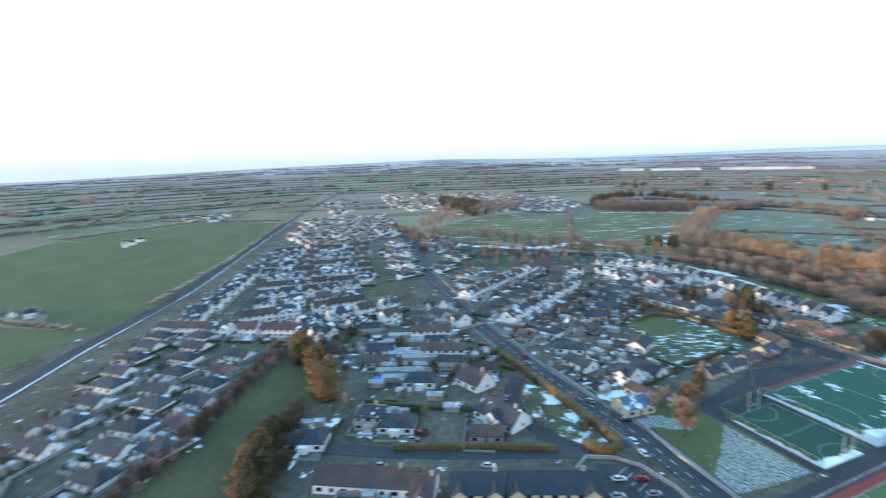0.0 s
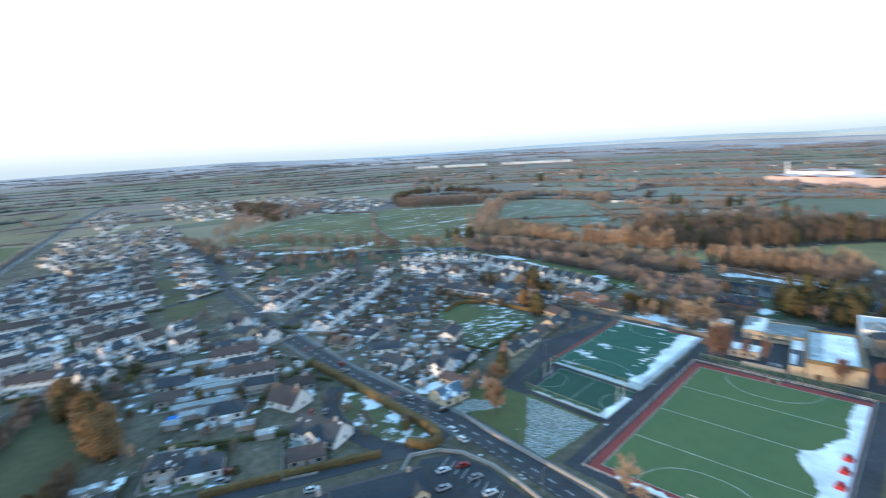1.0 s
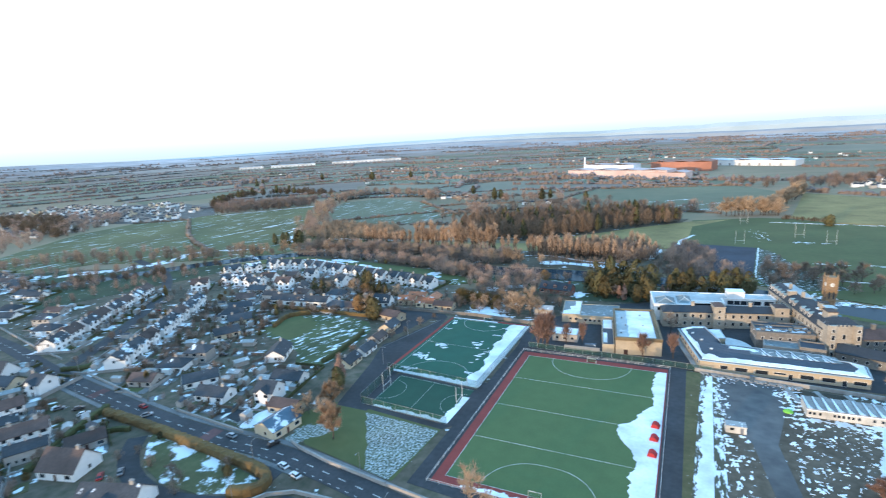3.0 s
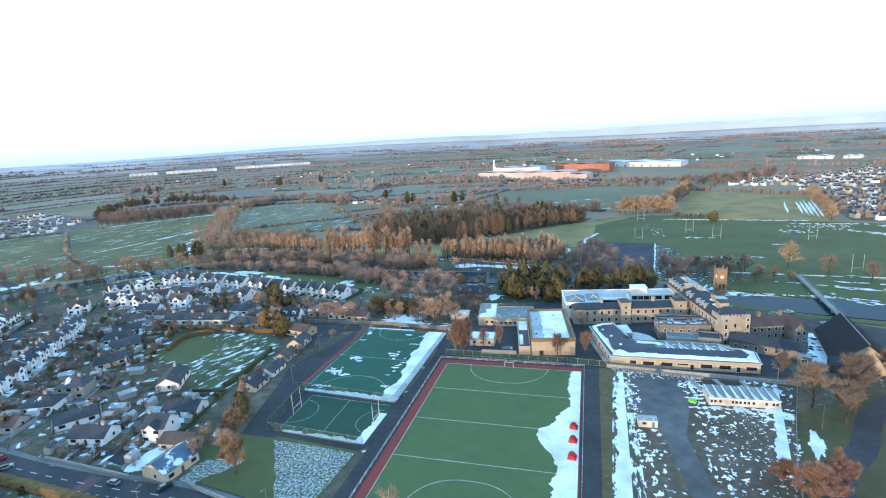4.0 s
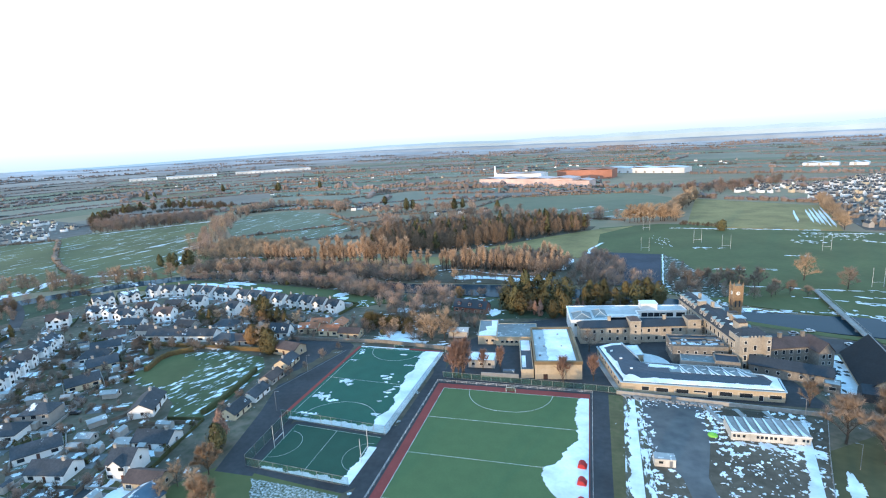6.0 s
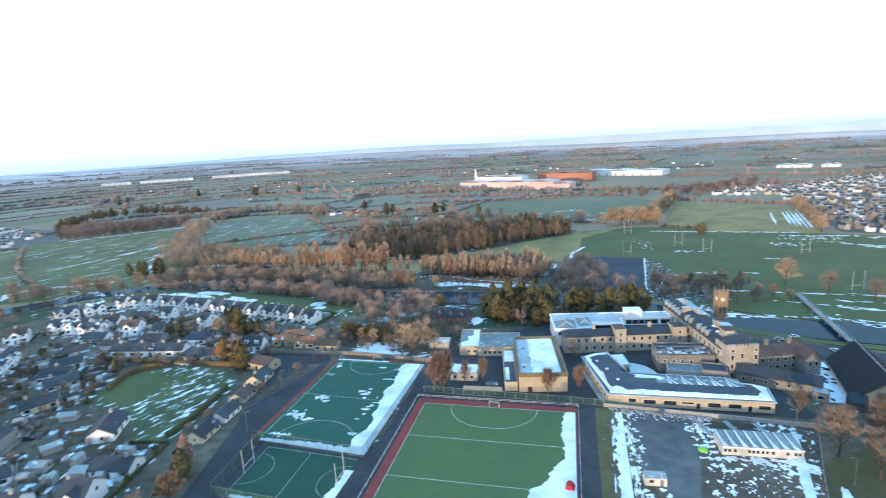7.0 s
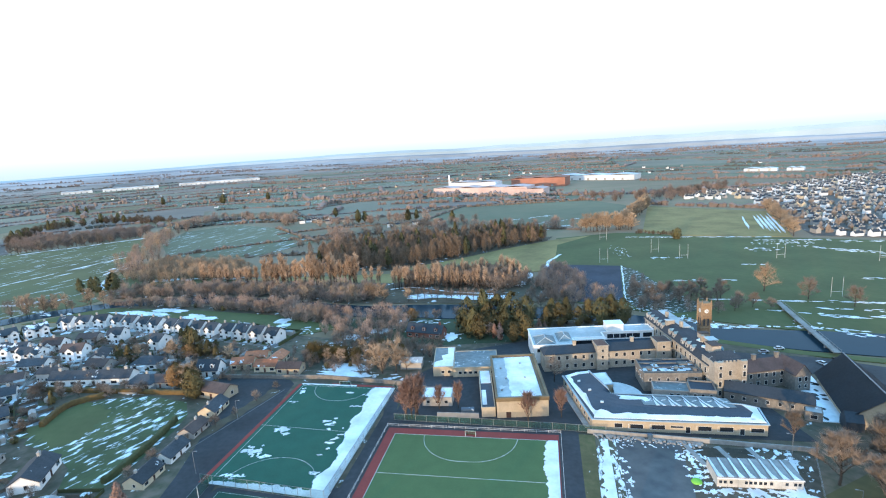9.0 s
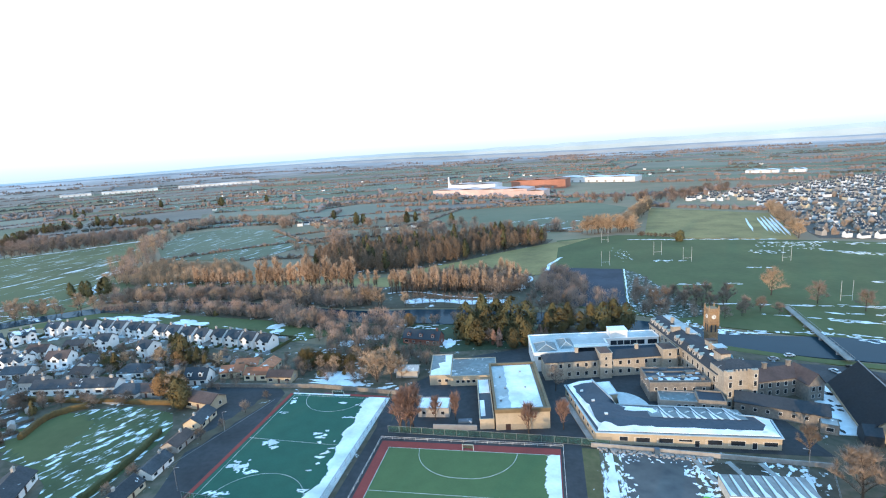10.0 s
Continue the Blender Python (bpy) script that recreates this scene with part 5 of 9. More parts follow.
for x, y, s, k in ((-97, 112, 1.15, "bigfold"), (-101, 115, 1.0, "bigfold"), (-106, 121, 1.35, "orange"), (-128, 156, 1.2, "bigfold"), (-138, 151, 1.25, "orange"), (-134, 160, 1.0, "bigfir"), (-162, 148, .8, "goldfir")):
    tree(k, x, y, s)
for k in range(12):
    tree("gorse", -66 + k * 2.6, 160 - k * .5 + TR.uniform(-2, 2), TR.uniform(.8, 1.2), "garden plants")
for x, y, s in ((50, 186, .8), (54, 188, .7), (60, 216, 1.2), (70, 222, 1.2), (80, 228, 1.3), (92, 235, 1.3), (66, 240, 1.3), (52, 232, 1.2), (46, 252, 1.3), (58, 262, 1.2), (44, 240, 1.1)):
    tree("brown", x, y, s)
for x, y, s in ((3.5, 102.5, 2.2), (5.5, 105, 2.1), (2.0, 101, 1.8), (4.6, 103.4, 1.9)):
    tree("upright", x, y, s)
for x, y, s in ((47.5, 104.0, 1.5), (59.5, 107.5, 1.35), (12.8, 110.5, 1.2), (20, 111.5, 1.2)):
    tree("upright", x, y, s)
for x, y, s in ((-14, 142, 1.7), (-24, 146, 1.3), (-30, 150, 1.0), (-24, 155, 1.1), (-44, 150, .8), (-52, 152, .8), (-36, 160, .9)):
    tree("orange", x, y, s)
tree("sparse", 57.5, 137, 1.35)
tree("sparse", 63, 151, 1.0)
tree("golden", -114, 122, 1.1)
tree("broad", -58.5, 22, 1.15)
tree("orange", -64, 15, .8)
tree("golden", -109, 128, 0.9)
for x, y, s in ((-57, 14, .9), (-63, 8, .8)):
    tree("orange", x, y, s)
tree("orange", 12.7, -9.5, 1.25)
tree("orange", 17.0, -9.8, 0.6)
tree("broad", -44.5, 4, 1.35)
tree("rust", -66, 38, 1.35)
tree("fir", -64, 33.5, 0.75)
for x, y, s in ((135, 76, 2.0), (147, 74, 2.1), (152, 84, 1.9), (141, 66, 1.8), (158, 70, 1.8), (165, 92, 1.7), (133, 99, 1.0), (156, 94, 1.3)):
    tree("fine", x, y, s)
for x, y, s in ((116, 22, 1.5), (122, 27, 1.4), (111, 30, 1.0)):
    tree("russet", x + 1, y, s)
for x, y, s, k in ((190, 272, 1.85, "orange"), (207, 254, 1.6, "brown"), (224, 240, 1.5, "brown"), (160, 256, 1.5, "brown"), (145, 262, 1.3, "brown"), (152, 268, 1.3, "grey"), (138, 258, 1.2, "brown"), (133, 268, 1.2, "grey"), (172, 240, 1.1, "grey"), (150, 228, 1.1, "grey"),
                   (160, 232, 1.0, "brown"), (180, 236, 1.0, "grey"), (240, 222, 1.1, "brown"), (110, 232, 1.0, "grey"), (118, 240, 1.0, "grey")):
    tree(k, x, y, s, "river bank trees")
BK = scatter([(104, 232), (112, 300), (126, 310), (140, 262), (152, 232), (128, 226)], 40, 91, 2.5)
merged("bank_scrub", "brushg", sized(BK, .4, .9), "grey bare scrub on the snowy bank", "scrub")
for x, y, s, k in ((118, 250, 1.5, "brown"), (126, 258, 1.4, "grey"), (134, 246, 1.5, "brown"), (142, 252, 1.4, "brown"), (148, 244, 1.3, "grey"), (156, 250, 1.3, "brown"), (112, 262, 1.3, "grey"), (122, 240, 1.2, "grey"), (164, 238, 1.2, "grey")):
    tree(k, x, y, s, "river bank trees")
tree("bush", 183, 458, 3.0)
merged("field_hedge", "brushd", sized(belt([(150, 494), (172, 484), (190, 476)], 2.5, 1.5), .4, .7), "low brown thicket between the playing fields", "scrub")
merged("estate_trees", "brushb", sized(belt([(150, 830), (200, 850), (262, 800), (300, 905), (420, 960)], 7, 16), 1.1, 2.0), "brown trees before the far estate", "wood")
merged("estate_trees", "brushg", sized(belt([(160, 800), (230, 850), (300, 880), (400, 985)], 9, 16), 1.1, 1.9), "grey trees before the far estate", "wood")
# gardens
GARD = [[(-250, 15), (-300, 110), (-180, 190), (-100, 165), (-105, 125), (-160, 110), (-120, 40), (-70, 30), (-80, 4), (-160, 6)],
        [(-300, -10), (-60, -16), (-95, -95), (-170, -105), (-230, -60)],
        [(-100, 122), (-60, 134), (-40, 140), (-30, 170), (-100, 165)]]
for j, poly in enumerate(GARD):
    for k, p in enumerate(scatter(poly, (62, 36, 12)[j], 50 + j, 6)):
        key = ("bush", "grey", "brown", "goldbush", "grey", "bush", "brown", "goldfir")[k % 8]
        tree(key, p[0], p[1], TR.uniform(.45, .75) if key in ("grey", "brown", "goldfir") else TR.uniform(.6, 1.1), "garden plants")
GS = scatter(GARD[0], 150, 71, 3) + scatter(GARD[1], 70, 72, 3) + scatter(GARD[2], 40, 73, 2.5)
TR.shuffle(GS)
merged("garden_scrub", "brushb", sized(GS[::2], .3, .65), "brown bare hedging and shrubs in the gardens", "shrubs")
merged("garden_scrub", "brushg", sized(GS[1::2], .3, .65), "grey bare hedging and shrubs in the gardens", "shrubs")
merged("garden_scrub", "brushg", sized(scatter([(-70, 142), (-62, 172), (-22, 180), (4, 176), (4, 152), (-20, 138)], 46, 132, 3), .5, .95), "grey-brown thicket behind the pitch", "shrubs")
merged("garden_scrub", "brushb", sized(scatter([(-72, 180), (-66, 222), (-30, 226), (-24, 204), (-26, 184), (-44, 178)], 46, 161, 3.4), .6, 1.15), "brown thicket beside the cottage lawn", "shrubs")
merged("garden_scrub", "brushg", sized(scatter([(-72, 172), (-60, 200), (-30, 226), (6, 226), (8, 218), (-26, 214), (-22, 178)], 40, 162, 3.0), .5, .95), "grey thicket beside the cottage lawn", "shrubs")
merged("garden_scrub", "gorse", sized(scatter([(-66, 150), (-60, 170), (-30, 172), (-10, 160), (-30, 148)], 22, 133, 3), .6, 1.0), "golden-green thicket behind the pitch", "shrubs")
merged("garden_scrub", "brushd", sized(scatter([(-250, -150), (-112, -186), (-140, -222), (-280, -176)], 60, 134, 5), .3, .55), "dark shrubs in the estate gardens", "shrubs")
for x, y, s, k in ((-130, 153, .9, "golden"), (-121, 157, .62, "bigfir"), (-113, 152, .6, "bigfold"), (-160, 152, .9, "orange"), (-172, 152, .55, "bigfir"), (-146, 160, .6, "bigfold"), (-104, 150, .9, "orange"), (-116, 126, .75, "bigfold"), (-20, 141, 1.3, "orange"), (-10, 146, 1.1, "orange")):
    tree(k, x, y, s)
merged("garden_scrub", "brushb", sized(scatter([(-240, 130), (-240, 176), (-160, 180), (-98, 166), (-98, 140), (-180, 132)], 70, 135, 4), .35, .7), "bare brown hedging behind the crescent", "shrubs")
FLAT = scatter([(-500, 100), (-335, 62), (-312, 120), (-292, 172), (-350, 172), (-440, 142)], 90, 136, 4)
merged("meadow_scrub", "brushd", sized(belt([(-440, 66), (-396, 94), (-366, 124), (-338, 160), (-308, 192)], 4.5, 6), .5, 1.1), "dark bare trees along the river by the town", "scrub")
merged("meadow_scrub", "brusho", sized(belt([(-420, 118), (-392, 146), (-366, 182), (-380, 220), (-330, 226)], 9, 6), .5, .95), "orange bare trees on the meadow bank", "scrub")
merged("meadow_scrub", "brushb", sized(FLAT[:50], .5, 1.1), "bare brown scrub on the rough ground by the river", "scrub")
merged("meadow_scrub", "brushg", sized(FLAT[50:], .5, 1.05), "bare grey scrub on the rough ground by the river", "scrub")
along("brown", (-640, 100), (-470, 80), 14, 1.3, 6, "roadside trees")
along("orange", (-560, 96), (-440, 70), 8, 1.0, 6, "roadside trees")
for k, p in enumerate(scatter([(-170, 102), (-190, 112), (-120, 116), (-118, 110), (-150, 108)], 14, 61, 3)):
    tree("grey", p[0], p[1], .8, "hedge trees")
along("goldfir", (-198, -108), (-140, -100), 9, 0.85, 3, "lane trees")
along("golden", (-200, -104), (-136, -98), 13, 1.2, 3, "lane trees")
along("golden", (-142, -102), (-128, -102), 4, 1.3, 3, "lane trees")
along("brown", (-215, -100), (-180, -84), 8, .8, 4, "lane trees")
LANE = belt([(-84, -180), (-104, -168), (-120, -156), (-146, -142), (-182, -122), (-206, -111)], 1.1, 1.6)
merged("lane_hedge", "brushd", sized(LANE[::2], .55, .85), "thick brown hedge along the lane green", "hedge")
merged("lane_hedge", "brushb", sized(LANE[1::2], .45, .75), "brown bare trees in the hedge along the lane green", "hedge")
merged("lane_hedge", "gorse", sized(belt([(-112, -128), (-98, -128), (-86, -134), (-74, -140)], 1.6, 3.0), .6, 1.1), "golden and dark thicket at the end of the lane green", "hedge")
merged("lane_hedge", "brusho", [(x + TR.uniform(-4, 4), y + TR.uniform(-3, 3), TR.uniform(.5, .8)) for x, y in [(-196 + k * 3.4, -107 + k * .35) for k in range(22)]], "orange-brown scrub beside the lane green", "hedge")
along("bigfold", (-114, -126), (-74, -138), 9, .8, 3, "lane trees")
along("golden", (-108, -130), (-76, -142), 6, .85, 3, "lane trees")
merged("lane_hedge", "brushd", sized(scatter([(-128, -112), (-122, -124), (-90, -138), (-80, -130), (-100, -118)], 34, 131, 2.4), .5, .9), "dark scrub at the end of the lane green", "hedge")
along("bush", (-225, -60), (-185, -90), 10, 1.4, 5, "lane trees")

# far hedgerows and scattered far woods
def hedgerows(name, lines, h, material, label, seed, tuft=5.0):
    rg_ = random.Random(seed)
    V, F = [], []
    for a, b in lines:
        A, B = Vector((*a, 0)), Vector((*b, 0))
        n = max(2, int((B - A).length / tuft))
        for i in range(n):
            if rg_.random() < 0.06:
                continue
            p = A.lerp(B, (i + rg_.uniform(-.3, .3)) / n)
            z0 = rise(p.x, p.y)
            r, hh = tuft * rg_.uniform(.55, .95), h * rg_.choice((.45, .6, .7, .8, 1.0, 1.3)) * rg_.uniform(.8, 1.2)
            j = len(V)
            w0 = rg_.uniform(0, 6)
            for k in range(5):
                w = w0 + k * 1.2566
                V.append((p.x + r * math.cos(w) * .8, p.y + r * math.sin(w) * .8, z0 - .4))
            for k in range(5):
                w = w0 + k * 1.2566 + .4
                q = rg_.uniform(.7, 1.2)
                V.append((p.x + r * q * math.cos(w), p.y + r * q * math.sin(w), z0 + hh * rg_.uniform(.45, .75)))
            V.append((p.x + rg_.uniform(-.3, .3) * r, p.y + rg_.uniform(-.3, .3) * r, z0 + hh))
            for k in range(5):
                k2 = (k + 1) % 5
                F += [(j + k, j + k2, j + 5 + k2, j + 5 + k), (j + 5 + k, j + 5 + k2, j + 10)]
    tagged(raw_ob(name, V, F, [material]), label, "hedgerow", kind="stuff")
rg = random.Random(21)
L1, L2, L3, L4 = [], [], [], []
for a, b, big in HEDGES:
    (L4 if big else rg.choice((L1, L1, L1, L2, L2, L3))).append((a, b))
for k in range(230):
    r, w, ln = rg.uniform(3300, 4600), radians(rg.uniform(42, 205)), rg.uniform(.02, .10)
    q = [far_point(r / 1.03, w + ln * i / 4) for i in range(5)]
    (L4, L4, L3, L2)[k % 4].extend(zip(q, q[1:]))
# these far belts carry haze in their colour, so they stand out less
hedgerows("hedgerow", L1, 3.4, "far_scrub_hazed", "brown bare hedgerows between far fields", 1, 4.6)
hedgerows("hedgerow", L2, 7.0, "far_scrub_hazed", "grey-brown hedgerow trees between far fields", 2, 8.5)
hedgerows("hedgerow", L3, 6.5, "far_pine_hazed", "dark evergreen shelter belts in the distance", 3, 8.5)
hedgerows("hedgerow", L4, 10.0, "far_scrub_hazed", "tall brown tree belts in the distance", 4, 9.0)
NEAR = [((-608, 400), (-496, 309)), ((-496, 309), (-432, 267)), ((-432, 267), (-372, 236)), ((-360, 425), (-297, 484)), ((-297, 484), (-215, 545)), ((-255, 415), (-170, 425)), ((-230, 505), (-120, 560)), ((-333, 625), (-215, 498)), ((-118, 628), (-83, 797)),
        ((-83, 797), (132, 832)), ((-160, 724), (-100, 800)), ((-291, 667), (-160, 724)), ((-416, 843), (-291, 667)), ((-416, 843), (-326, 979)), ((-326, 979), (-176, 976)), ((-240, 600), (-110, 640)), ((-20, 570), (100, 530)), ((-200, 640), (-300, 560)), ((-690, 372), (-626, 412))]
hedgerows("hedgerow", NEAR, 3.8, "twig_mid", "brown hedgerow round a meadow", 5, 4.0)
hedgerows("hedgerow", [((-505, -122), (-810, -30)), ((-800, -330), (-930, -140)), ((-930, -140), (-830, -20)), ((-345, -184), (-505, -122)), ((-950, -100), (-1400, 20)), ((-1000, -300), (-1500, -260)), ((-296, -218), (-420, -345)), ((-850, -60), (-1000, -260))], 3.0, "twig_grey", "dark hedgerow along the crop fields", 6, 4.0)
# trees by the factory, with the same haze in their colour
hedgerows("hedgerow", [((60, 950), (420, 840)), ((200, 745), (360, 640)), ((-260, 900), (100, 880)), ((230, 900), (520, 980)), ((-200, 1020), (200, 900)), ((280, 1200), (760, 1050)), ((-400, 1000), (100, 1040))], 8.0, "far_scrub_hazed", "brown trees before the far factory", 7, 6.0)


def hedge(name, pts, w, h, material, label):
    """A clipped hedge with a lumpy surface and leafy edges."""
    rg_ = random.Random(len(pts) * 31 + int(abs(pts[0][0])))
    line = smooth_line(pts, 1.5)
    V, F = [], []
    prof = [(-.5, 0), (-.56, .4), (-.48, .85), (-.25, 1.0), (.25, 1.0), (.48, .85), (.56, .4), (.5, 0)]
    for i, p in enumerate(line):
        a, b = Vector(line[max(i - 1, 0)]), Vector(line[min(i + 1, len(line) - 1)])
        d = (b - a).normalized()
        s = Vector((-d.y, d.x))
        for u, v in prof:
            k = 1 + rg_.uniform(-.16, .16)
            V.append((p[0] + s.x * u * w * k, p[1] + s.y * u * w * k, v * h * (1 + rg_.uniform(-.1, .1)) if v else -.1))
    m = len(prof)
    for i in range(len(line) - 1):
        for k in range(m - 1):
            a = i * m + k
            F.append((a, a + m, a + m + 1, a + 1))
    F += [tuple(range(m)), tuple(range(len(V) - m, len(V)))[::-1]]
    n0 = len(line)
    for _ in range(int(n0 * 14)):
        i = rg_.randrange(n0 - 1)
        base_v = Vector(V[i * m + rg_.randrange(1, m - 1)]).lerp(Vector(V[(i + 1) * m + rg_.randrange(1, m - 1)]), rg_.random())
        s = Vector((rg_.gauss(0, 1), rg_.gauss(0, 1), rg_.gauss(0.4, 1))).normalized() * 0.3
        u = s.orthogonal().normalized() * .16
        j = len(V)
        V += [tuple(base_v + u), tuple(base_v - u), tuple(base_v + s)]
        F.append((j, j + 1, j + 2))
    return tagged(raw_ob(name, V, F, [material]), label, "hedge", "hedges")
hedge("hedge", [(-141, -13.6), (-118, -14.2), (-86, -16.6), (-62, -18.5), (-52, -20.5), (-48.5, -24), (-50, -28), (-56, -31)], 3.0, 2.9, "hedge_gold", "clipped golden beech hedge along the road")
hedge("hedge", [(-58, -41), (-72, -66), (-84, -90)], 2.0, 2.2, "hedge_gold", "clipped golden hedge beside the lane")
hedge("hedge", [(-146, -10), (-139, -28), (-128, -48)], 2.0, 2.2, "hedge_green", "clipped green hedge between gardens")
hedge("hedge", [(-120, -18), (-127, -22), (-134, -38)], 1.4, 1.8, "hedge_green", "clipped green hedge between gardens")
hedge("hedge", [(-184, 113.5), (-150, 114), (-104, 115)], 1.6, 2.0, "hedge_gold", "brown hedge behind the paddock")
hedge("hedge", [(-206, 5.5), (-198, 10), (-196, 16)], 2.2, 2.0, "hedge_green", "green hedge at a road corner")
hedge("hedge", [(-95, -53), (-112, -78), (-120, -86)], 1.4, 1.8, "hedge_green", "green hedge between gardens")
hedge("hedge", [(-146, 84), (-150, 100), (-141, 110)], 1.8, 2.4, "hedge_gold", "brown hedge round the paddock")

# ---- houses ----
def window_mesh(w, h, name="window"):
    """A window in one piece: frame, recessed pane and sill edge."""
    bm = bmesh.new()
    f, d = .09, .05
    W2, H2 = w / 2 + f, h / 2 + f
    o = [bm.verts.new((x, -.07, z)) for x, z in ((-W2, -H2), (W2, -H2), (W2, H2), (-W2, H2))]
    k = [bm.verts.new((x, .05, z)) for x, z in ((-W2, -H2), (W2, -H2), (W2, H2), (-W2, H2))]
    i = [bm.verts.new((x, -.07, z)) for x, z in ((-w / 2, -h / 2), (w / 2, -h / 2), (w / 2, h / 2), (-w / 2, h / 2))]
    g_ = [bm.verts.new((x, -.07 + d, z)) for x, z in ((-w / 2, -h / 2), (w / 2, -h / 2), (w / 2, h / 2), (-w / 2, h / 2))]
    for q in range(4):
        r = (q + 1) % 4
        bm.faces.new((o[q], o[r], i[r], i[q]))
        bm.faces.new((i[q], i[r], g_[r], g_[q]))
        bm.faces.new((k[q], k[r], o[r], o[q]))
    bm.faces.new(k[::-1])
    bm.faces.new(g_).material_index = 1
    bmesh.ops.recalc_face_normals(bm, faces=bm.faces)
    me = bpy.data.meshes.new(name)
    bm.to_mesh(me)
    bm.free()
    me.materials.append(M["paint_white"])
    me.materials.append(M["glass"])
    return me
WIN = {k: window_mesh(*k) for k in ((1.3, 1.2), (1.0, 1.2), (2.0, 1.3), (2.6, 1.5), (0.9, 1.6), (3.6, 1.3), (1.1, 2.0), (4.8, 1.6), (4.4, .7), (1.4, 2.2), (4.2, 1.4), (1.2, 1.7), (1.3, 2.2))}
def window(parent, key, x, y, z, rz=0, name="window"):
    o = new(name, WIN[key])
    o.parent = parent
    o.matrix_basis = pose(x, y, z, 0, 0, rz)
    return o


def gable_roof(bm, L, W, z0, z1, over=0.35, th=0.22, y0=0.0, hip=0.0):
    """Two slopes with thickness; hip: how far the ridge stops short of the ends."""
    x, w = L / 2 + over, W / 2 + over
    drop = (z1 - z0) * over / (W / 2)
    e, r = z0 - drop, z1
    lo = [(-x, y0 - w, e), (x, y0 - w, e), (x, y0 + w, e), (-x, y0 + w, e), (-x + hip, y0, r), (x - hip, y0, r)]
    a = [bm.verts.new(p) for p in lo]
    b = [bm.verts.new((p[0], p[1], p[2] + th)) for p in lo]
    for v, flip in ((b, False), (a, True)):
        for q in ((0, 1, 5, 4), (2, 3, 4, 5), (1, 2, 5), (3, 0, 4)):
            if hip or len(q) == 4:
                f_ = [v[i] for i in q]
                bm.faces.new(f_[::-1] if flip else f_)
    for i, j in ((0, 1), (2, 3)):
        bm.faces.new((a[i], a[j], b[j], b[i]))
    if hip:
        for i, j in ((1, 2), (3, 0)):
            bm.faces.new((a[i], a[j], b[j], b[i]))
    else:
        for i, k, j in ((1, 5, 2), (3, 4, 0)):
            bm.faces.new((a[i], a[k], b[k], b[i]))
            bm.faces.new((a[k], a[j], b[j], b[k]))


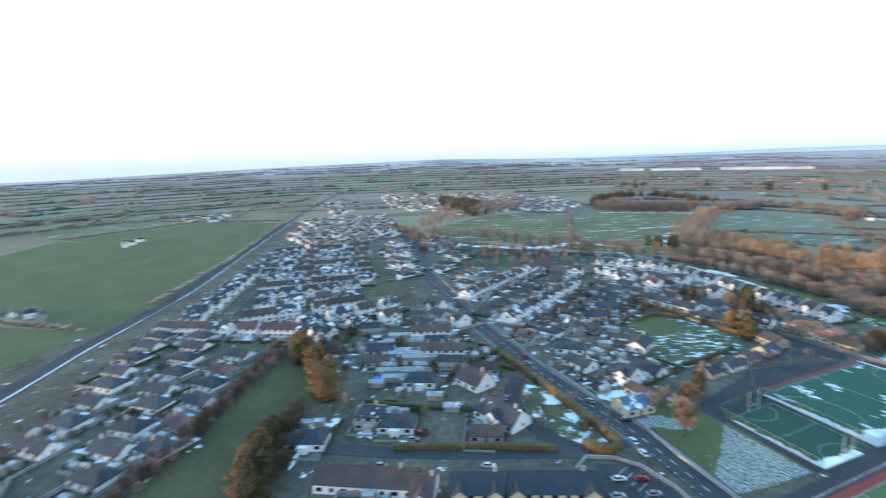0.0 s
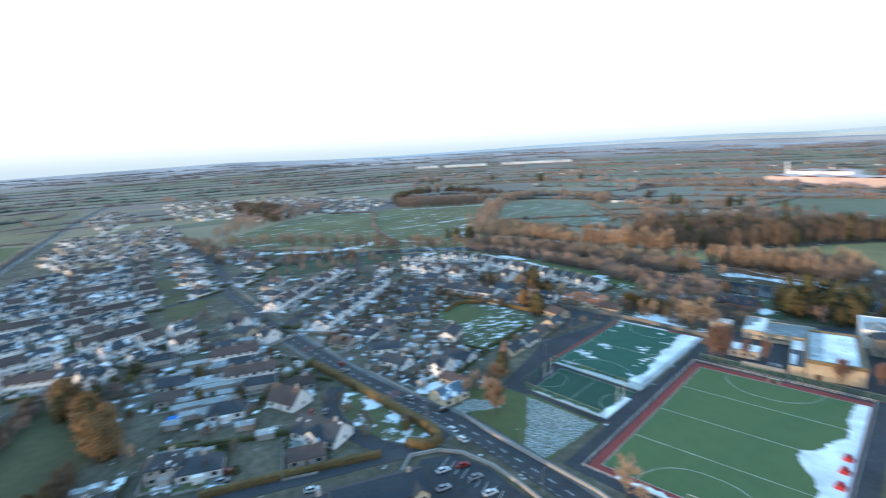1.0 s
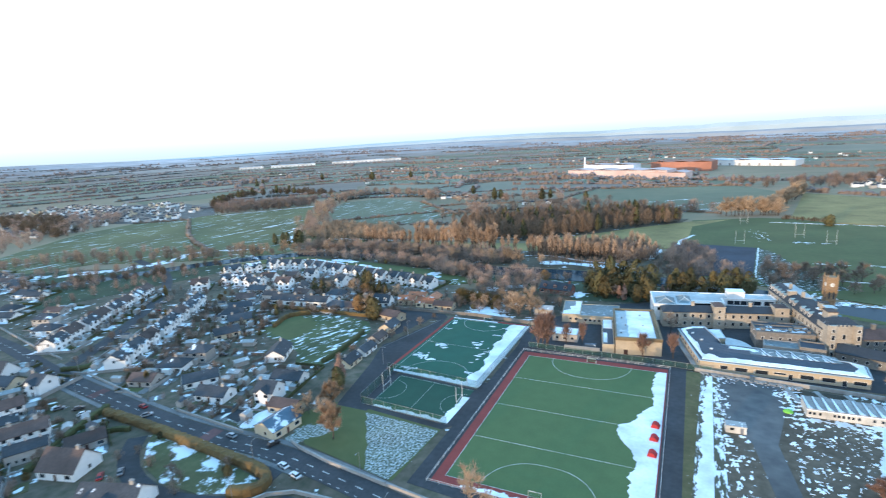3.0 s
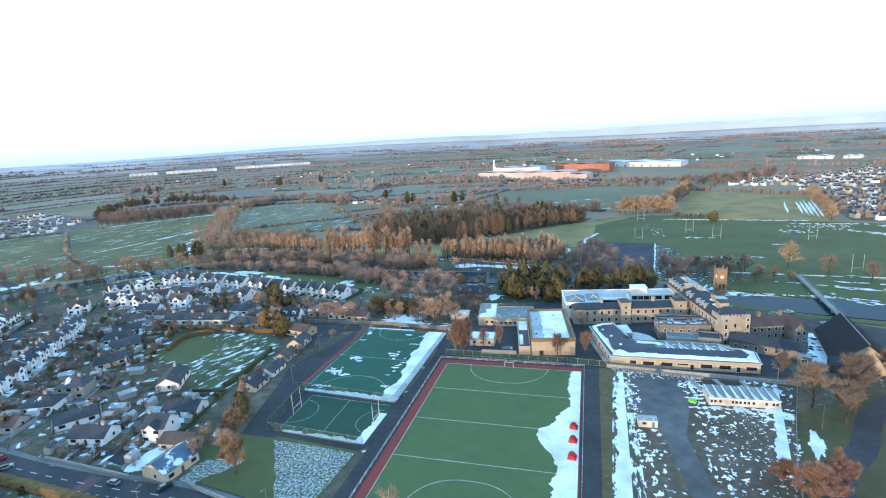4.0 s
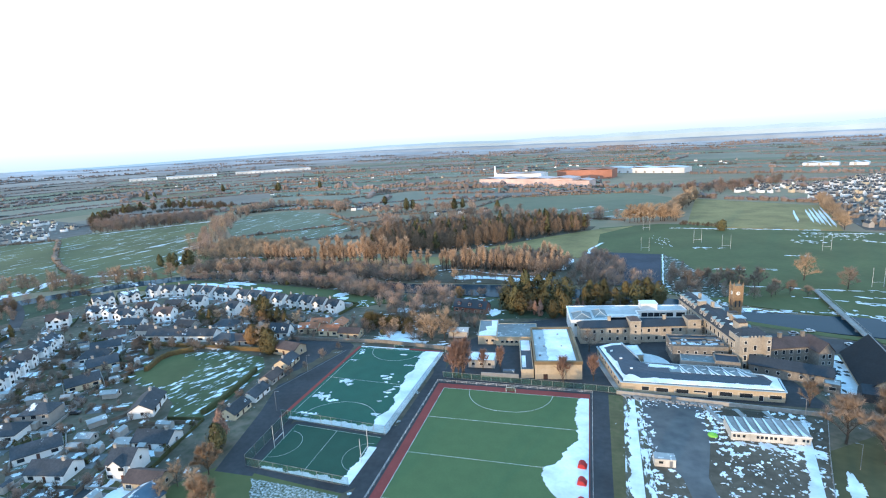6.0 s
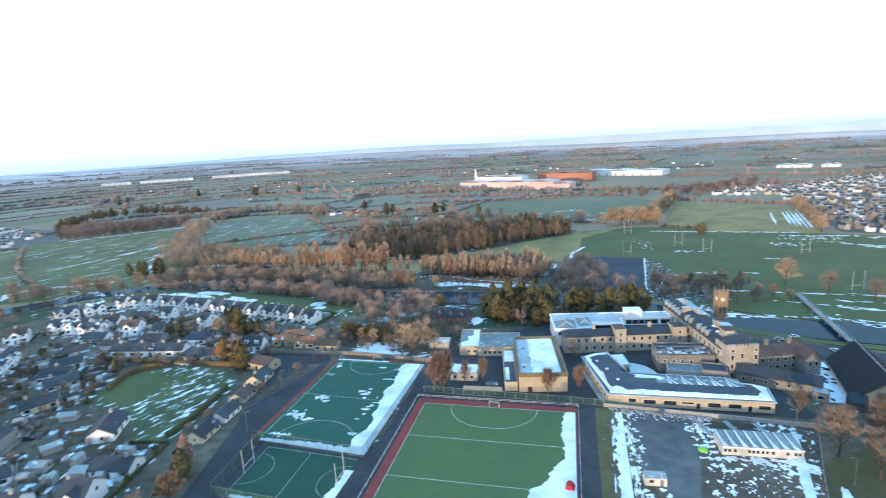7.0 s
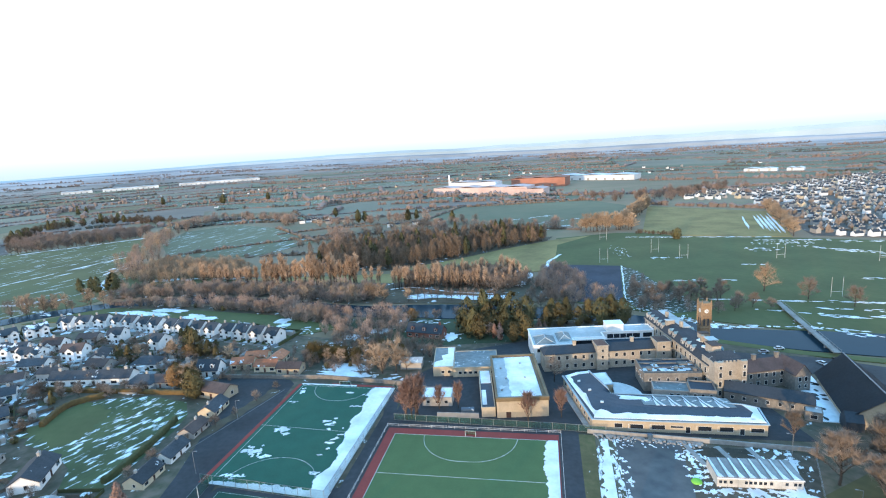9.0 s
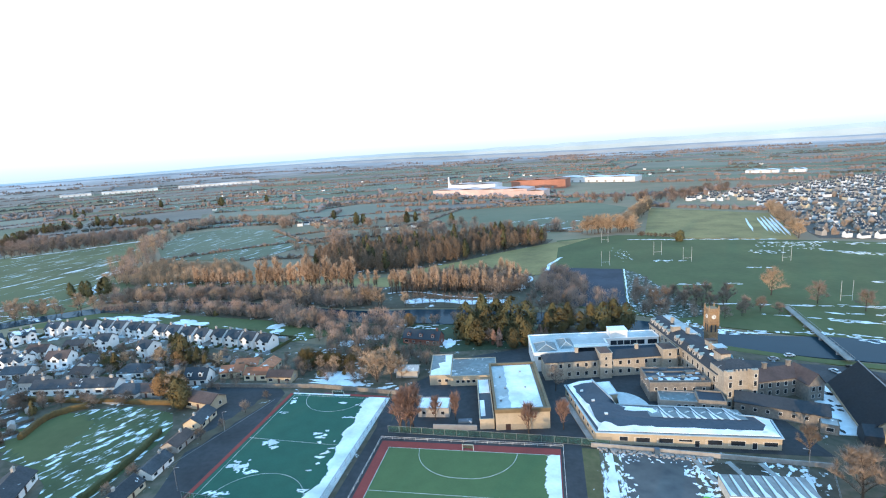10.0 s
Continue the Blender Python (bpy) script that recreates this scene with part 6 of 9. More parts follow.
def house(L, W, eave, ridge, wall, roof, label, category="house", group="houses", hip=0.0, front=0, chim=((0.35, 0),), storeys=2, porch=False, dormers=0, name="house", snowy=False, gw=4.6):
    """A house with its ridge along x and its front towards -y, standing at the origin."""
    h = base(name, pose(0, 0, 0), label, category, group)
    bm = bmesh.new()
    if hip:
        box(bm, -L / 2, L / 2, -W / 2, W / 2, -0.4, eave)
    else:
        extrude_x(bm, [(-W / 2, -0.4), (W / 2, -0.4), (W / 2, eave), (0, ridge), (-W / 2, eave)], -L / 2, L / 2)
    for k in range(front):
        gx = 0 if front == 1 else (-L / 2 + gw / 2 + .2 if k == 0 else L / 2 - gw / 2 - .2)
        gz = min(ridge - .5, eave + gw * .42)
        a = [(gx - gw / 2, -.4), (gx + gw / 2, -.4), (gx + gw / 2, eave), (gx, gz), (gx - gw / 2, eave)]
        v0 = [bm.verts.new((x, -W / 2 - 1.2, z)) for x, z in a]
        v1 = [bm.verts.new((x, 0, z)) for x, z in a]
        bm.faces.new(v0)
        bm.faces.new(v1[::-1])
        for i in range(5):
            bm.faces.new((v0[i], v0[(i + 1) % 5], v1[(i + 1) % 5], v1[i]))
    part("wall", bm, wall, h)
    bm = bmesh.new()
    gable_roof(bm, L, W, eave, ridge + 0.03, hip=hip)
    for k in range(front):
        gx = 0 if front == 1 else (-L / 2 + gw / 2 + .2 if k == 0 else L / 2 - gw / 2 - .2)
        gz = min(ridge - .5, eave + gw * .42)
        for s in (-1, 1):
            e0, r0 = (gx + s * (gw / 2 + .3), eave - .3 * (gz - eave) / (gw / 2)), (gx, gz + .02)
            pts = [(e0[0], -W / 2 - 1.5, e0[1]), (r0[0], -W / 2 - 1.5, r0[1]), (r0[0], 0.3, r0[1]), (e0[0], -W * .1, e0[1])]
            a = [bm.verts.new(p) for p in pts]
            b = [bm.verts.new((p[0], p[1], p[2] + .2)) for p in pts]
            bm.faces.new(a)
            bm.faces.new(b[::-1])
            for i in range(4):
                bm.faces.new((a[i], a[(i + 1) % 4], b[(i + 1) % 4], b[i]))
    part("roof", bm, roof, h)
    for cx, cy in chim:
        bm = bmesh.new()
        x = cx * L
        box(bm, x - .55, x + .55, cy - .35, cy + .35, ridge - 1.0, ridge + 1.25)
        box(bm, x - .65, x + .65, cy - .45, cy + .45, ridge + 1.25, ridge + 1.4)
        for s in (-.28, .28):
            tube(bm, (x + s, cy, ridge + 1.4), (x + s, cy, ridge + 1.85), .13, .11, 6)
        part("chimney", bm, "brick_red" if wall == "brick_red" else "render_grey", h)
    n = max(2, int(L / 3.6))
    for side in (-1, 1):
        yy = side * (W / 2 + .0)
        for i in range(n):
            x = -L / 2 + L * (i + .5) / n
            for st in range(storeys):
                z = 1.5 + st * 2.7
                if z + .8 > eave:
                    continue
                y_ = yy - (1.2 if side < 0 and front and (abs(x) < gw / 2 if front == 1 else abs(x) > L / 2 - gw) else 0)
                if st == 0 and side < 0 and i == n // 2:
                    part("door", boxed(x - .5, x + .5, y_ - .06, y_ + .02, 0, 2.1), "door_dark", h)
                else:
                    window(h, (1.3, 1.2) if (i + st) % 2 else (2.0, 1.3), x, y_, z, 0 if side < 0 else 180)
    if not hip:
        window(h, (1.0, 1.2), L / 2, 0.6, eave - .6 if storeys > 1 else 1.6, 90)
        window(h, (1.0, 1.2), -L / 2, -0.6, eave - .6 if storeys > 1 else 1.6, -90)
    for k in range(dormers):
        x = -L / 2 + L * (k + .5) / dormers
        z = eave + (ridge - eave) * .25
        bm = bmesh.new()
        extrude = [(x - .9, z), (x + .9, z), (x + .9, z + 1.5), (x, z + 2.2), (x - .9, z + 1.5)]
        y0_, y1_ = -W / 2 * .85, -W * .05
        a = [bm.verts.new((p, y0_, q)) for p, q in extrude]
        b = [bm.verts.new((p, y1_, q)) for p, q in extrude]
        bm.faces.new(a)
        bm.faces.new(b[::-1])
        for i in range(5):
            f_ = bm.faces.new((a[i], a[(i + 1) % 5], b[(i + 1) % 5], b[i]))
            f_.material_index = 1 if i in (2, 3) else 0
        d_ = part("dormer", bm, [wall, roof], h)
        window(h, (1.0, 1.2), x, y0_ - .02, z + .8)
    if porch:
        bm = bmesh.new()
        box(bm, -1.6, 1.6, -W / 2 - 2.0, -W / 2, -0.3, 2.4, 0)
        box(bm, -1.8, 1.8, -W / 2 - 2.2, -W / 2, 2.4, 2.6, 0)
        part("porch", bm, wall, h)
    return h


T = {
    "semi": house(12.5, 8.6, 5.1, 7.9, "render_white", "slate_snowy", "white rendered semi-detached house with slate roof", front=2, chim=((0, 0), (0.42, .6)), gw=4.2),
    "semi2": house(11.5, 8.2, 5.1, 8.0, "render_white", "tile_brown", "white semi-detached house with brown tiled roof", chim=((0.0, 0),), front=1),
    "gable": house(8.6, 9.4, 5.0, 8.2, "render_white", "slate", "white gabled house with dark slate roof", chim=((-.4, 0),), front=1, gw=5.0),
    "bung": house(14.0, 8.4, 2.7, 5.2, "render_white", "slate", "low white bungalow with dark roof", storeys=1, chim=((.3, 0),)),
    "bungc": house(13.0, 8.6, 2.7, 5.4, "render_cream", "slate", "low cream bungalow with dark roof", storeys=1, chim=((-.3, 0),)),
    "bungb": house(12.0, 8.0, 2.7, 5.0, "render_grey", "tile_brown", "low grey bungalow with brown tiled roof", storeys=1, chim=((.2, 0),)),
    "hip": house(13.5, 9.5, 2.9, 5.6, "render_white", "slate", "low white bungalow with hipped slate roof", storeys=1, hip=4.2, chim=((.1, .5),), porch=True),
    "hip2": house(11.0, 9.0, 5.2, 7.8, "render_grey", "slate_snowy", "grey two-storey house with hipped roof", hip=3.6, chim=((.2, .4),), porch=True),
    "terr": house(24.0, 7.6, 4.9, 7.4, "render_grey", "slate", "grey terrace of joined houses with slate roof", chim=((-.34, 0), (0, 0), (.34, 0))),
    "terrc": house(22.0, 7.8, 5.0, 7.6, "render_white", "tile_brown", "white terrace of joined houses", chim=((-.34, 0), (0, 0), (.34, 0))),
    "cott": house(30.0, 8.0, 3.4, 6.2, "render_white", "slate", "long low white cottage terrace with slate roof", storeys=1, chim=((-.4, 0), (-.1, 0), (.2, 0), (.42, 0))),
    "shed": house(6.0, 4.0, 2.2, 3.0, "render_grey", "metal_roof", "small garden shed with metal roof", "shed", "sheds", storeys=0, chim=(), name="shed"),
    "red": house(12.0, 7.0, 2.9, 4.8, "brick_buff", "tile_brown", "low building with rusty brown roof", "outbuilding", "outbuildings", storeys=1, chim=(), name="outbuilding"),
    "orange": house(11.0, 7.5, 3.0, 5.0, "render_cream", "tile_orange", "low building with patched orange roof", "outbuilding", "outbuildings", storeys=1, chim=(), name="outbuilding"),
    "dorm": house(11.0, 8.0, 3.0, 7.0, "render_white", "slate_plain", "white house with dormer windows in a dark roof", storeys=1, dormers=2, chim=((.42, 0),)),
    "villa": house(15.0, 10.0, 3.0, 8.2, "render_white", "slate_plain", "white gabled house with steep dark roof", storeys=1, dormers=0, chim=((-.2, .4),), front=1, gw=6.5),
}
USED = set()
HR = random.Random(4)
PLOTS = []
def put(key, x, y, rz, s=1.0, sx=1.0, plot=True):
    if plot and key not in ("shed", "red", "orange"):
        PLOTS.append((x, y, rz))
    m = pose(x, y, 0, 0, 0, rz) @ Matrix.Diagonal((s * sx, s, s, 1))
    if key not in USED:
        USED.add(key)
        T[key].matrix_basis = m
        return T[key]
    return copy_thing(T[key], m)


def house_row(keys, a, b, n, turn=0.0, jit=0.6, s=1.0):
    d = Vector(b) - Vector(a)
    ang = math.degrees(math.atan2(d.y, d.x))
    for i in range(n):
        t = i / (n - 1) if n > 1 else .5
        p = Vector(a) + d * t
        put(keys[i % len(keys)] if isinstance(keys, (list, tuple)) else keys, p.x + HR.uniform(-jit, jit), p.y + HR.uniform(-jit, jit), ang + turn + HR.uniform(-2, 2), s * HR.uniform(.96, 1.04))


# white crescent by the river, the two estate rows, and the houses between
house_row(["gable"], (-215, 202), (-95, 180.5), 12, 0)
house_row(["gable"], (-252, 198), (-230, 203), 3, 0)
house_row(["semi"], (-272, 172), (-262, 184), 2, 10)
house_row(["semi", "semi2"], (-242, 22), (-290, 108), 8, 90 + 90)
house_row(["semi", "semi", "semi2"], (-183, 20), (-228, 100), 8, 180 + 180)
for k, x, y, rz in (("bung", -192, 104, 40), ("bungc", -173, 85, 50), ("bungc", -163, 66, 55), ("hip", -186, 92, 30), ("hip2", -150, 38, 20), ("hip", -153, 26, 20), ("bung", -128, 20, 52), ("bungb", -152, 11, 15), ("bung", -110, 12, 10),
                    ("gable", -87, 19, 10), ("red", -74, 14, 5), ("bungb", -204, 120, 30), ("hip", -350, 52, 20), ("bung", -333, 42, 20), ("bungb", -312, 60, 20), ("hip2", -292, 44, 20), ("hip", -276, 36, 20),
                    ("semi2", -221, 160, 10), ("semi", -222, 147, 8), ("gable", -196, 178, 10), ("semi", -250, 150, 30), ("semi2", -262, 132, 40), ("bungb", -172, 140, 0),
                    ("bung", -210, 138, 10), ("dorm", -106, 137, 5), ("bungb", -121, 124, 5), ("hip", -130, 122, 0), 
                    ("orange", -90, 153, 12), ("orange", -93, 145, 12), ("orange", -79, 143, 4), ("orange", -78, 151, 94), ("red", -66, 141, 2), ("shed", -100, 30, 10), ("shed", -118, 30, 10), ("shed", -125, 40, 60),
                    ("shed", -205, 60, 30), ("shed", -170, 50, 30), ("shed", -140, 60, 20), ("bung", -90, 34, 8)):
    put(k, x, y, rz)
for k, x, y, rz, s_ in (("bungc", -75.6, 57.6, 93, .82), ("bung", -76.0, 71.4, 93, .78), ("bungb", -78.2, 86.0, 92, .82), ("bungc", -80.6, 102.0, 95, .86), ("red", -87.5, 115.5, -12, 1.2), ("bung", -114.5, 54, 116, 1.1)):
    put(k, x, y, rz, s_, plot=False)
put("cott", -160, 124, 7.4, 1.0, 1.35)
put("terr", -186, 126, 7, 0.85, .6)
for k_, x, y, rz in (("gable", -160, 169, -10), ("semi2", -199, 152, 12), ("bung", -182, 150, -60), ("semi", -238, 152, 20), ("bungb", -214, 176, 10), ("hip", -146, 143, 8)):
    put(k_, x, y, rz)
for k, x, y, rz in (("villa", -230, -9, 10), ("bungc", -213, -14, 12), ("gable", -192, -10, 10), ("terr", -196, -32, 68), ("terrc", -181, -34, 66), ("terr", -167, -37, 64), ("terrc", -152, -40, 62), ("terr", -138, -42, 60), ("terr", -205, -62, 66),
                    ("bung", -172, -66, 62), ("bungb", -158, -72, 62), ("hip", -128, -62, 60), ("bungb", -126, -30, 62), ("hip2", -104, -92, 60), ("hip", -97, -84, 60), ("hip", -101, -116, 62), ("bungb", -76, -58, 60),
                    ("shed", -150, -66, 60), ("shed", -135, -80, 60), ("shed", -122, -72, 60), ("shed", -145, -55, 60), ("shed", -112, -62, 60), ("shed", -100, -60, 60), ("shed", -182, -58, 60)):
    put(k, x, y, rz)
for L_, W_, ev, rd, wl_, rf, x, y, rz, fr, lb_ in ((31, 10, 3.2, 6.8, "render_white", "tile_brown", -68.5, -104, 58, 0, "long white terrace with brown tiled roof"),
                                       (7, 13, 3.6, 6.6, "render_white", "tile_brown", -56.5, -90, 58, 1, "white gabled end house with brown tiled roof"),
                                       (15, 12, 5.2, 8.4, "render_cream", "slate_plain", -48.5, -76.5, 63, 2, "cream terrace with dark roof and front gables"),
                                       (26, 12, 5.2, 8.4, "render_cream", "slate_plain", -39.0, -57.0, 63, 2, "cream terrace with dark roof and front gables")):
    t_ = house(L_, W_, ev, rd, wl_, rf, lb_, "house", "houses", front=fr, storeys=1 if ev < 4 else 2)
    t_.matrix_basis = pose(x, y, 0, 0, 0, rz)
for L_, W_, ev, rd, rf, x, y, rz, fr, lb_ in ((14, 11, 3.0, 8.0, "tile_brown", -116, -41, 15, 0, "white house with a steep brown roof and gable end"),
                                              (19, 11, 2.9, 7.4, "slate", -84, -46.5, 18, 1, "long white house with dark hipped roofs and snow")):
    t_ = house(L_, W_, ev, rd, "render_white", rf, lb_, "house", "houses", front=fr, storeys=1, gw=7.0)
    t_.matrix_basis = pose(x, y, 0, 0, 0, rz)
put("bungb", -52, -112, 65)
for k in range(16):
    put("shed", -200 + k * 4.6 + HR.uniform(-2, 2), -24 - k * 2.4 + HR.uniform(-16, 6), 64 + HR.uniform(-3, 3), 1.0, HR.uniform(1.8, 3.6))
# the large estate beyond the lane
for k, (a, b, n) in enumerate((((-417, -96), (-396, -13), 6), ((-390, -98), (-370, -18), 6), ((-364, -94), (-345, -22), 6), ((-338, -100), (-325, -30), 5), ((-313, -108), (-305, -48), 5), ((-290, -112), (-280, -52), 4), ((-262, -118), (-262, -60), 4),
                              ((-236, -92), (-246, -36), 4), ((-208, -88), (-220, -46), 3), ((-255, -155), (-217, -94), 5), ((-444, -90), (-425, -5), 6), ((-470, -80), (-452, 5), 6), ((-497, -70), (-480, 12), 6))):
    house_row(["terrc", "semi", "semi2"] if k % 3 == 0 else ["semi", "semi", "semi2"], a, b, n, 180 if k % 2 else 0, 1.0)
house_row(["semi"], (-276, -156), (-486, -78), 15, 90, 1.0)
house_row(["hip", "bung", "hip"], (-108, -182), (-240, -150), 9, 60, 1.5)
house_row(["bung", "hip"], (-140, -202), (-270, -168), 9, 60, 1.5)
house_row(["hip", "bungb", "bung"], (-120, -164), (-200, -134), 6, 60, 1.5)
house_row(["hip", "bung"], (-100, -205), (-130, -222), 3, 60, 1.5)
for k in range(14):
    put(("hip", "bungb", "semi", "bung")[k % 4], -330 - k * 14 + HR.uniform(-4, 4), 6 + k * 4.2 + HR.uniform(-8, 4), 20 + HR.uniform(-8, 8))
for k in range(9):
    put(("bung", "hip", "bungb")[k % 3], -372 - k * 16, 78 + k * 4 + HR.uniform(-4, 4), 20 + HR.uniform(-8, 8))


SHRUBS = []
variety("shrublet", "shrub", "small bare shrub", "shrub", [brush("sl", s, 3.2, 1.5, 80, "twig_mid", .8) for s in (81, 82)])
variety("evergreen", "shrub", "small dark evergreen shrub", "shrub", [leafy("eg", s, 2.6, 1.3, 60, "conifer", "ball", 0.4, 0.0) for s in (83, 84)])
def garden_clutter():
    """Garden walls, sheds, drives and snow round the houses, too many to count."""
    rg_ = random.Random(6)
    bw, bs, bn, bd, bh = bmesh.new(), bmesh.new(), bmesh.new(), bmesh.new(), bmesh.new()
    lawns = [bmesh.new() for _ in range(4)]
    def put_box(bm, m, x0, x1, y0, y1, z0, z1):
        v = box(bm, x0, x1, y0, y1, z0, z1)
        for q in v:
            q.co = m @ q.co
    for x, y, rz in PLOTS:
        m = pose(x, y, 0, 0, 0, rz)
        back, frontd, half = rg_.uniform(12, 17), rg_.uniform(8, 10), rg_.uniform(6.8, 8)
        put_box(rg_.choice((bw, bw, bh)), m, -half - .15, -half + .15, -frontd, back, -.1, rg_.uniform(.9, 1.9))
        if rg_.random() < .8:
            put_box(rg_.choice((bw, bh)), m, half - .15, half + .15, -frontd * .8, back, -.1, rg_.uniform(.9, 1.8))
        if rg_.random() < .7:
            put_box(rg_.choice((bw, bh, bh)), m, -half, half, back - .2, back + .2, -.1, rg_.uniform(1.2, 2.0))
        put_box(bw, m, -half, half * .4, -frontd - .1, -frontd + .1, -.1, .8)
        for _ in range(rg_.choice((1, 1, 2, 2, 3))):
            sx, sy = rg_.uniform(-half + 1.6, half - 1.6), rg_.uniform(back * .5, back - 1.6)
            w, d, h = rg_.uniform(1.2, 2.4), rg_.uniform(1.0, 1.7), rg_.uniform(2.0, 2.5)
            v0 = len(bs.verts)
            extrude_x(bs, [(sy - d, 0), (sy + d, 0), (sy + d, h), (sy, h + .6), (sy - d, h)], sx - w, sx + w)
            bs.verts.ensure_lookup_table()
            for q in bs.verts[v0:]:
                q.co = m @ q.co
            bs.faces.ensure_lookup_table()
            for f_ in bs.faces[-7:]:
                if f_.calc_center_median().z > h:
                    f_.material_index = 1
        put_box(bd, m, half * .35, half * .85, -frontd, -3.8, -.05, .05)
        put_box(rg_.choice(lawns), m, -half + .2, half - .2, 5.0, back - .3, -.08, .02 + rg_.uniform(0, .015))
        put_box(rg_.choice(lawns), m, -half + .2, half * .33, -frontd + .2, -4.8, -.08, .02 + rg_.uniform(0, .015))
        if rg_.random() < .6:
            put_box(bd, m, -half * .7, half * rg_.uniform(-.1, .6), 4.4, rg_.uniform(6, 9), -.05, .045)
        for _ in range(rg_.choice((2, 3, 4))):
            q = m @ Vector((rg_.choice((-half + .9, half - .9, rg_.uniform(-half, half))), rg_.uniform(5, back - .5), 0))
            SHRUBS.append((q.x, q.y, rg_.uniform(.5, 1.25)))
        if rg_.random() < .6:
            q = m @ Vector((rg_.uniform(-half, half), -frontd + .8, 0))
            SHRUBS.append((q.x, q.y, rg_.uniform(.4, .8)))
        snowy = 1.9 if x < -165 and y > 12 else 1.35 if y < -100 else 1.0
        for _ in range(int(rg_.choice((2, 3, 3, 4)) * snowy)):
            cx, cy = rg_.uniform(-half + 1, half - 1), rg_.choice((rg_.uniform(5.5, back), rg_.uniform(-frontd, -5.2)))
            p = m @ Vector((cx, cy, 0))
            prism(bn, blob(p.x, p.y, rg_.uniform(.7, 3.6) * snowy, rg_.uniform(.5, 2.2) * snowy, rz + rg_.choice((0, 90)), 14, .6, rg_.randrange(9999)), -.04, .07 + rg_.uniform(0, .02))
    for nm, bm, mats, lb_, cat in (("garden_walls", bw, ["concrete"], "low grey walls between the gardens", "walls"), ("garden_hedges", bh, ["hedge_green"], "low dark hedges between the gardens", "hedges"),
                                   ("garden_sheds", bs, ["render_grey", "metal_roof"], "many small sheds in the gardens", "sheds"), ("garden_snow", bn, ["snow"], "scattered snow patches in the gardens", "snow"), ("driveways", bd, ["pavement"], "pale concrete driveways before the houses", "drives"),
                                   ("garden_lawns", lawns[0], ["grass"], "small green lawns of the gardens", "lawns"), ("garden_lawns", lawns[1], ["verge_snow"], "small lawns half covered by snow", "lawns"), ("garden_beds", lawns[2], ["wood_floor"], "bare brown garden beds", "garden beds"), ("garden_lawns", lawns[3], ["grass_frost"], "small frosted lawns", "lawns")):
        tagged(mesh_ob(nm, bm, mats), lb_, cat, kind="stuff")
garden_clutter()


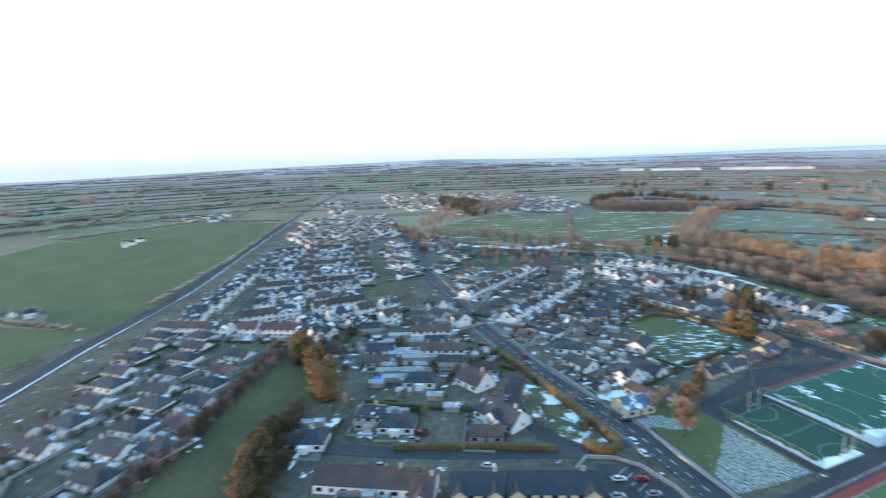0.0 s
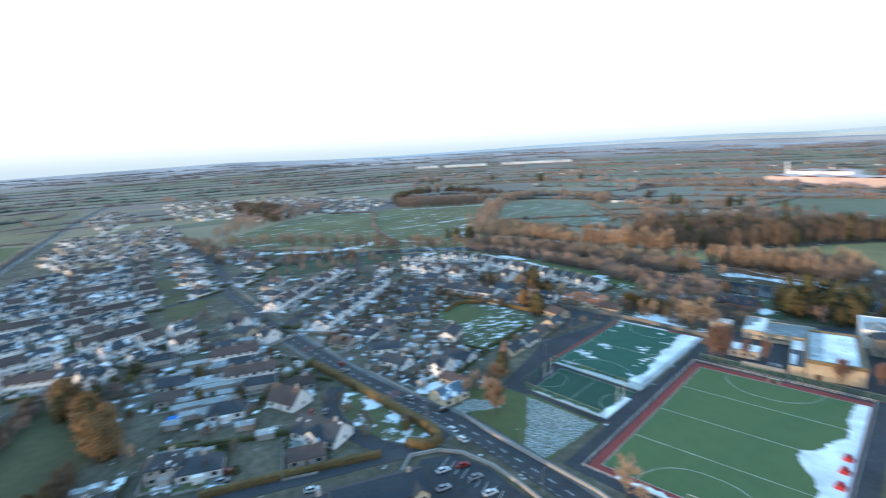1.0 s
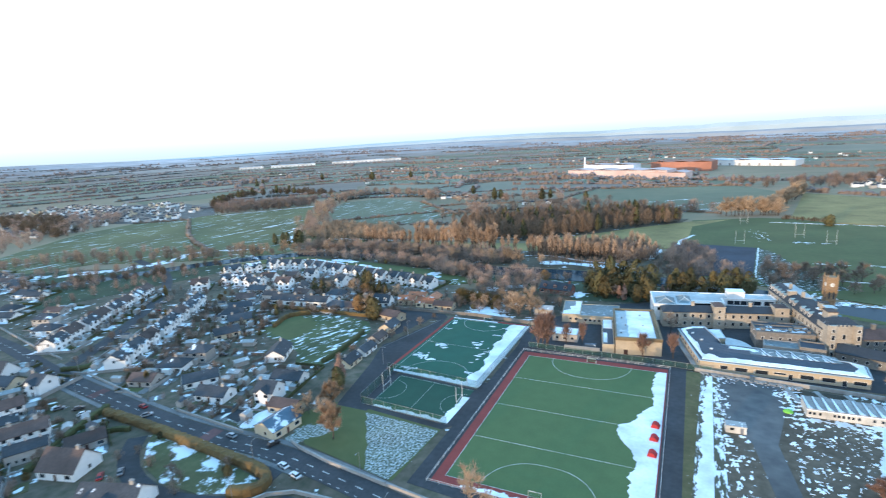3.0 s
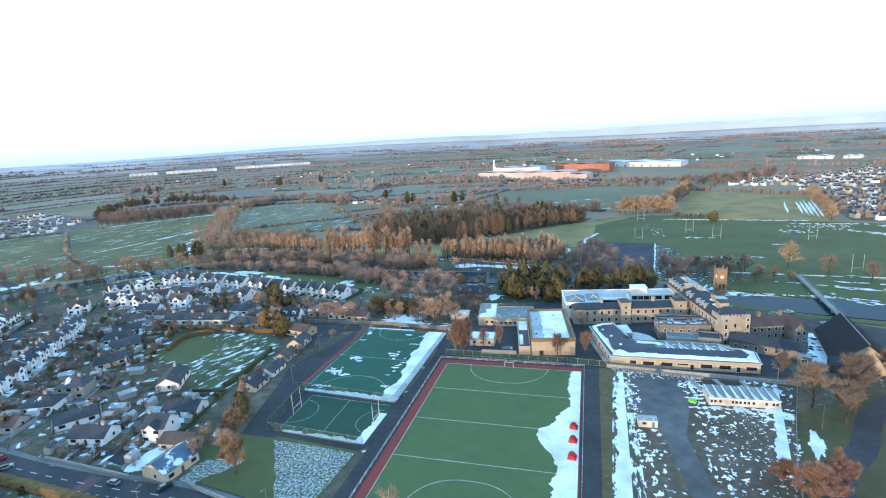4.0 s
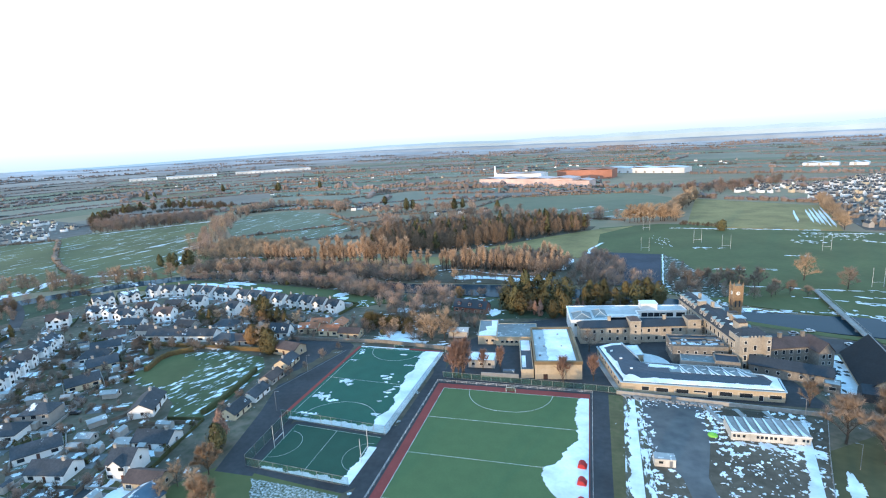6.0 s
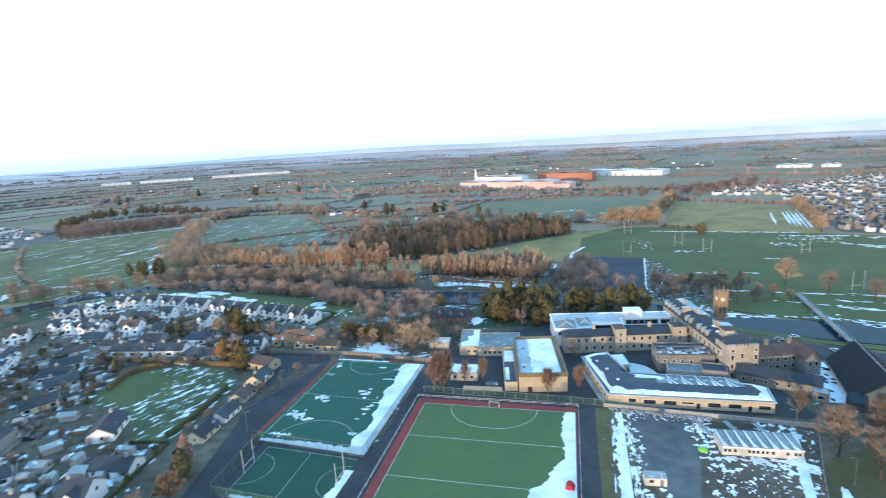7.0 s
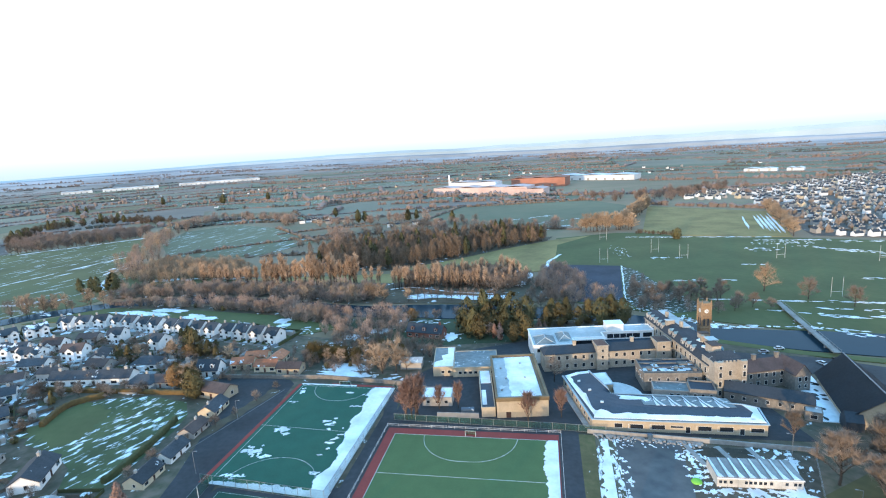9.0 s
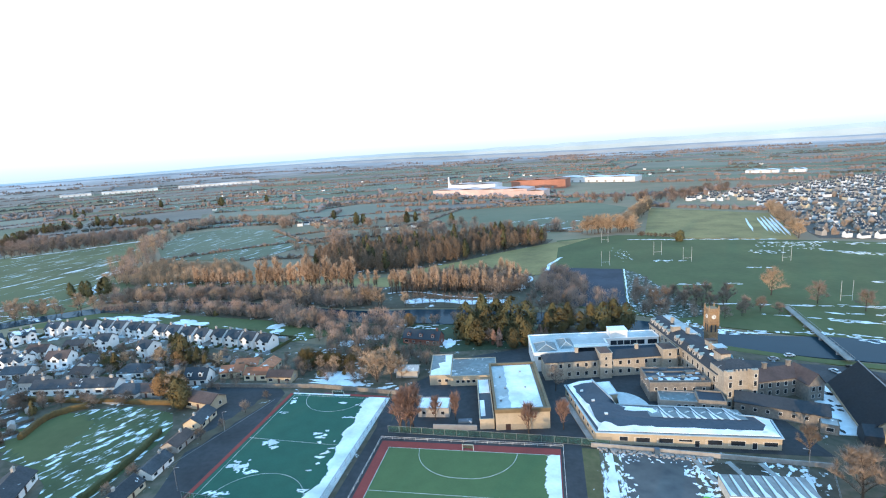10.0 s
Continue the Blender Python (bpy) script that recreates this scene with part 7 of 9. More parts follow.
def garden_infill(polys, n, seed):
    """Sheds, beds, lawns, fences and small trees on the open ground between the older houses."""
    rg_ = random.Random(seed)
    homes = [o.matrix_basis for o in scene.collection.objects if o.parent is None and o.name.split(".")[0] in ("house", "shed", "outbuilding", "shop", "terrace", "cottage")]
    ways = [p for r_ in (MAIN, E_ROAD, S_ROAD) for p in r_]
    sheds, fences, snow, beds = bmesh.new(), bmesh.new(), bmesh.new(), (bmesh.new(), bmesh.new(), bmesh.new())
    bushes = []
    for poly, count in zip(polys, n):
        for x, y in scatter(poly, count, seed + count, 4.4):
            near = min(homes, key=lambda h: (h.translation.x - x) ** 2 + (h.translation.y - y) ** 2)
            d = math.hypot(near.translation.x - x, near.translation.y - y)
            if d < 8.5 or min((q[0] - x) ** 2 + (q[1] - y) ** 2 for q in ways) < 70:
                continue
            turn = math.degrees(near.to_euler().z) + rg_.choice((0, 90))
            m = pose(x, y, 0, 0, 0, turn)
            kind = rg_.random()
            def put(bm, x0, x1, y0, y1, z0, z1):
                v0 = len(bm.verts)
                box(bm, x0, x1, y0, y1, z0, z1)
                bm.verts.ensure_lookup_table()
                for q in bm.verts[v0:]:
                    q.co = m @ q.co
            a, b = rg_.uniform(2.2, 4.2), rg_.uniform(1.6, 3.2)
            put(rg_.choice(beds), -a, a, -b, b, -.08, .03 + rg_.uniform(0, .03))
            if kind < .34:
                w, e, h = rg_.uniform(1.3, 2.6), rg_.uniform(1.1, 1.8), rg_.uniform(2.0, 2.6)
                v0 = len(sheds.verts)
                extrude_x(sheds, [(-e, 0), (e, 0), (e, h), (0, h + .7), (-e, h)], -w, w)
                sheds.verts.ensure_lookup_table()
                for q in sheds.verts[v0:]:
                    q.co = m @ q.co
                sheds.faces.ensure_lookup_table()
                pick = rg_.choice((1, 1, 2))
                for f_ in sheds.faces[-7:]:
                    if f_.calc_center_median().z > h:
                        f_.material_index = pick
            if kind > .25:
                put(fences, -a, a, b, b + .14, -.1, rg_.uniform(1.0, 1.7))
            for _ in range(rg_.choice((1, 2, 3))):
                p = m @ Vector((rg_.uniform(-a, a), rg_.choice((-1, 1)) * rg_.uniform(b * .7, b * 1.2), 0))
                bushes.append((p.x, p.y, rg_.uniform(.22, .6)))
            if kind > .3:
                p = m @ Vector((rg_.uniform(-1, 1), rg_.uniform(-1, 1), 0))
                prism(snow, blob(p.x, p.y, rg_.uniform(.8, 2.8), rg_.uniform(.5, 1.4), turn, 14, .6, rg_.randrange(9999)), -.04, .075 + rg_.uniform(0, .03))
    for nm, bm, mats, lb_, cat in (("garden_sheds", sheds, ["render_grey", "metal_roof", "slate"], "small sheds and garages behind the older houses", "sheds"), ("garden_fences", fences, ["fence_wood"], "weathered board fences between the older gardens", "fences"),
                                   ("garden_snow", snow, ["snow"], "melting snow patches in the older gardens", "snow"), ("garden_lawns", beds[0], ["grass_dark"], "dull green lawns of the older houses", "lawns"),
                                   ("garden_lawns", beds[1], ["verge_snow"], "lawns half covered by snow behind the older houses", "lawns"), ("garden_yards", beds[2], ["pavement"], "pale concrete yards behind the older houses", "yards")):
        tagged(mesh_ob(nm, bm, mats), lb_, cat, kind="stuff")
    rg_.shuffle(bushes)
    merged("garden_scrub", "brushb", bushes[::3], "brown bare shrubs between the older gardens", "shrubs")
    merged("garden_scrub", "brushg", bushes[1::3], "grey bare shrubs between the older gardens", "shrubs")
    merged("garden_scrub", "brushd", bushes[2::3], "dark shrubs between the older gardens", "shrubs")
garden_infill([[(-92, 0), (-72, 6), (-78, 30), (-92, 46), (-106, 46), (-124, 62), (-146, 72), (-156, 104), (-200, 120), (-260, 60), (-226, 20), (-150, 4)],
               [(-170, 120), (-112, 118), (-96, 128), (-100, 160), (-180, 176), (-250, 150)], [(-215, -10), (-120, -22), (-116, -60), (-180, -90), (-230, -60)]], (190, 80, 70), 404)
merged("garden_shrubs", "shrublet", SHRUBS[::2], "bare brown shrubs along the garden fences", "shrubs")
merged("garden_shrubs", "evergreen", SHRUBS[1::2], "dark evergreen shrubs along the garden fences", "shrubs")


def far_town(name, polys, n, seed, label, rot=None):
    rg_ = random.Random(seed)
    V, F, I = [], [], []
    for poly, cnt in zip(polys, n):
        for (x, y) in scatter(poly, cnt, seed + cnt, 7.5):
            w = (rg_.choice((.2, .25, 1.8)) if rot is None else rot) + rg_.uniform(-.12, .12)
            L_, W_, e, r = rg_.uniform(6, 9.5), rg_.uniform(4.6, 5.8), rg_.choice((2.4, 3.8, 3.8)), 0
            r = e + rg_.uniform(1.9, 2.6)
            j = len(V)
            for px, py, pz in ((-L_, -W_, -.4), (L_, -W_, -.4), (L_, W_, -.4), (-L_, W_, -.4), (-L_, -W_, e), (L_, -W_, e), (L_, W_, e), (-L_, W_, e), (-L_, 0, r), (L_, 0, r)):
                V.append((x + (px * math.cos(w) - py * math.sin(w)) / 2, y + (px * math.sin(w) + py * math.cos(w)) / 2, pz))
            F += [(j, j + 1, j + 5, j + 4), (j + 2, j + 3, j + 7, j + 6), (j + 1, j + 2, j + 6, j + 9, j + 5), (j + 3, j, j + 4, j + 8, j + 7), (j + 4, j + 5, j + 9, j + 8), (j + 6, j + 7, j + 8, j + 9)]
            k = rg_.choice((0, 0, 0, 1, 3, 3))
            I += [k] * 4 + [2, 2]
            for s in (-.3, .3):
                cx = x + s * L_ * math.cos(w)
                cy = y + s * L_ * math.sin(w)
                j = len(V)
                for dz in (r - .6, r + 1.1):
                    V += [(cx - .5, cy - .4, dz), (cx + .5, cy - .4, dz), (cx + .5, cy + .4, dz), (cx - .5, cy + .4, dz)]
                F += [(j + 4, j + 5, j + 6, j + 7)] + [(j + a, j + (a + 1) % 4, j + 4 + (a + 1) % 4, j + 4 + a) for a in range(4)]
                I += [3] * 5
    tagged(raw_ob(name, V, F, ["render_white", "render_cream", "slate", "render_grey"], None, I), label, "houses", kind="stuff")
far_town("far_houses", [[(300, 455), (335, 640), (345, 760), (270, 775), (300, 850), (420, 900), (700, 1100), (1100, 1050), (900, 600), (640, 440), (430, 420)], [(-520, 20), (-560, 90), (-800, 150), (-820, 10), (-620, -50), (-520, -40)], [(-696, 384), (-650, 426), (-700, 508), (-900, 600), (-1050, 530), (-1030, 410)]], (1250, 210, 120), 3, "many small white houses with dark roofs in the distance")
far_town("far_houses", [[(-700, 260), (-760, 480), (-1150, 560), (-1300, 300), (-900, 190)], [(-820, 60), (-1000, 160), (-1250, 180), (-1100, 90)], [(-900, -180), (-880, -120), (-1000, -100), (-1020, -180)]], (300, 110, 24), 8, "far town of small pale houses among trees")
far_town("far_houses", [[(-372, -292), (-330, -250), (-338, -246), (-384, -290)], [(-720, -250), (-700, -215), (-640, -250)], [(-330, 640), (-300, 700), (-200, 660)], [(-160, 600), (-80, 640), (-100, 580)], [(-1600, 1500), (0, 2200), (900, 1700), (200, 1300), (-900, 900)]], (5, 5, 8, 6, 60), 13, "scattered pale farm buildings among fields")
for pl_, n_ in (([(310, 470), (330, 620), (380, 760), (460, 620), (420, 440)], 110), ([(310, 470), (360, 700), (800, 1050), (900, 620), (440, 430)], 90), ([(-700, 260), (-760, 480), (-1150, 560), (-1200, 300)], 70), ([(-320, -100), (-500, 20), (-560, 80), (-800, 120), (-640, -40), (-500, -80)], 60)):
    hedgerows("garden_trees", [((x, y), (x + 7, y + 3)) for x, y in scatter(pl_, n_, n_, 8)], 6.0, "twig_mid", "bare garden trees among far houses", n_, 4.0)


# brick cottage by the river
cot = house(20.5, 8.0, 3.2, 6.8, "brick_red", "slate_plain", "long brick cottage with dormers in a dark slate roof", storeys=1, dormers=3, chim=((.40, 0),), name="cottage")
cot.matrix_basis = pose(-9.8, 189.6, 0, 0, 0, -11.5)
# shop by the road, cream walls, blue-grey roof with snow
shop = house(12.5, 10.2, 3.2, 5.6, "render_cream", "blue_roof", "cream shop with blue-grey metal roof and snow", "shop", "", storeys=1, chim=(), name="shop")
shop.matrix_basis = pose(-67.6, 2.6, 0, 0, 0, 83)
flat("shop_yard", [(-100, -1.6), (-75, -1.8), (-74, 14), (-99, 14)], 0.04, "verge_snow", "snowy yard behind the shop", "yard")
flat("yard_court", [(-98.5, 2.5), (-85.6, 0.4), (-86.6, 10.6), (-97, 11)], 0.062, "asphalt", "dark tarmac rectangle behind the shop", "yard")
flat("yard_snow", blob(-79.4, 5.2, 4.2, 7.4, -4, 60, .18, 91), 0.075, "snow", "broad snow sheet beside the shop", "snow", "stuff", depth=.1)
flat("yard_snow", blob(-40, 146.5, 11, 4.6, 2, 60, .25, 92), 0.085, "snow", "snow sheet on the ground behind the pitch", "snow", "stuff", depth=.1)
put("shed", -8, 149, 4, 1.5, 1.1)
hedge("hedge", [(-91.5, 93), (-89.2, 79), (-88.2, 67), (-88, 54)], 1.8, 2.2, "hedge_green", "dark clipped hedge beside the paddock")
bm = bmesh.new()
box(bm, -4, 4, -2.5, 2.5, 0, 0.9, 0, 0.15)
tagged(mesh_ob("pool_cover", bm, "blue_cover", at=pose(-140, -76, 0.02, 0, 0, 62)), "bright blue covered garden pool", "pool")


# ---- walls and the small things along the road ----
def wall_run(name, pts, h, w, material, label, coping=True):
    root = base(name, pose(0, 0, 0), label, "wall", "garden walls")
    for i in range(len(pts) - 1):
        a, b = Vector(pts[i]), Vector(pts[i + 1])
        d = b - a
        m = (a + b) / 2
        at = pose(m.x, m.y, 0, 0, 0, math.degrees(math.atan2(d.y, d.x)))
        part("wall", boxed(-d.length / 2 - w / 3, d.length / 2 + w / 3, -w / 2, w / 2, -.3, h), material, root, at=at)
        if coping:
            part("coping", boxed(-d.length / 2 - w / 3, d.length / 2 + w / 3, -w / 2 - .06, w / 2 + .06, h, h + .1), "concrete", root, at=at)
wall_run("roadside_wall", [(-57.5, -2.4), (-52, -4.6), (-38.5, -7.6), (-14.4, -10.6), (5.1, -12.9), (30, -20)], 1.1, .5, "render_grey", "pale rendered wall along the road")
wall_run("roadside_wall", [(-78, -4.2), (-100, -2.6), (-116, -1.6)], 1.0, .4, "render_grey", "pale garden wall along the road")
wall_run("roadside_wall", [(-140, 0.2), (-166, 4), (-192, 8)], .9, .4, "render_grey", "pale garden wall along the road")
wall_run("roadside_wall", [(-222, 14), (-250, 18), (-330, 33)], .9, .4, "render_grey", "grey garden wall along the road")
wall_run("roadside_wall", [(-50, -35), (-45, -27), (-38, -23), (-26, -22), (-14, -24), (-2, -27)], 1.0, .5, "render_grey", "pale curved wall round the car park")
wall_run("roadside_wall", [(-50, -35), (-44, -46), (-38, -52)], 1.0, .5, "render_grey", "pale wall beside the car park")
wall_run("stone_wall", [(-101, 131.5), (-44, 134), (-8, 130), (4, 126)], 1.8, .5, "stone_grey", "old grey stone wall behind the pitch", False)
wall_run("stone_wall", [(68, 97.5), (137, 92.0)], 1.5, .4, "concrete", "grey concrete wall before the school", False)
flat("car_park", [(-46, -34), (-40, -25), (-26, -23.5), (-2, -29), (-10, -52), (-36, -50)], 0.05, "asphalt", "dark tarmac car park with white bays", "car park")
line_set("bay_lines", "white parking bay lines", [((-40 + k * 3, -27 - k * .3), (-38.4 + k * 3, -32 - k * .3)) for k in range(9)], [], 0.08, .15)
flat("corner_garden", [(-112, -13.5), (-97, -16), (-80, -18.5), (-62, -20.5), (-52, -22.5), (-50.5, -27), (-57, -30.5), (-65, -34), (-81, -34.6), (-95, -30.5), (-105, -22)], 0.062, "lawn_snow", "triangular garden lawn with thawing snow", "garden")


def lamp_post(x, y, rz, h=8.0):
    p = base("street_lamp", pose(x, y, 0.1, 0, 0, rz), "grey steel street lamp beside the road", "street lamp", "street lamps")
    bm = bmesh.new()
    tube(bm, (0, 0, -.2), (0, 0, h), .1, .06, 6)
    part("pole", bm, "metal_grey", p)
    bm = bmesh.new()
    tube(bm, (0, 0, h - .05), (1.4, 0, h + .25), .05, .04, 5)
    part("arm", bm, "metal_grey", p)
    part("lamp_head", boxed(1.2, 1.9, -.14, .14, h + .18, h + .34, .04), "metal_grey", p)
for x, y, rz in ((-104, -2, -90), (-60, -17, 90), (-24, -9.4, -90), (-150, 1.4, -90), (-196, 7.5, -90), (-52, -33, 0), (-170, -8.5, 90), (-6, -24, 90), (-240, 15, -90), (-66, 96, 0), (-60, 62, 0)):
    lamp_post(x, y, rz)


def car(colour, label, name="car"):
    c = base(name, pose(0, 0, 0), label, "car", "parked cars")
    bm = bmesh.new()
    prof = [(-2.1, .35), (-2.15, .75), (-1.9, .95), (1.0, .98), (2.0, .82), (2.15, .55), (2.1, .32)]
    a = [bm.verts.new((x, -.85, z)) for x, z in prof]
    b = [bm.verts.new((x, .85, z)) for x, z in prof]
    bm.faces.new(a)
    bm.faces.new(b[::-1])
    for i in range(len(prof)):
        bm.faces.new((a[i], a[(i + 1) % len(prof)], b[(i + 1) % len(prof)], b[i]))
    part("body", bm, colour, c)
    bm = bmesh.new()
    lo = [bm.verts.new(p) for p in ((-1.8, -.76, .94), (1.05, -.76, .97), (1.05, .76, .97), (-1.8, .76, .94))]
    hi = [bm.verts.new(p) for p in ((-1.35, -.62, 1.43), (.3, -.62, 1.45), (.3, .62, 1.45), (-1.35, .62, 1.43))]
    bm.faces.new(lo[::-1])
    for i in range(4):
        bm.faces.new((lo[i], lo[(i + 1) % 4], hi[(i + 1) % 4], hi[i]))
    bm.faces.new(hi)
    part("glazing", bm, "glass", c)
    part("roof", boxed(-1.36, .3, -.62, .62, 1.44, 1.49, .02), colour, c)
    for x in (-1.3, 1.3):
        for y in (-.82, .82):
            bm = bmesh.new()
            tube(bm, (x, y - .1, .31), (x, y + .1, .31), .31, .31, 10)
            part("wheel", bm, "rubber", c)
    return c
CARS = [car("car_paint", "grey parked family car beside a kerb"), car("car_white", "white parked family car beside a kerb"), car("car_red", "dark red parked car beside a kerb")]
CARPOS = [(-50, -14.5, 165, 1), (-43, -17, 165, 1), (-80, -7.6, 174, 0), (-132, -4.6, 172, 2), (-62, -6.0, 66, 0), (-98, -36, 140, 0), (-102, -40, 140, 2), (-124, -8.5, 60, 0), (-150, -17, 60, 1), (-157, -15, 60, 0), (-165, -18, 60, 0), (-142, 45, 20, 0), (-136, 34, 20, 1),
          (-180, 98, 30, 0), (-176, 104, 30, 1), (-165, 74, 30, 1), (-160, 58, 30, 1), (-214, 30, 62, 0), (-222, 44, 60, 1), (-230, 58, 58, 0), (-245, 84, 50, 2), (-30, -40, 70, 0), (-22, -42, 70, 2), (-36, -34, 70, 1), (-200, 66, 60, 0), (-210, 84, 60, 1), (-258, 98, 50, 0),
          (-262, 30, 150, 0), (-300, -60, 80, 0), (-345, -70, 80, 1), (-320, -10, 80, 0), (-90, -79, 60, 2), (-86, -82, 60, 0), (150, 152, 20, 0), (170, 160, 110, 1), (178, 164, 110, 0), (152, 172, 10, 0), (160, 176, 10, 1), (-60, -66, 60, 1), (-76, -97, 60, 0), (-180, -165, 30, 0), (-150, -182, 30, 1), (-210, -160, 30, 0)]
for k, (x, y, rz, c) in enumerate(CARPOS):
    m = pose(x, y, 0.07, 0, 0, rz)
    copy_thing(CARS[c], m)
for c, (x, y) in zip(CARS, ((-26, -30), (-18, -33), (-33, -28))):
    c.matrix_basis = pose(x, y, 0.07, 0, 0, 70)

# ---- the school ----
def flat_block(name, label, x, y, rz, L, W, h, wall, roof, wins=(), parapet=0.35, category="building", sill=None):
    """A flat-roofed block, front towards -y; wins: (side, count, window, z, from, to)."""
    b = base(name, pose(x, y, 0, 0, 0, rz), label, category)
    part("wall", boxed(-L / 2, L / 2, -W / 2, W / 2, -.4, h), wall, b)
    part("roof", boxed(-L / 2 + .3, L / 2 - .3, -W / 2 + .3, W / 2 - .3, h - .1, h + .12), roof, b)
    if parapet:
        for x0, x1, y0, y1 in ((-L / 2 - .05, L / 2 + .05, -W / 2 - .05, -W / 2 + .3), (-L / 2 - .05, L / 2 + .05, W / 2 - .3, W / 2 + .05), (-L / 2 - .05, -L / 2 + .3, -W / 2 + .3, W / 2 - .3), (L / 2 - .3, L / 2 + .05, -W / 2 + .3, W / 2 - .3)):
            part("parapet", boxed(x0, x1, y0, y1, h + .003, h + parapet), wall, b)
    for side, n, key, z, t0, t1 in wins:
        for i in range(n):
            t = t0 + (t1 - t0) * (i + .5) / n
            if side == "f":
                window(b, key, -L / 2 + L * t, -W / 2, z, 0)
            elif side == "b":
                window(b, key, -L / 2 + L * t, W / 2, z, 180)
            elif side == "r":
                window(b, key, L / 2, -W / 2 + W * t, z, 90)
            else:
                window(b, key, -L / 2, -W / 2 + W * t, z, -90)
    return b


# sports hall
hall = flat_block("sports_hall", "tall buff brick sports hall with a white snowy roof", 42.4, 126.3, 8.6, 19.2, 40, 6.9, "brick_buff", "roof_pale", [("r", 5, (1.3, 1.2), 5.4, .1, .9)], 0)
for x0, x1, y0, y1 in ((-9.9, 9.9, -20.3, -19.2), (-9.9, 9.9, 19.4, 20.3), (-9.9, -9.0, -19.2, 19.4), (8.8, 9.9, -19.2, 19.4)):
    part("fascia", boxed(x0, x1, y0, y1, 6.6, 8.1, .06), "fascia_brown", hall, "deep brown metal band round the roof edge")
part("roof_ledge", boxed(7.7, 8.8, -19.2, 19.4, 7.003, 7.45), "fascia_brown", hall)
bm = bmesh.new()
rs = random.Random(4)
left = [(-2.6 + 1.0 * noise.noise(Vector((k * .3, 2, 0))) - 1.2, -18.9 + k * 1.0) for k in range(39)]
prism(bm, [(7.5, -19.1)] + [(7.5, 19.2)] + left[::-1], 7.03, 7.2)
part("snow", bm, "snow", hall, "snow lying on the flat roof")
for x, y in ((-6, 8), (-4.6, -2), (-7, -12), (2.5, 12), (3.0, -2)):
    bm = bmesh.new()
    tube(bm, (x, y, 7.0), (x, y, 7.6), .45, .4, 8)
    part("roof_vent", bm, "metal_grey", hall)
part("door", boxed(-6.2, -4.4, -20.08, -19.9, 0, 2.3), "door_dark", hall)
for x in (-8.8, -3, 3, 8.8):
    part("pier", boxed(x - .18, x + .18, -20.12, -19.95, -.3, 6.6), "brick_buff", hall)
annex = flat_block("hall_annex", "low buff brick annex beside the hall", 30.2, 122.0, 8.6, 5.2, 33, 3.6, "brick_buff", "roof_black", [("l", 7, (1.3, 1.2), 2.2, .05, .95)])
part("snow", boxed(-2.1, 2.0, 4, 15.8, 3.73, 3.85), "snow", annex, "snow lying on the annex roof")
part("snow", boxed(-2.1, -.4, -14, -2, 3.73, 3.82), "snow", annex, "snow lying on the annex roof")
fb = flat_block("classroom_block", "low buff brick classroom block with snowy flat roof", 7.6, 151.0, 8, 9.6, 23, 4.2, "brick_buff", "roof_teal", [("f", 2, (1.3, 1.2), 2, .3, .9), ("l", 6, (1.3, 1.2), 2, .05, .95)])
bm = bmesh.new()
prism(bm, [(-4.4, -11), (4.4, -11), (4.4, 10.8), (1.2, 10.8), (1.6, 3), (-1.5, 1.5), (-.6, -3.5), (-2.6, -4.5), (-4.4, -6)], 4.33, 4.45)
part("snow", bm, "snow", fb, "snow lying on the flat roof")
flat_block("classroom_block", "low buff brick link block with grey roof", 22.3, 149.4, 7, 20, 19, 4.2, "brick_buff", "roof_teal", [("f", 7, (1.3, 1.2), 2, .1, .9)])
cab = flat_block("school_cabin", "small grey cabin with snowy roof", 11.2, 117, 3, 12, 9, 3.4, "render_grey", "roof_pale", [("f", 3, (1.3, 1.2), 1.8, .05, .95)])
part("snow", boxed(-5.4, 5.4, -4, 4, 3.53, 3.6), "snow", cab, "snow lying on the cabin roof")
flat_block("storage_box", "blue storage container behind the fence", 24.5, 107, 8, 5, 2.4, 2.4, "blue_roof", "blue_roof", [], 0)
flat_block("low_wall_yard", "low pale yard wall", 21, 104.6, 2, 16, .5, 1.8, "render_grey", "concrete", [], 0)
flat("school_yard", [(-4, 100), (-4, 140), (20, 172), (60, 190), (118, 184), (132, 130), (140, 98), (66, 98)], 0.0, "asphalt", "dark tarmac school yard", "yard")

# L-shaped block with a dark sheet roof
lb = base("classroom_wing", pose(0, 0, 0), "long buff brick classroom wing with dark roof and snow", "building")
LP = [(69.8, 99.6), (126.0, 100.2), (127.0, 111.2), (117.6, 112.0), (114.8, 117.6), (78.4, 118.8), (71.9, 136.2), (61.2, 133.4)]
bm = bmesh.new()
prism(bm, LP, -.4, 4.0)
part("wall", bm, "brick_buff", lb)
def offset_poly(P, d):
    out = []
    n = len(P)
    for i in range(n):
        a, b, c = Vector(P[i - 1]), Vector(P[i]), Vector(P[(i + 1) % n])
        e1, e2 = (b - a).normalized(), (c - b).normalized()
        n1, n2 = Vector((-e1.y, e1.x)), Vector((-e2.y, e2.x))
        m = (n1 + n2).normalized()
        out.append(tuple(b + m * d / max(.3, m.dot(n1))))
    return out
bm = bmesh.new()
prism(bm, offset_poly(LP, -.45), 4.0, 4.3)
part("roof_edge", bm, "roof_pale", lb, "pale metal roof edge")


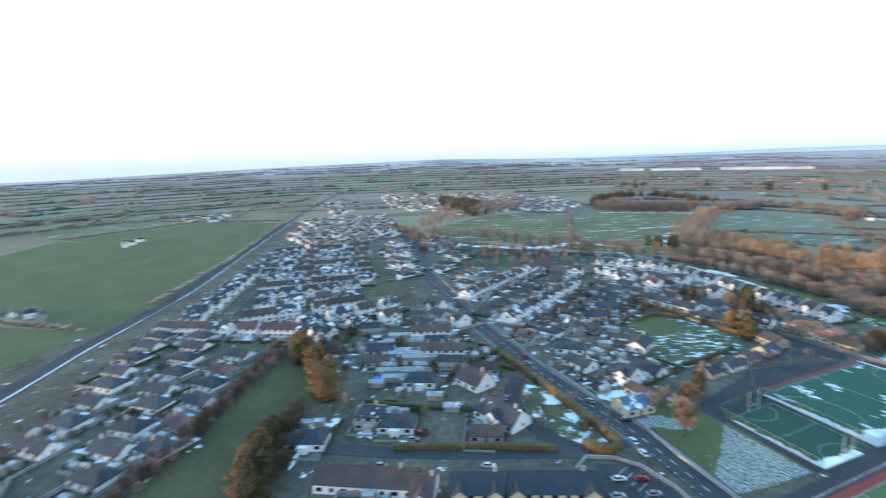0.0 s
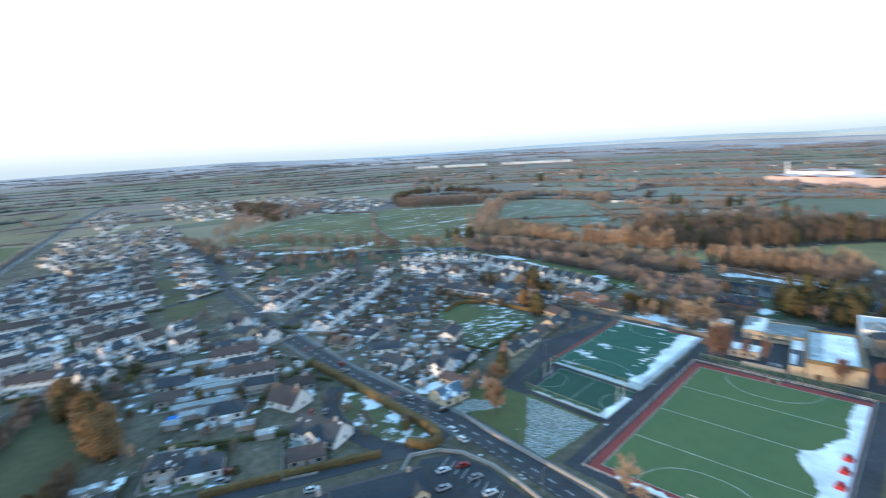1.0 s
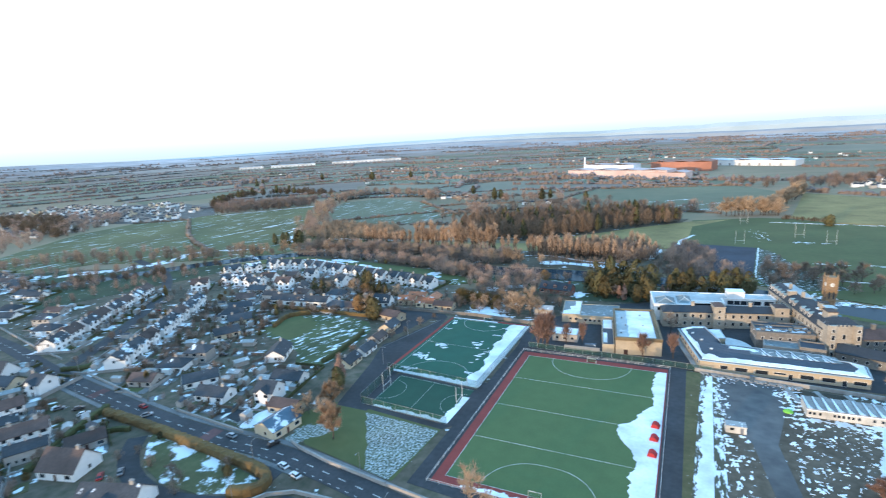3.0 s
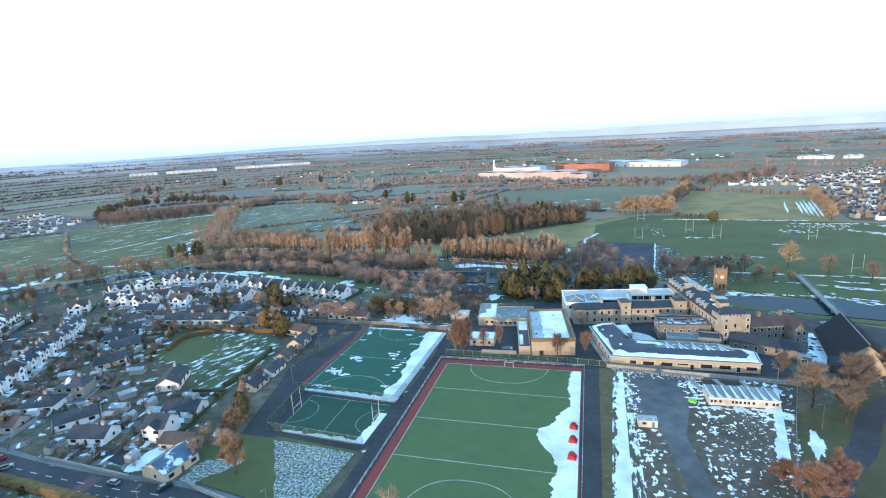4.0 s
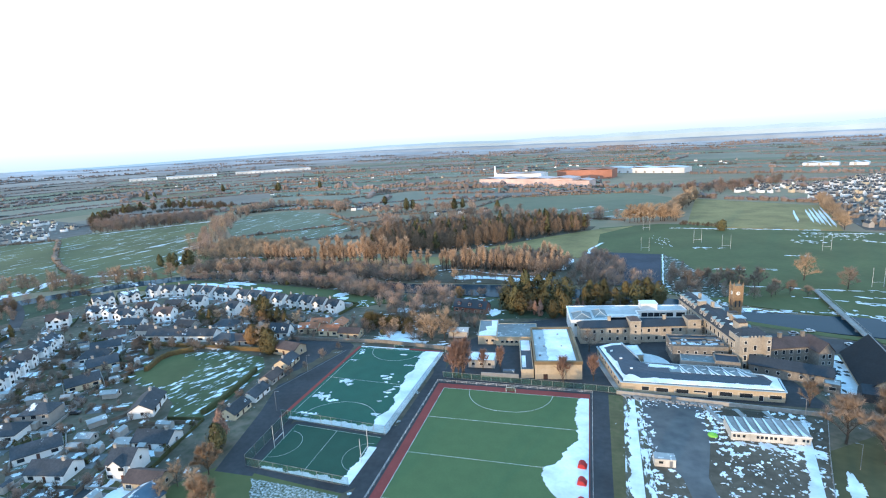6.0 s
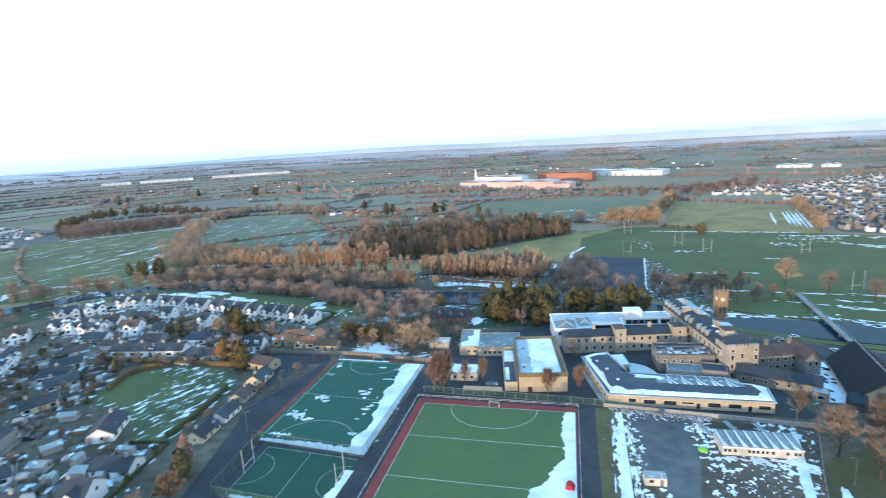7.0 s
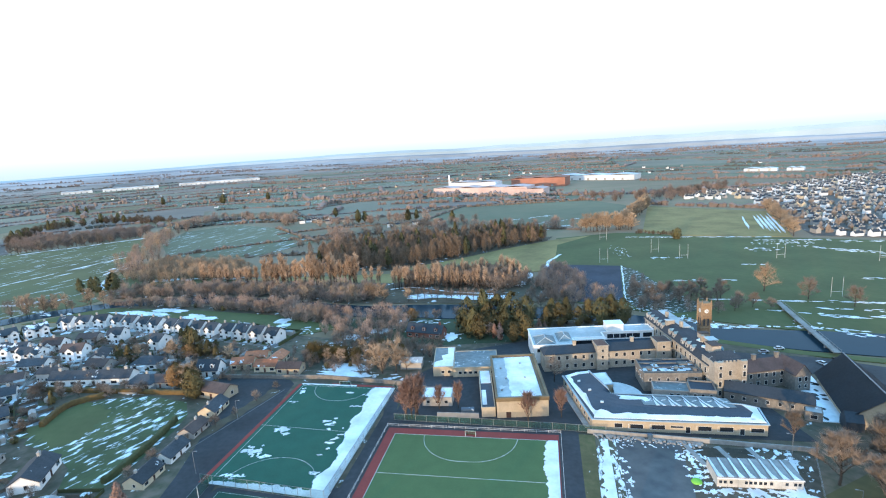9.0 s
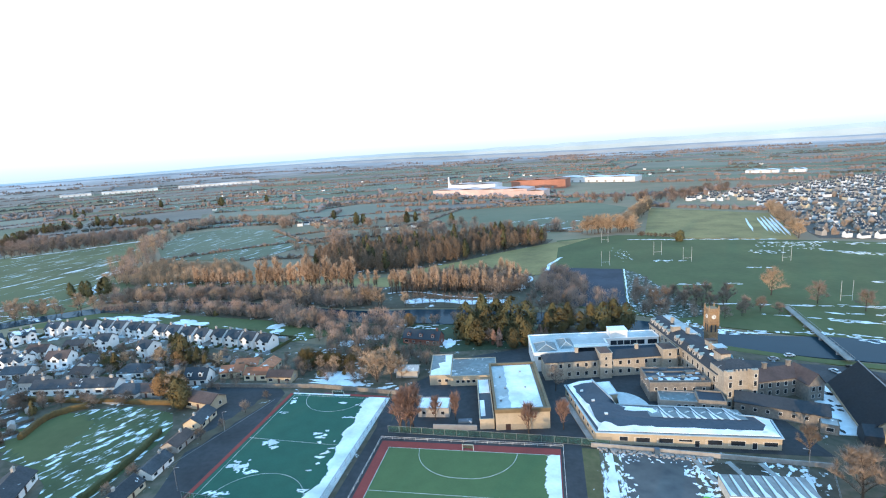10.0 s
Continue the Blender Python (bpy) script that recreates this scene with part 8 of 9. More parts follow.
def wing_z(x, y):
    """Height of the roof: low eaves, one long ridge and the left wing's own slope."""
    u = (x - 69.8) + (y - 99.6) * .255            # metres in from the west eave
    front = 4.42 + 1.35 * min(1, (y - 99.4) / 7.4)
    back = 4.5 + 1.27 * min(1, max(0, (118.8 - y) / 11.6)) if x > 78 else 9
    east = 4.42 + 1.35 * max(0, min(1, (127 - x) / 8.0))
    west = 4.42 + 1.35 * max(0, min(1, u / 6.0))
    return min(front, back, east, west)


def sheet(pts, lift, thick):
    """A thin slab that follows the roof over the outline pts."""
    bm = bmesh.new()
    bm.faces.new([bm.verts.new((x, y, 0)) for x, y in pts])
    for k in range(3):
        bmesh.ops.triangulate(bm, faces=bm.faces[:])
        bmesh.ops.subdivide_edges(bm, edges=[e for e in bm.edges if e.calc_length() > 2.6], cuts=1)
    bmesh.ops.triangulate(bm, faces=bm.faces[:])
    r = bmesh.ops.extrude_face_region(bm, geom=bm.faces[:])
    up = {v for v in r["geom"] if isinstance(v, bmesh.types.BMVert)}
    for v in bm.verts:
        v.co.z = wing_z(v.co.x, v.co.y) + lift + (thick if v in up else 0)
    return bm


part("roof", sheet(offset_poly(LP, .25), -.02, .05), "roof_black", lb, "dark sheet roof")
sn = random.Random(2)
def wavy(n, lo, hi, seed, f=.5):
    return [lo + (hi - lo) * (.5 + .9 * noise.noise(Vector((k * f, seed, 0))) + .35 * noise.noise(Vector((k * f * 3.1, seed, 3)))) for k in range(n)]
w_ = wavy(56, 2.0, 3.4, 1, .22)
part("snow", sheet([(70.3, 99.9), (125.6, 100.4)] + [(71.0 + k, 99.9 + max(.8, w_[k] * (1 if k > 5 else 1.3))) for k in range(54, -1, -1)], .03, .12), "snow", lb, "snow lying along the front eave")
w_ = wavy(34, .7, 2.8, 5, .3)
part("snow", sheet([(70.6, 101.4)] + [(69.9 - .252 * k + max(.5, w_[k]), 101.4 + k) for k in range(31)] + [(62.0, 132.4)], .03, .12), "snow", lb, "snow lying along the side eave")
part("snow", sheet([(62.4, 131.2), (66.2, 131.8), (71.6, 133.4), (71.4, 135.2), (62.0, 132.9)], .03, .12), "snow", lb, "snow lying along the end of the roof")
part("snow", sheet([(120.8, 101.6), (125.4, 101.0), (126.2, 110.6), (121.6, 110.9), (123.6, 106.5)], .03, .12), "snow", lb, "snow lying at the end of the roof")
part("snow", sheet([(79.2, 117.0), (79.4, 113.6), (84, 112.6), (88.5, 113.4), (89.6, 111.2), (91.5, 112.5), (90.5, 115.4), (86, 116.4)], .03, .12), "snow", lb, "drifted snow on the rear slope")
# panels, skylights and drifted wedges of snow on the rear slope
for k in range(6):
    x = 88.5 + k * 5.2
    part("skylight", sheet([(x, 108.2), (x + 4.6, 108.2), (x + 3.9, 116.6), (x - .5, 116.8)], .035, .06), "roof_teal", lb, "grey-green rooflight panel")
    part("skylight_bar", sheet([(x + 1.6, 112.2), (x + 3.3, 113.4), (x + 3.1, 113.8), (x + 1.4, 112.6)], .1, .16), "paint_white", lb)
    if 0 < k:
        part("snow", sheet([(x - 1.1, 107.8), (x + .1, 107.8), (x - .5, 111), (x - .95, 114.5), (x - 1.1, 111)], .1, .12), "snow", lb, "wedge of drifted snow between rooflights")
        part("snow", sheet([(x + 1.2, 107.7), (x + 2.2, 107.9), (x + .5, 111.6), (x - .5, 117.0), (x - .9, 117.1), (x - .1, 112.0)], .1, .12), "snow", lb, "slanting drift of snow on the rear slope")
part("roof_coping", sheet([(78.8, 118.5), (79.0, 117.9), (114.6, 116.8), (114.8, 117.4)], .03, .28), "roof_pale", lb, "pale coping")
part("roof_coping", sheet([(114.8, 117.2), (114.2, 116.8), (117.2, 111.2), (126.4, 110.4), (126.6, 111.0), (117.5, 111.9)], .03, .28), "roof_pale", lb, "pale coping")
part("roof_coping", sheet([(71.2, 135.6), (77.6, 118.6), (78.2, 118.8), (71.8, 136.0)], .03, .28), "roof_pale", lb, "pale coping")
for x, y in ((66.5, 126), (70, 118), (73.5, 108.4)):
    part("roof_hatch", sheet([(x, y), (x + 1.1, y), (x + 1.1, y + 1.1), (x, y + 1.1)], .03, .3), "paint_white", lb)
for x, w_, z in ((78.5, (2.6, 1.5), 2.1), (84.3, (4.8, 1.6), 1.9), (91.4, (4.8, 1.6), 1.9), (97.5, (4.4, .7), 2.2), (101.2, (1.4, 2.2), 1.2), (106.2, (4.8, 1.6), 1.9), (113.0, (4.8, 1.6), 1.9), (118.2, (1.4, 2.2), 1.2), (122.7, (4.2, 1.4), 1.9)):
    window(lb, w_, x, 99.6 + (x - 69.8) * .0107, z)
for x in (74.5, 81, 88, 95, 102.5, 109.5, 116.5, 125.7):
    part("pier", boxed(x - .25, x + .25, 99.48 + (x - 69.8) * .0107, 99.8 + (x - 69.8) * .0107, -.3, 4.0), "brick_buff", lb)
for k in range(7):
    window(lb, (2.0, 1.3), 68.9 - k * 1.14, 103.2 + k * 4.47, 2.2, -75.7)
# terrace along the west side, box at the back of the wing and the curved canopy in its corner
flat("terrace", [(67.4, 100.5), (69.4, 100.4), (61.4, 131), (59.4, 130.4)], .5, "concrete", "narrow raised terrace beside the wing", "terrace")
wx = base("wing_store", pose(0, 0, 0), "small flat store with snowy roof behind the wing", "building")
SP = [(73.8, 131.2), (75.6, 126.2), (80.4, 127.6), (78.5, 138.0), (72.5, 136.6)]
bm = bmesh.new()
prism(bm, SP, -.4, 3.9)
part("wall", bm, "brick_buff", wx)
bm = bmesh.new()
prism(bm, offset_poly(SP, -.25), 3.9, 4.15)
part("roof_edge", bm, "roof_pale", wx)
bm = bmesh.new()
prism(bm, offset_poly(SP, .35), 4.15, 4.27)
part("snow", bm, "snow", wx, "snow lying on the flat roof")
cn = base("curved_canopy", pose(0, 0, 0), "pale curved canopy in the corner of the yard", "canopy")
bm = bmesh.new()
prism(bm, [(80.2, 119.6)] + [(80.2 + 10.5 * math.cos(radians(a)), 119.6 + 12 * math.sin(radians(a))) for a in range(6, 91, 7)], 2.7, 3.0)
part("roof", bm, "roof_pale", cn)
for a in range(10, 90, 19):
    bm = bmesh.new()
    tube(bm, (80.2 + 10 * math.cos(radians(a)), 119.6 + 11.4 * math.sin(radians(a)), 0), (80.2 + 10 * math.cos(radians(a)), 119.6 + 11.4 * math.sin(radians(a)), 2.7), .12, .12, 6)
    part("post", bm, "metal_grey", cn)

# white modern block: deep at its west end, stepping back to the east behind the old wing
wb = base("modern_block", pose(76, 170, 0, 0, 0, 8), "white modern school block with pale flat roof", "building")
WP = [(-29, -11), (-10, -11), (-10, -3.5), (5, -3.5), (5, 2.5), (30, 2.5), (30, 11), (-29, 11)]
bm = bmesh.new()
prism(bm, WP, -.4, 8.6)
part("wall", bm, "render_white", wb)
bm = bmesh.new()
prism(bm, offset_poly(WP, .35), 8.603, 8.7)
part("roof", bm, "roof_pale", wb)
for (x0, y0), (x1, y1) in zip(WP, WP[1:] + WP[:1]):
    bm = bmesh.new()
    prism(bm, strip([(x0, y0), (x1, y1)], .55), 8.604, 9.0)
    part("parapet", bm, "render_white", wb)
bm = bmesh.new()
prism(bm, [(-9.9, -11), (29, -9.5), (30, 2.4), (5.1, 2.4), (5.1, -3.6), (-9.9, -3.6)], -.4, 5.0)
part("link_roof", bm, "roof_black", wb, "lower dark link roof")
part("glazing", boxed(-9.4, 4.6, -3.62, -3.4, 5.3, 7.6), "glass", wb, "long band of dark windows")
part("canopy_edge", boxed(-10.6, 5.6, -5.0, -3.3, 7.9, 8.5), "render_white", wb, "white projecting roof edge")
part("glazing", boxed(8, 23.5, 2.38, 2.6, 5.6, 7.7), "glass", wb, "long band of dark windows")
part("glazing", boxed(25, 29.2, 2.38, 2.6, 5.6, 7.7), "glass", wb, "long band of dark windows")
for x in (11, 14, 17, 20):
    part("mullion", boxed(x - .12, x + .12, 2.28, 2.5, 5.6, 7.7), "paint_white", wb)
for k in range(5):
    window(wb, (1.3, 1.2), -29, -9 + k * 4, 6.2, -90)
for k in range(4):
    window(wb, (2.6, 1.5), -26 + k * 4.6, -11, 6.2)
part("plant_room", boxed(8, 16, 3.5, 9.5, 8.7, 12.0), "render_white", wb, "white plant room on the roof")
part("plant_roof", boxed(7.8, 16.2, 3.3, 9.7, 12.0, 12.2), "snow", wb, "snow on the plant room roof")
for k, (lx, ly, w_, d_, h_) in enumerate(((-23, -4.6, 5.0, 5.4, 2.2), (-13.6, -1.5, 3.6, 6.0, 2.0))):
    bm = bmesh.new()
    v = [bm.verts.new(p) for p in ((-w_, -d_, 0), (w_, -d_, 0), (w_, d_, 0), (-w_, d_, 0), (0, -d_ * .35, h_), (0, d_ * .35, h_))]
    for q in ((0, 1, 4), (1, 2, 5, 4), (2, 3, 5), (3, 0, 4, 5), (3, 2, 1, 0)):
        bm.faces.new([v[i] for i in q])
    ln = part("roof_lantern", bm, "roof_teal", wb, "grey-green hipped roof lantern", at=pose(lx, ly, 8.6))
    for a_, b_ in (((-w_, -d_, 0), (0, -d_ * .35, h_)), ((w_, -d_, 0), (0, -d_ * .35, h_)), ((0, -d_ * .35, h_), (0, d_ * .35, h_)), ((-w_, d_, 0), (0, d_ * .35, h_)), ((w_, d_, 0), (0, d_ * .35, h_))):
        bm = bmesh.new()
        tube(bm, a_, b_, .22, .22, 4)
        part("roof_rib", bm, "roof_pale", ln)


def pitched(name, label, x, y, rz, L, W, eave, ridge, wall, roof, wins=(), category="building", hip=0.0, chim=()):
    b = base(name, pose(x, y, 0, 0, 0, rz), label, category)
    bm = bmesh.new()
    if hip:
        box(bm, -L / 2, L / 2, -W / 2, W / 2, -.4, eave)
    else:
        extrude_x(bm, [(-W / 2, -.4), (W / 2, -.4), (W / 2, eave), (0, ridge), (-W / 2, eave)], -L / 2, L / 2)
    part("wall", bm, wall, b)
    bm = bmesh.new()
    gable_roof(bm, L, W, eave, ridge + .03, .3, .2, 0, hip)
    part("roof", bm, roof, b)
    for c in chim:
        bm = bmesh.new()
        box(bm, c - .7, c + .7, -.5, .5, ridge - .8, ridge + 2.0)
        box(bm, c - .85, c + .85, -.65, .65, ridge + 2.0, ridge + 2.25)
        part("chimney", bm, wall, b)
    for side, n, key, z, t0, t1 in wins:
        for i in range(n):
            t = t0 + (t1 - t0) * (i + .5) / n
            if side == "f":
                window(b, key, -L / 2 + L * t, -W / 2, z, 0)
            elif side == "b":
                window(b, key, -L / 2 + L * t, W / 2, z, 180)
            elif side == "r":
                window(b, key, L / 2, -W / 2 + W * t, z, 90)
            else:
                window(b, key, -L / 2, -W / 2 + W * t, z, -90)
    return b


# old stone wing with its little tower
ow = pitched("old_wing", "two-storey tan stone wing with slate roof", 80.6, 156.2, 11.5, 57, 8.5, 7.9, 10.0, "stone_tan", "slate_plain",
             [("f", 15, (1.2, 1.7), 6.0, .02, .98), ("f", 15, (1.2, 1.7), 2.2, .02, .98)], hip=3.5, chim=(-14, 12))
for cx, w_ in ((-3.0, 5.0), (24.0, 6.0)):
    part("stair_tower", boxed(cx - w_ / 2, cx + w_ / 2, -6.0, 1.0, -.4, 11.2), "stone_tan", ow, "tan stone stair tower")
    part("cornice", boxed(cx - w_ / 2 - .25, cx + w_ / 2 + .25, -6.25, 1.25, 11.2, 11.5), "stone_tan", ow)
    bm = bmesh.new()
    v = [bm.verts.new(p) for p in ((cx - w_ / 2, -6, 11.5), (cx + w_ / 2, -6, 11.5), (cx + w_ / 2, 1, 11.5), (cx - w_ / 2, 1, 11.5), (cx, -2.5, 13.0 if cx < 0 else 12.2))]
    for q in ((0, 1, 4), (1, 2, 4), (2, 3, 4), (3, 0, 4), (3, 2, 1, 0)):
        bm.faces.new([v[i] for i in q])
    part("tower_roof", bm, "tile_brown", ow, "low pyramid tower roof")
    for z in (3.0, 6.0, 9.0):
        window(ow, (1.0, 1.2), cx, -6.0, z)

# the long college with mansard roof and dormers
cg = base("college_building", pose(115.4, 160.6, 0, 0, 0, 102.5), "long tan stone college with slate mansard roof and dormers", "building")
CL, CW = 59, 11.5
part("wall", boxed(-CL / 2, CL / 2, -CW / 2, CW / 2, -.4, 11.2), "stone_tan", cg)
bm = bmesh.new()
extrude_x(bm, [(-CW / 2 - .3, 11.2), (CW / 2 + .3, 11.2), (CW / 2 - 1.7, 14.0), (1.6, 14.7), (-CW / 2 + 1.7, 14.1)], -CL / 2 - .3, CL / 2 + .3)
part("roof", bm, "slate_plain", cg)
part("flat_roof", boxed(4, CL / 2 - .5, -4.6, -.6, 14.2, 14.75), "roof_pale", cg, "pale lead flat along the roof")
part("cornice", boxed(-CL / 2 - .2, CL / 2 + .2, CW / 2 + .003, CW / 2 + .35, 10.9, 11.19), "stone_tan", cg)
for i, (x, y, w_, h_) in enumerate(((-24, 1, 5, 3.4), (-17, -2, 4, 2.6), (-9, -3, 2.4, 2.2), (10, 2.4, 2, 1.8))):
    part("roof_turret", boxed(x - w_ / 2, x + w_ / 2, y - 1.8, y + 1.8, 13.6, 14.4 + h_), "stone_tan", cg, "small stone roof turret")
    part("turret_cap", boxed(x - w_ / 2 - .2, x + w_ / 2 + .2, y - 2, y + 2, 14.4 + h_, 14.65 + h_), "roof_pale" if i % 2 else "tile_brown", cg)
for k in range(5):
    bm = bmesh.new()
    prism(bm, blob(-26 + k * 3.4, -1.5 + (k % 3) * 1.6, 1.5, 1.0, 20, 14, .5, k + 31), 14.5, 14.85)
    part("snow", bm, "snow", cg, "patch of snow on the roof")
for side in (-1, 1):
    for i in range(15):
        x = -CL / 2 + CL * (i + .5) / 15
        for z in (2.0, 5.4, 8.8):
            window(cg, (1.3, 2.2), x, side * CW / 2, z, 0 if side < 0 else 180)
        if (i % 2 == 0 and side < 0) or (side > 0 and i not in (0, 1, 2, 6, 9)):
            bm = bmesh.new()
            y0_, y1_ = side * (CW / 2 - .3), side * (CW / 2 - 2.4)
            a = [bm.verts.new((x + dx, y0_, z)) for dx, z in ((-1.15, 11.4), (1.15, 11.4), (1.15, 13.6), (0, 14.5), (-1.15, 13.6))]
            b2 = [bm.verts.new((x + dx, y1_, z)) for dx, z in ((-1.15, 11.4), (1.15, 11.4), (1.15, 13.6), (0, 14.5), (-1.15, 13.6))]
            bm.faces.new(a)
            bm.faces.new(b2[::-1])
            for q in range(5):
                bm.faces.new((a[q], a[(q + 1) % 5], b2[(q + 1) % 5], b2[q])).material_index = 1 if q in (2, 3) else 0
            part("dormer", bm, ["render_grey", "lead_pale"], cg, "dormer with pale lead roof")
            window(cg, (1.0, 1.2), x, side * (CW / 2 - .27), 12.6, 0 if side < 0 else 180)
for c in (-14, 4, 18):
    part("chimney", boxed(c - .7, c + .7, -.6, .6, 15, 17.6), "stone_tan", cg)
# front pavilion with castellated bays
pv = base("pavilion", pose(122.5, 131.0, 0, 0, 0, 12.5), "tan stone front pavilion with bays and parapet", "building")
part("wall", boxed(-6.2, 6.2, -3.2, 6, -.4, 14.0), "stone_tan", pv)
for s in (-4.6, 4.6):
    bm = bmesh.new()
    prism(bm, [(s - 1.6, -3.2), (s - 1.0, -4.6), (s + 1.0, -4.6), (s + 1.6, -3.2)], -.4, 14.8)
    part("bay", bm, "stone_tan", pv, "canted stone bay")
    for z in (2.4, 6.0, 9.6, 12.6):
        window(pv, (1.1, 2.0) if z < 12 else (1.0, 1.2), s, -4.62, z)
for z in (2.4, 6.0, 9.6):
    window(pv, (1.1, 2.0), 0, -3.22, z)
    window(pv, (1.1, 2.0), 6.22, 1.5, z, 90)
    window(pv, (1.1, 2.0), -6.22, 1.5, z, -90)
for k in range(9):
    part("merlon", boxed(-6.2 + k * 1.45, -5.5 + k * 1.45, -3.3, -2.9, 14.003, 14.8), "stone_tan", pv)
bm = bmesh.new()
gable_roof(bm, 11.6, 8.4, 14.05, 16.6, .1, .15, 1.6, 3.0)
part("roof", bm, "slate", pv)

# clock tower
ct = base("clock_tower", pose(126.9, 174.4, 0, 0, 0, 10), "tall tan stone clock tower with corner pinnacles", "tower")
part("shaft", boxed(-2.05, 2.05, -2.05, 2.05, -.4, 22.2), "stone_orange", ct)
for z in (11.6, 16.6, 22.2):
    part("string_course", boxed(-2.5, 2.5, -2.5, 2.5, z, z + .3), "stone_orange", ct)
part("belfry", boxed(-2.05, 2.05, -2.05, 2.05, 22.5, 23.4), "stone_orange", ct)
for sx in (-1, 1):
    for sy in (-1, 1):
        bm = bmesh.new()
        tube(bm, (sx * 2.05, sy * 2.05, 14), (sx * 2.05, sy * 2.05, 23.6), .42, .4, 8)
        tube(bm, (sx * 2.05, sy * 2.05, 23.6), (sx * 2.05, sy * 2.05, 25.2), .42, .05, 8)
        part("pinnacle", bm, "stone_orange", ct)
for rz in (0, 90, 180, 270):
    bm = bmesh.new()
    tube(bm, (0, -2.0, 0), (0, -2.16, 0), .95, .95, 20)
    part("clock_face", bm, "paint_white", ct, "round white clock face", at=pose(0, 0, 19.6, 0, 0, rz))
    bm = bmesh.new()
    box(bm, -.06, .06, -2.2, -2.17, 0, .75)
    box(bm, 0, .6, -2.2, -2.17, -.06, .06)
    part("clock_pointer", bm, "rubber", ct, at=pose(0, 0, 19.6, 0, 0, rz))
    for s in (-.9, .9):
        bm = bmesh.new()
        box(bm, s - .35, s + .35, -2.1, -2.0, 12.6, 16.0)
        part("louvre", bm, "slate_plain", ct, at=pose(0, 0, 0, 0, 0, rz))
# gabled wing east of the college
pitched("gabled_wing", "tan stone wing with brown tiled roof", 139.5, 141.5, 18, 22, 9, 7.0, 10.0, "stone_grey", "slate_brown", [("f", 6, (1.2, 1.7), 5.2, .05, .95), ("f", 6, (1.2, 1.7), 2.0, .05, .95)], chim=(-4, 6))
pitched("gabled_wing", "tan stone gable end with tall windows", 149.5, 139.5, 108, 11, 6.5, 6.8, 10.6, "stone_grey", "slate_brown", [("l", 2, (1.2, 1.7), 4.8, .1, .9), ("l", 2, (1.0, 1.2), 2.0, .1, .9)])
# low stone row
pitched("stone_row", "low grey stone range with slate roof", 134.5, 122.8, -19.5, 28, 7, 4.2, 6.8, "stone_grey", "slate_plain", [("f", 7, (1.0, 1.2), 2.2, .03, .97)])
flat_block("glass_porch", "small grey porch with glazed roof", 145.5, 113.5, -20, 5, 5, 3.2, "stone_grey", "metal_roof", [("f", 1, (2.0, 1.3), 1.6, 0, 1)], .2)
# decayed stone buildings in the court
rb = flat_block("old_kitchen_block", "old stone block with a broken snowy roof", 103, 138, 4, 22, 14, 7.0, "stone_grey", "roof_black", [("f", 6, (1.0, 1.2), 5, .03, .97), ("l", 4, (1.0, 1.2), 4, .05, .95)], .8)
rk = random.Random(8)
for k in range(9):
    x, y = -9 + k * 2.2, rk.uniform(-4, 4)
    bm = bmesh.new()
    prism(bm, blob(x, y, rk.uniform(.8, 2.0), rk.uniform(1.2, 3.0), rk.uniform(-30, 30), 18, .6, k + 3), 7.13, 7.25)
    part("snow", bm, "snow", rb, "patch of snow on the roof")
for x, y, w_, d_, h_ in ((-8, -3, 1.6, 2.4, 1.2), (-3, 4.6, 3, 1.2, .9), (2.6, -2.2, 1.2, 1.2, 1.5), (6.5, 2.5, 3.4, 2.6, .8), (9, -4.5, 1.2, 1.4, 1.6), (-5, .8, .7, .7, 1.2)):
    part("roof_box", boxed(x - w_ / 2, x + w_ / 2, y - d_ / 2, y + d_ / 2, 7.1, 7.1 + h_), rk.choice(("stone_grey", "roof_black", "roof_teal")), rb)
for y0, h_ in ((-5.5, .7), (-1.0, .5), (3.2, .6)):
    part("roof_wall", boxed(-10.6, 10.6, y0 - .25, y0 + .25, 7.1, 7.1 + h_), "stone_grey", rb)
flat_block("old_kitchen_block", "flat-roofed white lean-to with three windows", 101.5, 126.5, -4, 13, 8, 4.2, "render_grey", "roof_teal", [("f", 3, (1.3, 1.2), 2.6, .4, .95)])
flat_block("old_kitchen_block", "roofless dark stone outbuilding", 112, 124, -6, 9, 8, 5.6, "stone_grey", "roof_black", [("f", 3, (1.0, 1.2), 3.8, .05, .95)], .7)
# big dark-roofed church
ch = base("church", pose(166, 125, 0), "modern church with one huge dark steep roof", "church")
bm = bmesh.new()
v = [bm.verts.new((x - 166, y - 125, z)) for x, y, z in ((159.3, 143.8, 3.2), (152.4, 107.8, 3.2), (168.9, 143.6, 12.0), (163.4, 104.8, 12.2), (179.5, 141.5, 3.4), (174.6, 103.5, 3.4))]
for q in ((0, 1, 3, 2), (2, 3, 5, 4)):
    bm.faces.new([v[i] for i in q])
bmesh.ops.solidify(bm, geom=bm.faces[:], thickness=-0.35)
part("roof", bm, "slate_plain", ch)
bm = bmesh.new()
lo = [bm.verts.new((x - 166, y - 125, z)) for x, y, z in ((153.8, 107.6, -.4), (173.6, 104.6, -.4), (173.6, 104.6, 3.6), (163.5, 105.6, 11.5), (153.8, 107.6, 3.6))]
hi = [bm.verts.new((x - 166, y - 125, z)) for x, y, z in ((160.3, 142.8, -.4), (178.6, 140.8, -.4), (178.6, 140.8, 3.6), (168.8, 142.6, 11.3), (160.3, 142.8, 3.6))]
bm.faces.new(lo)
bm.faces.new(hi[::-1])
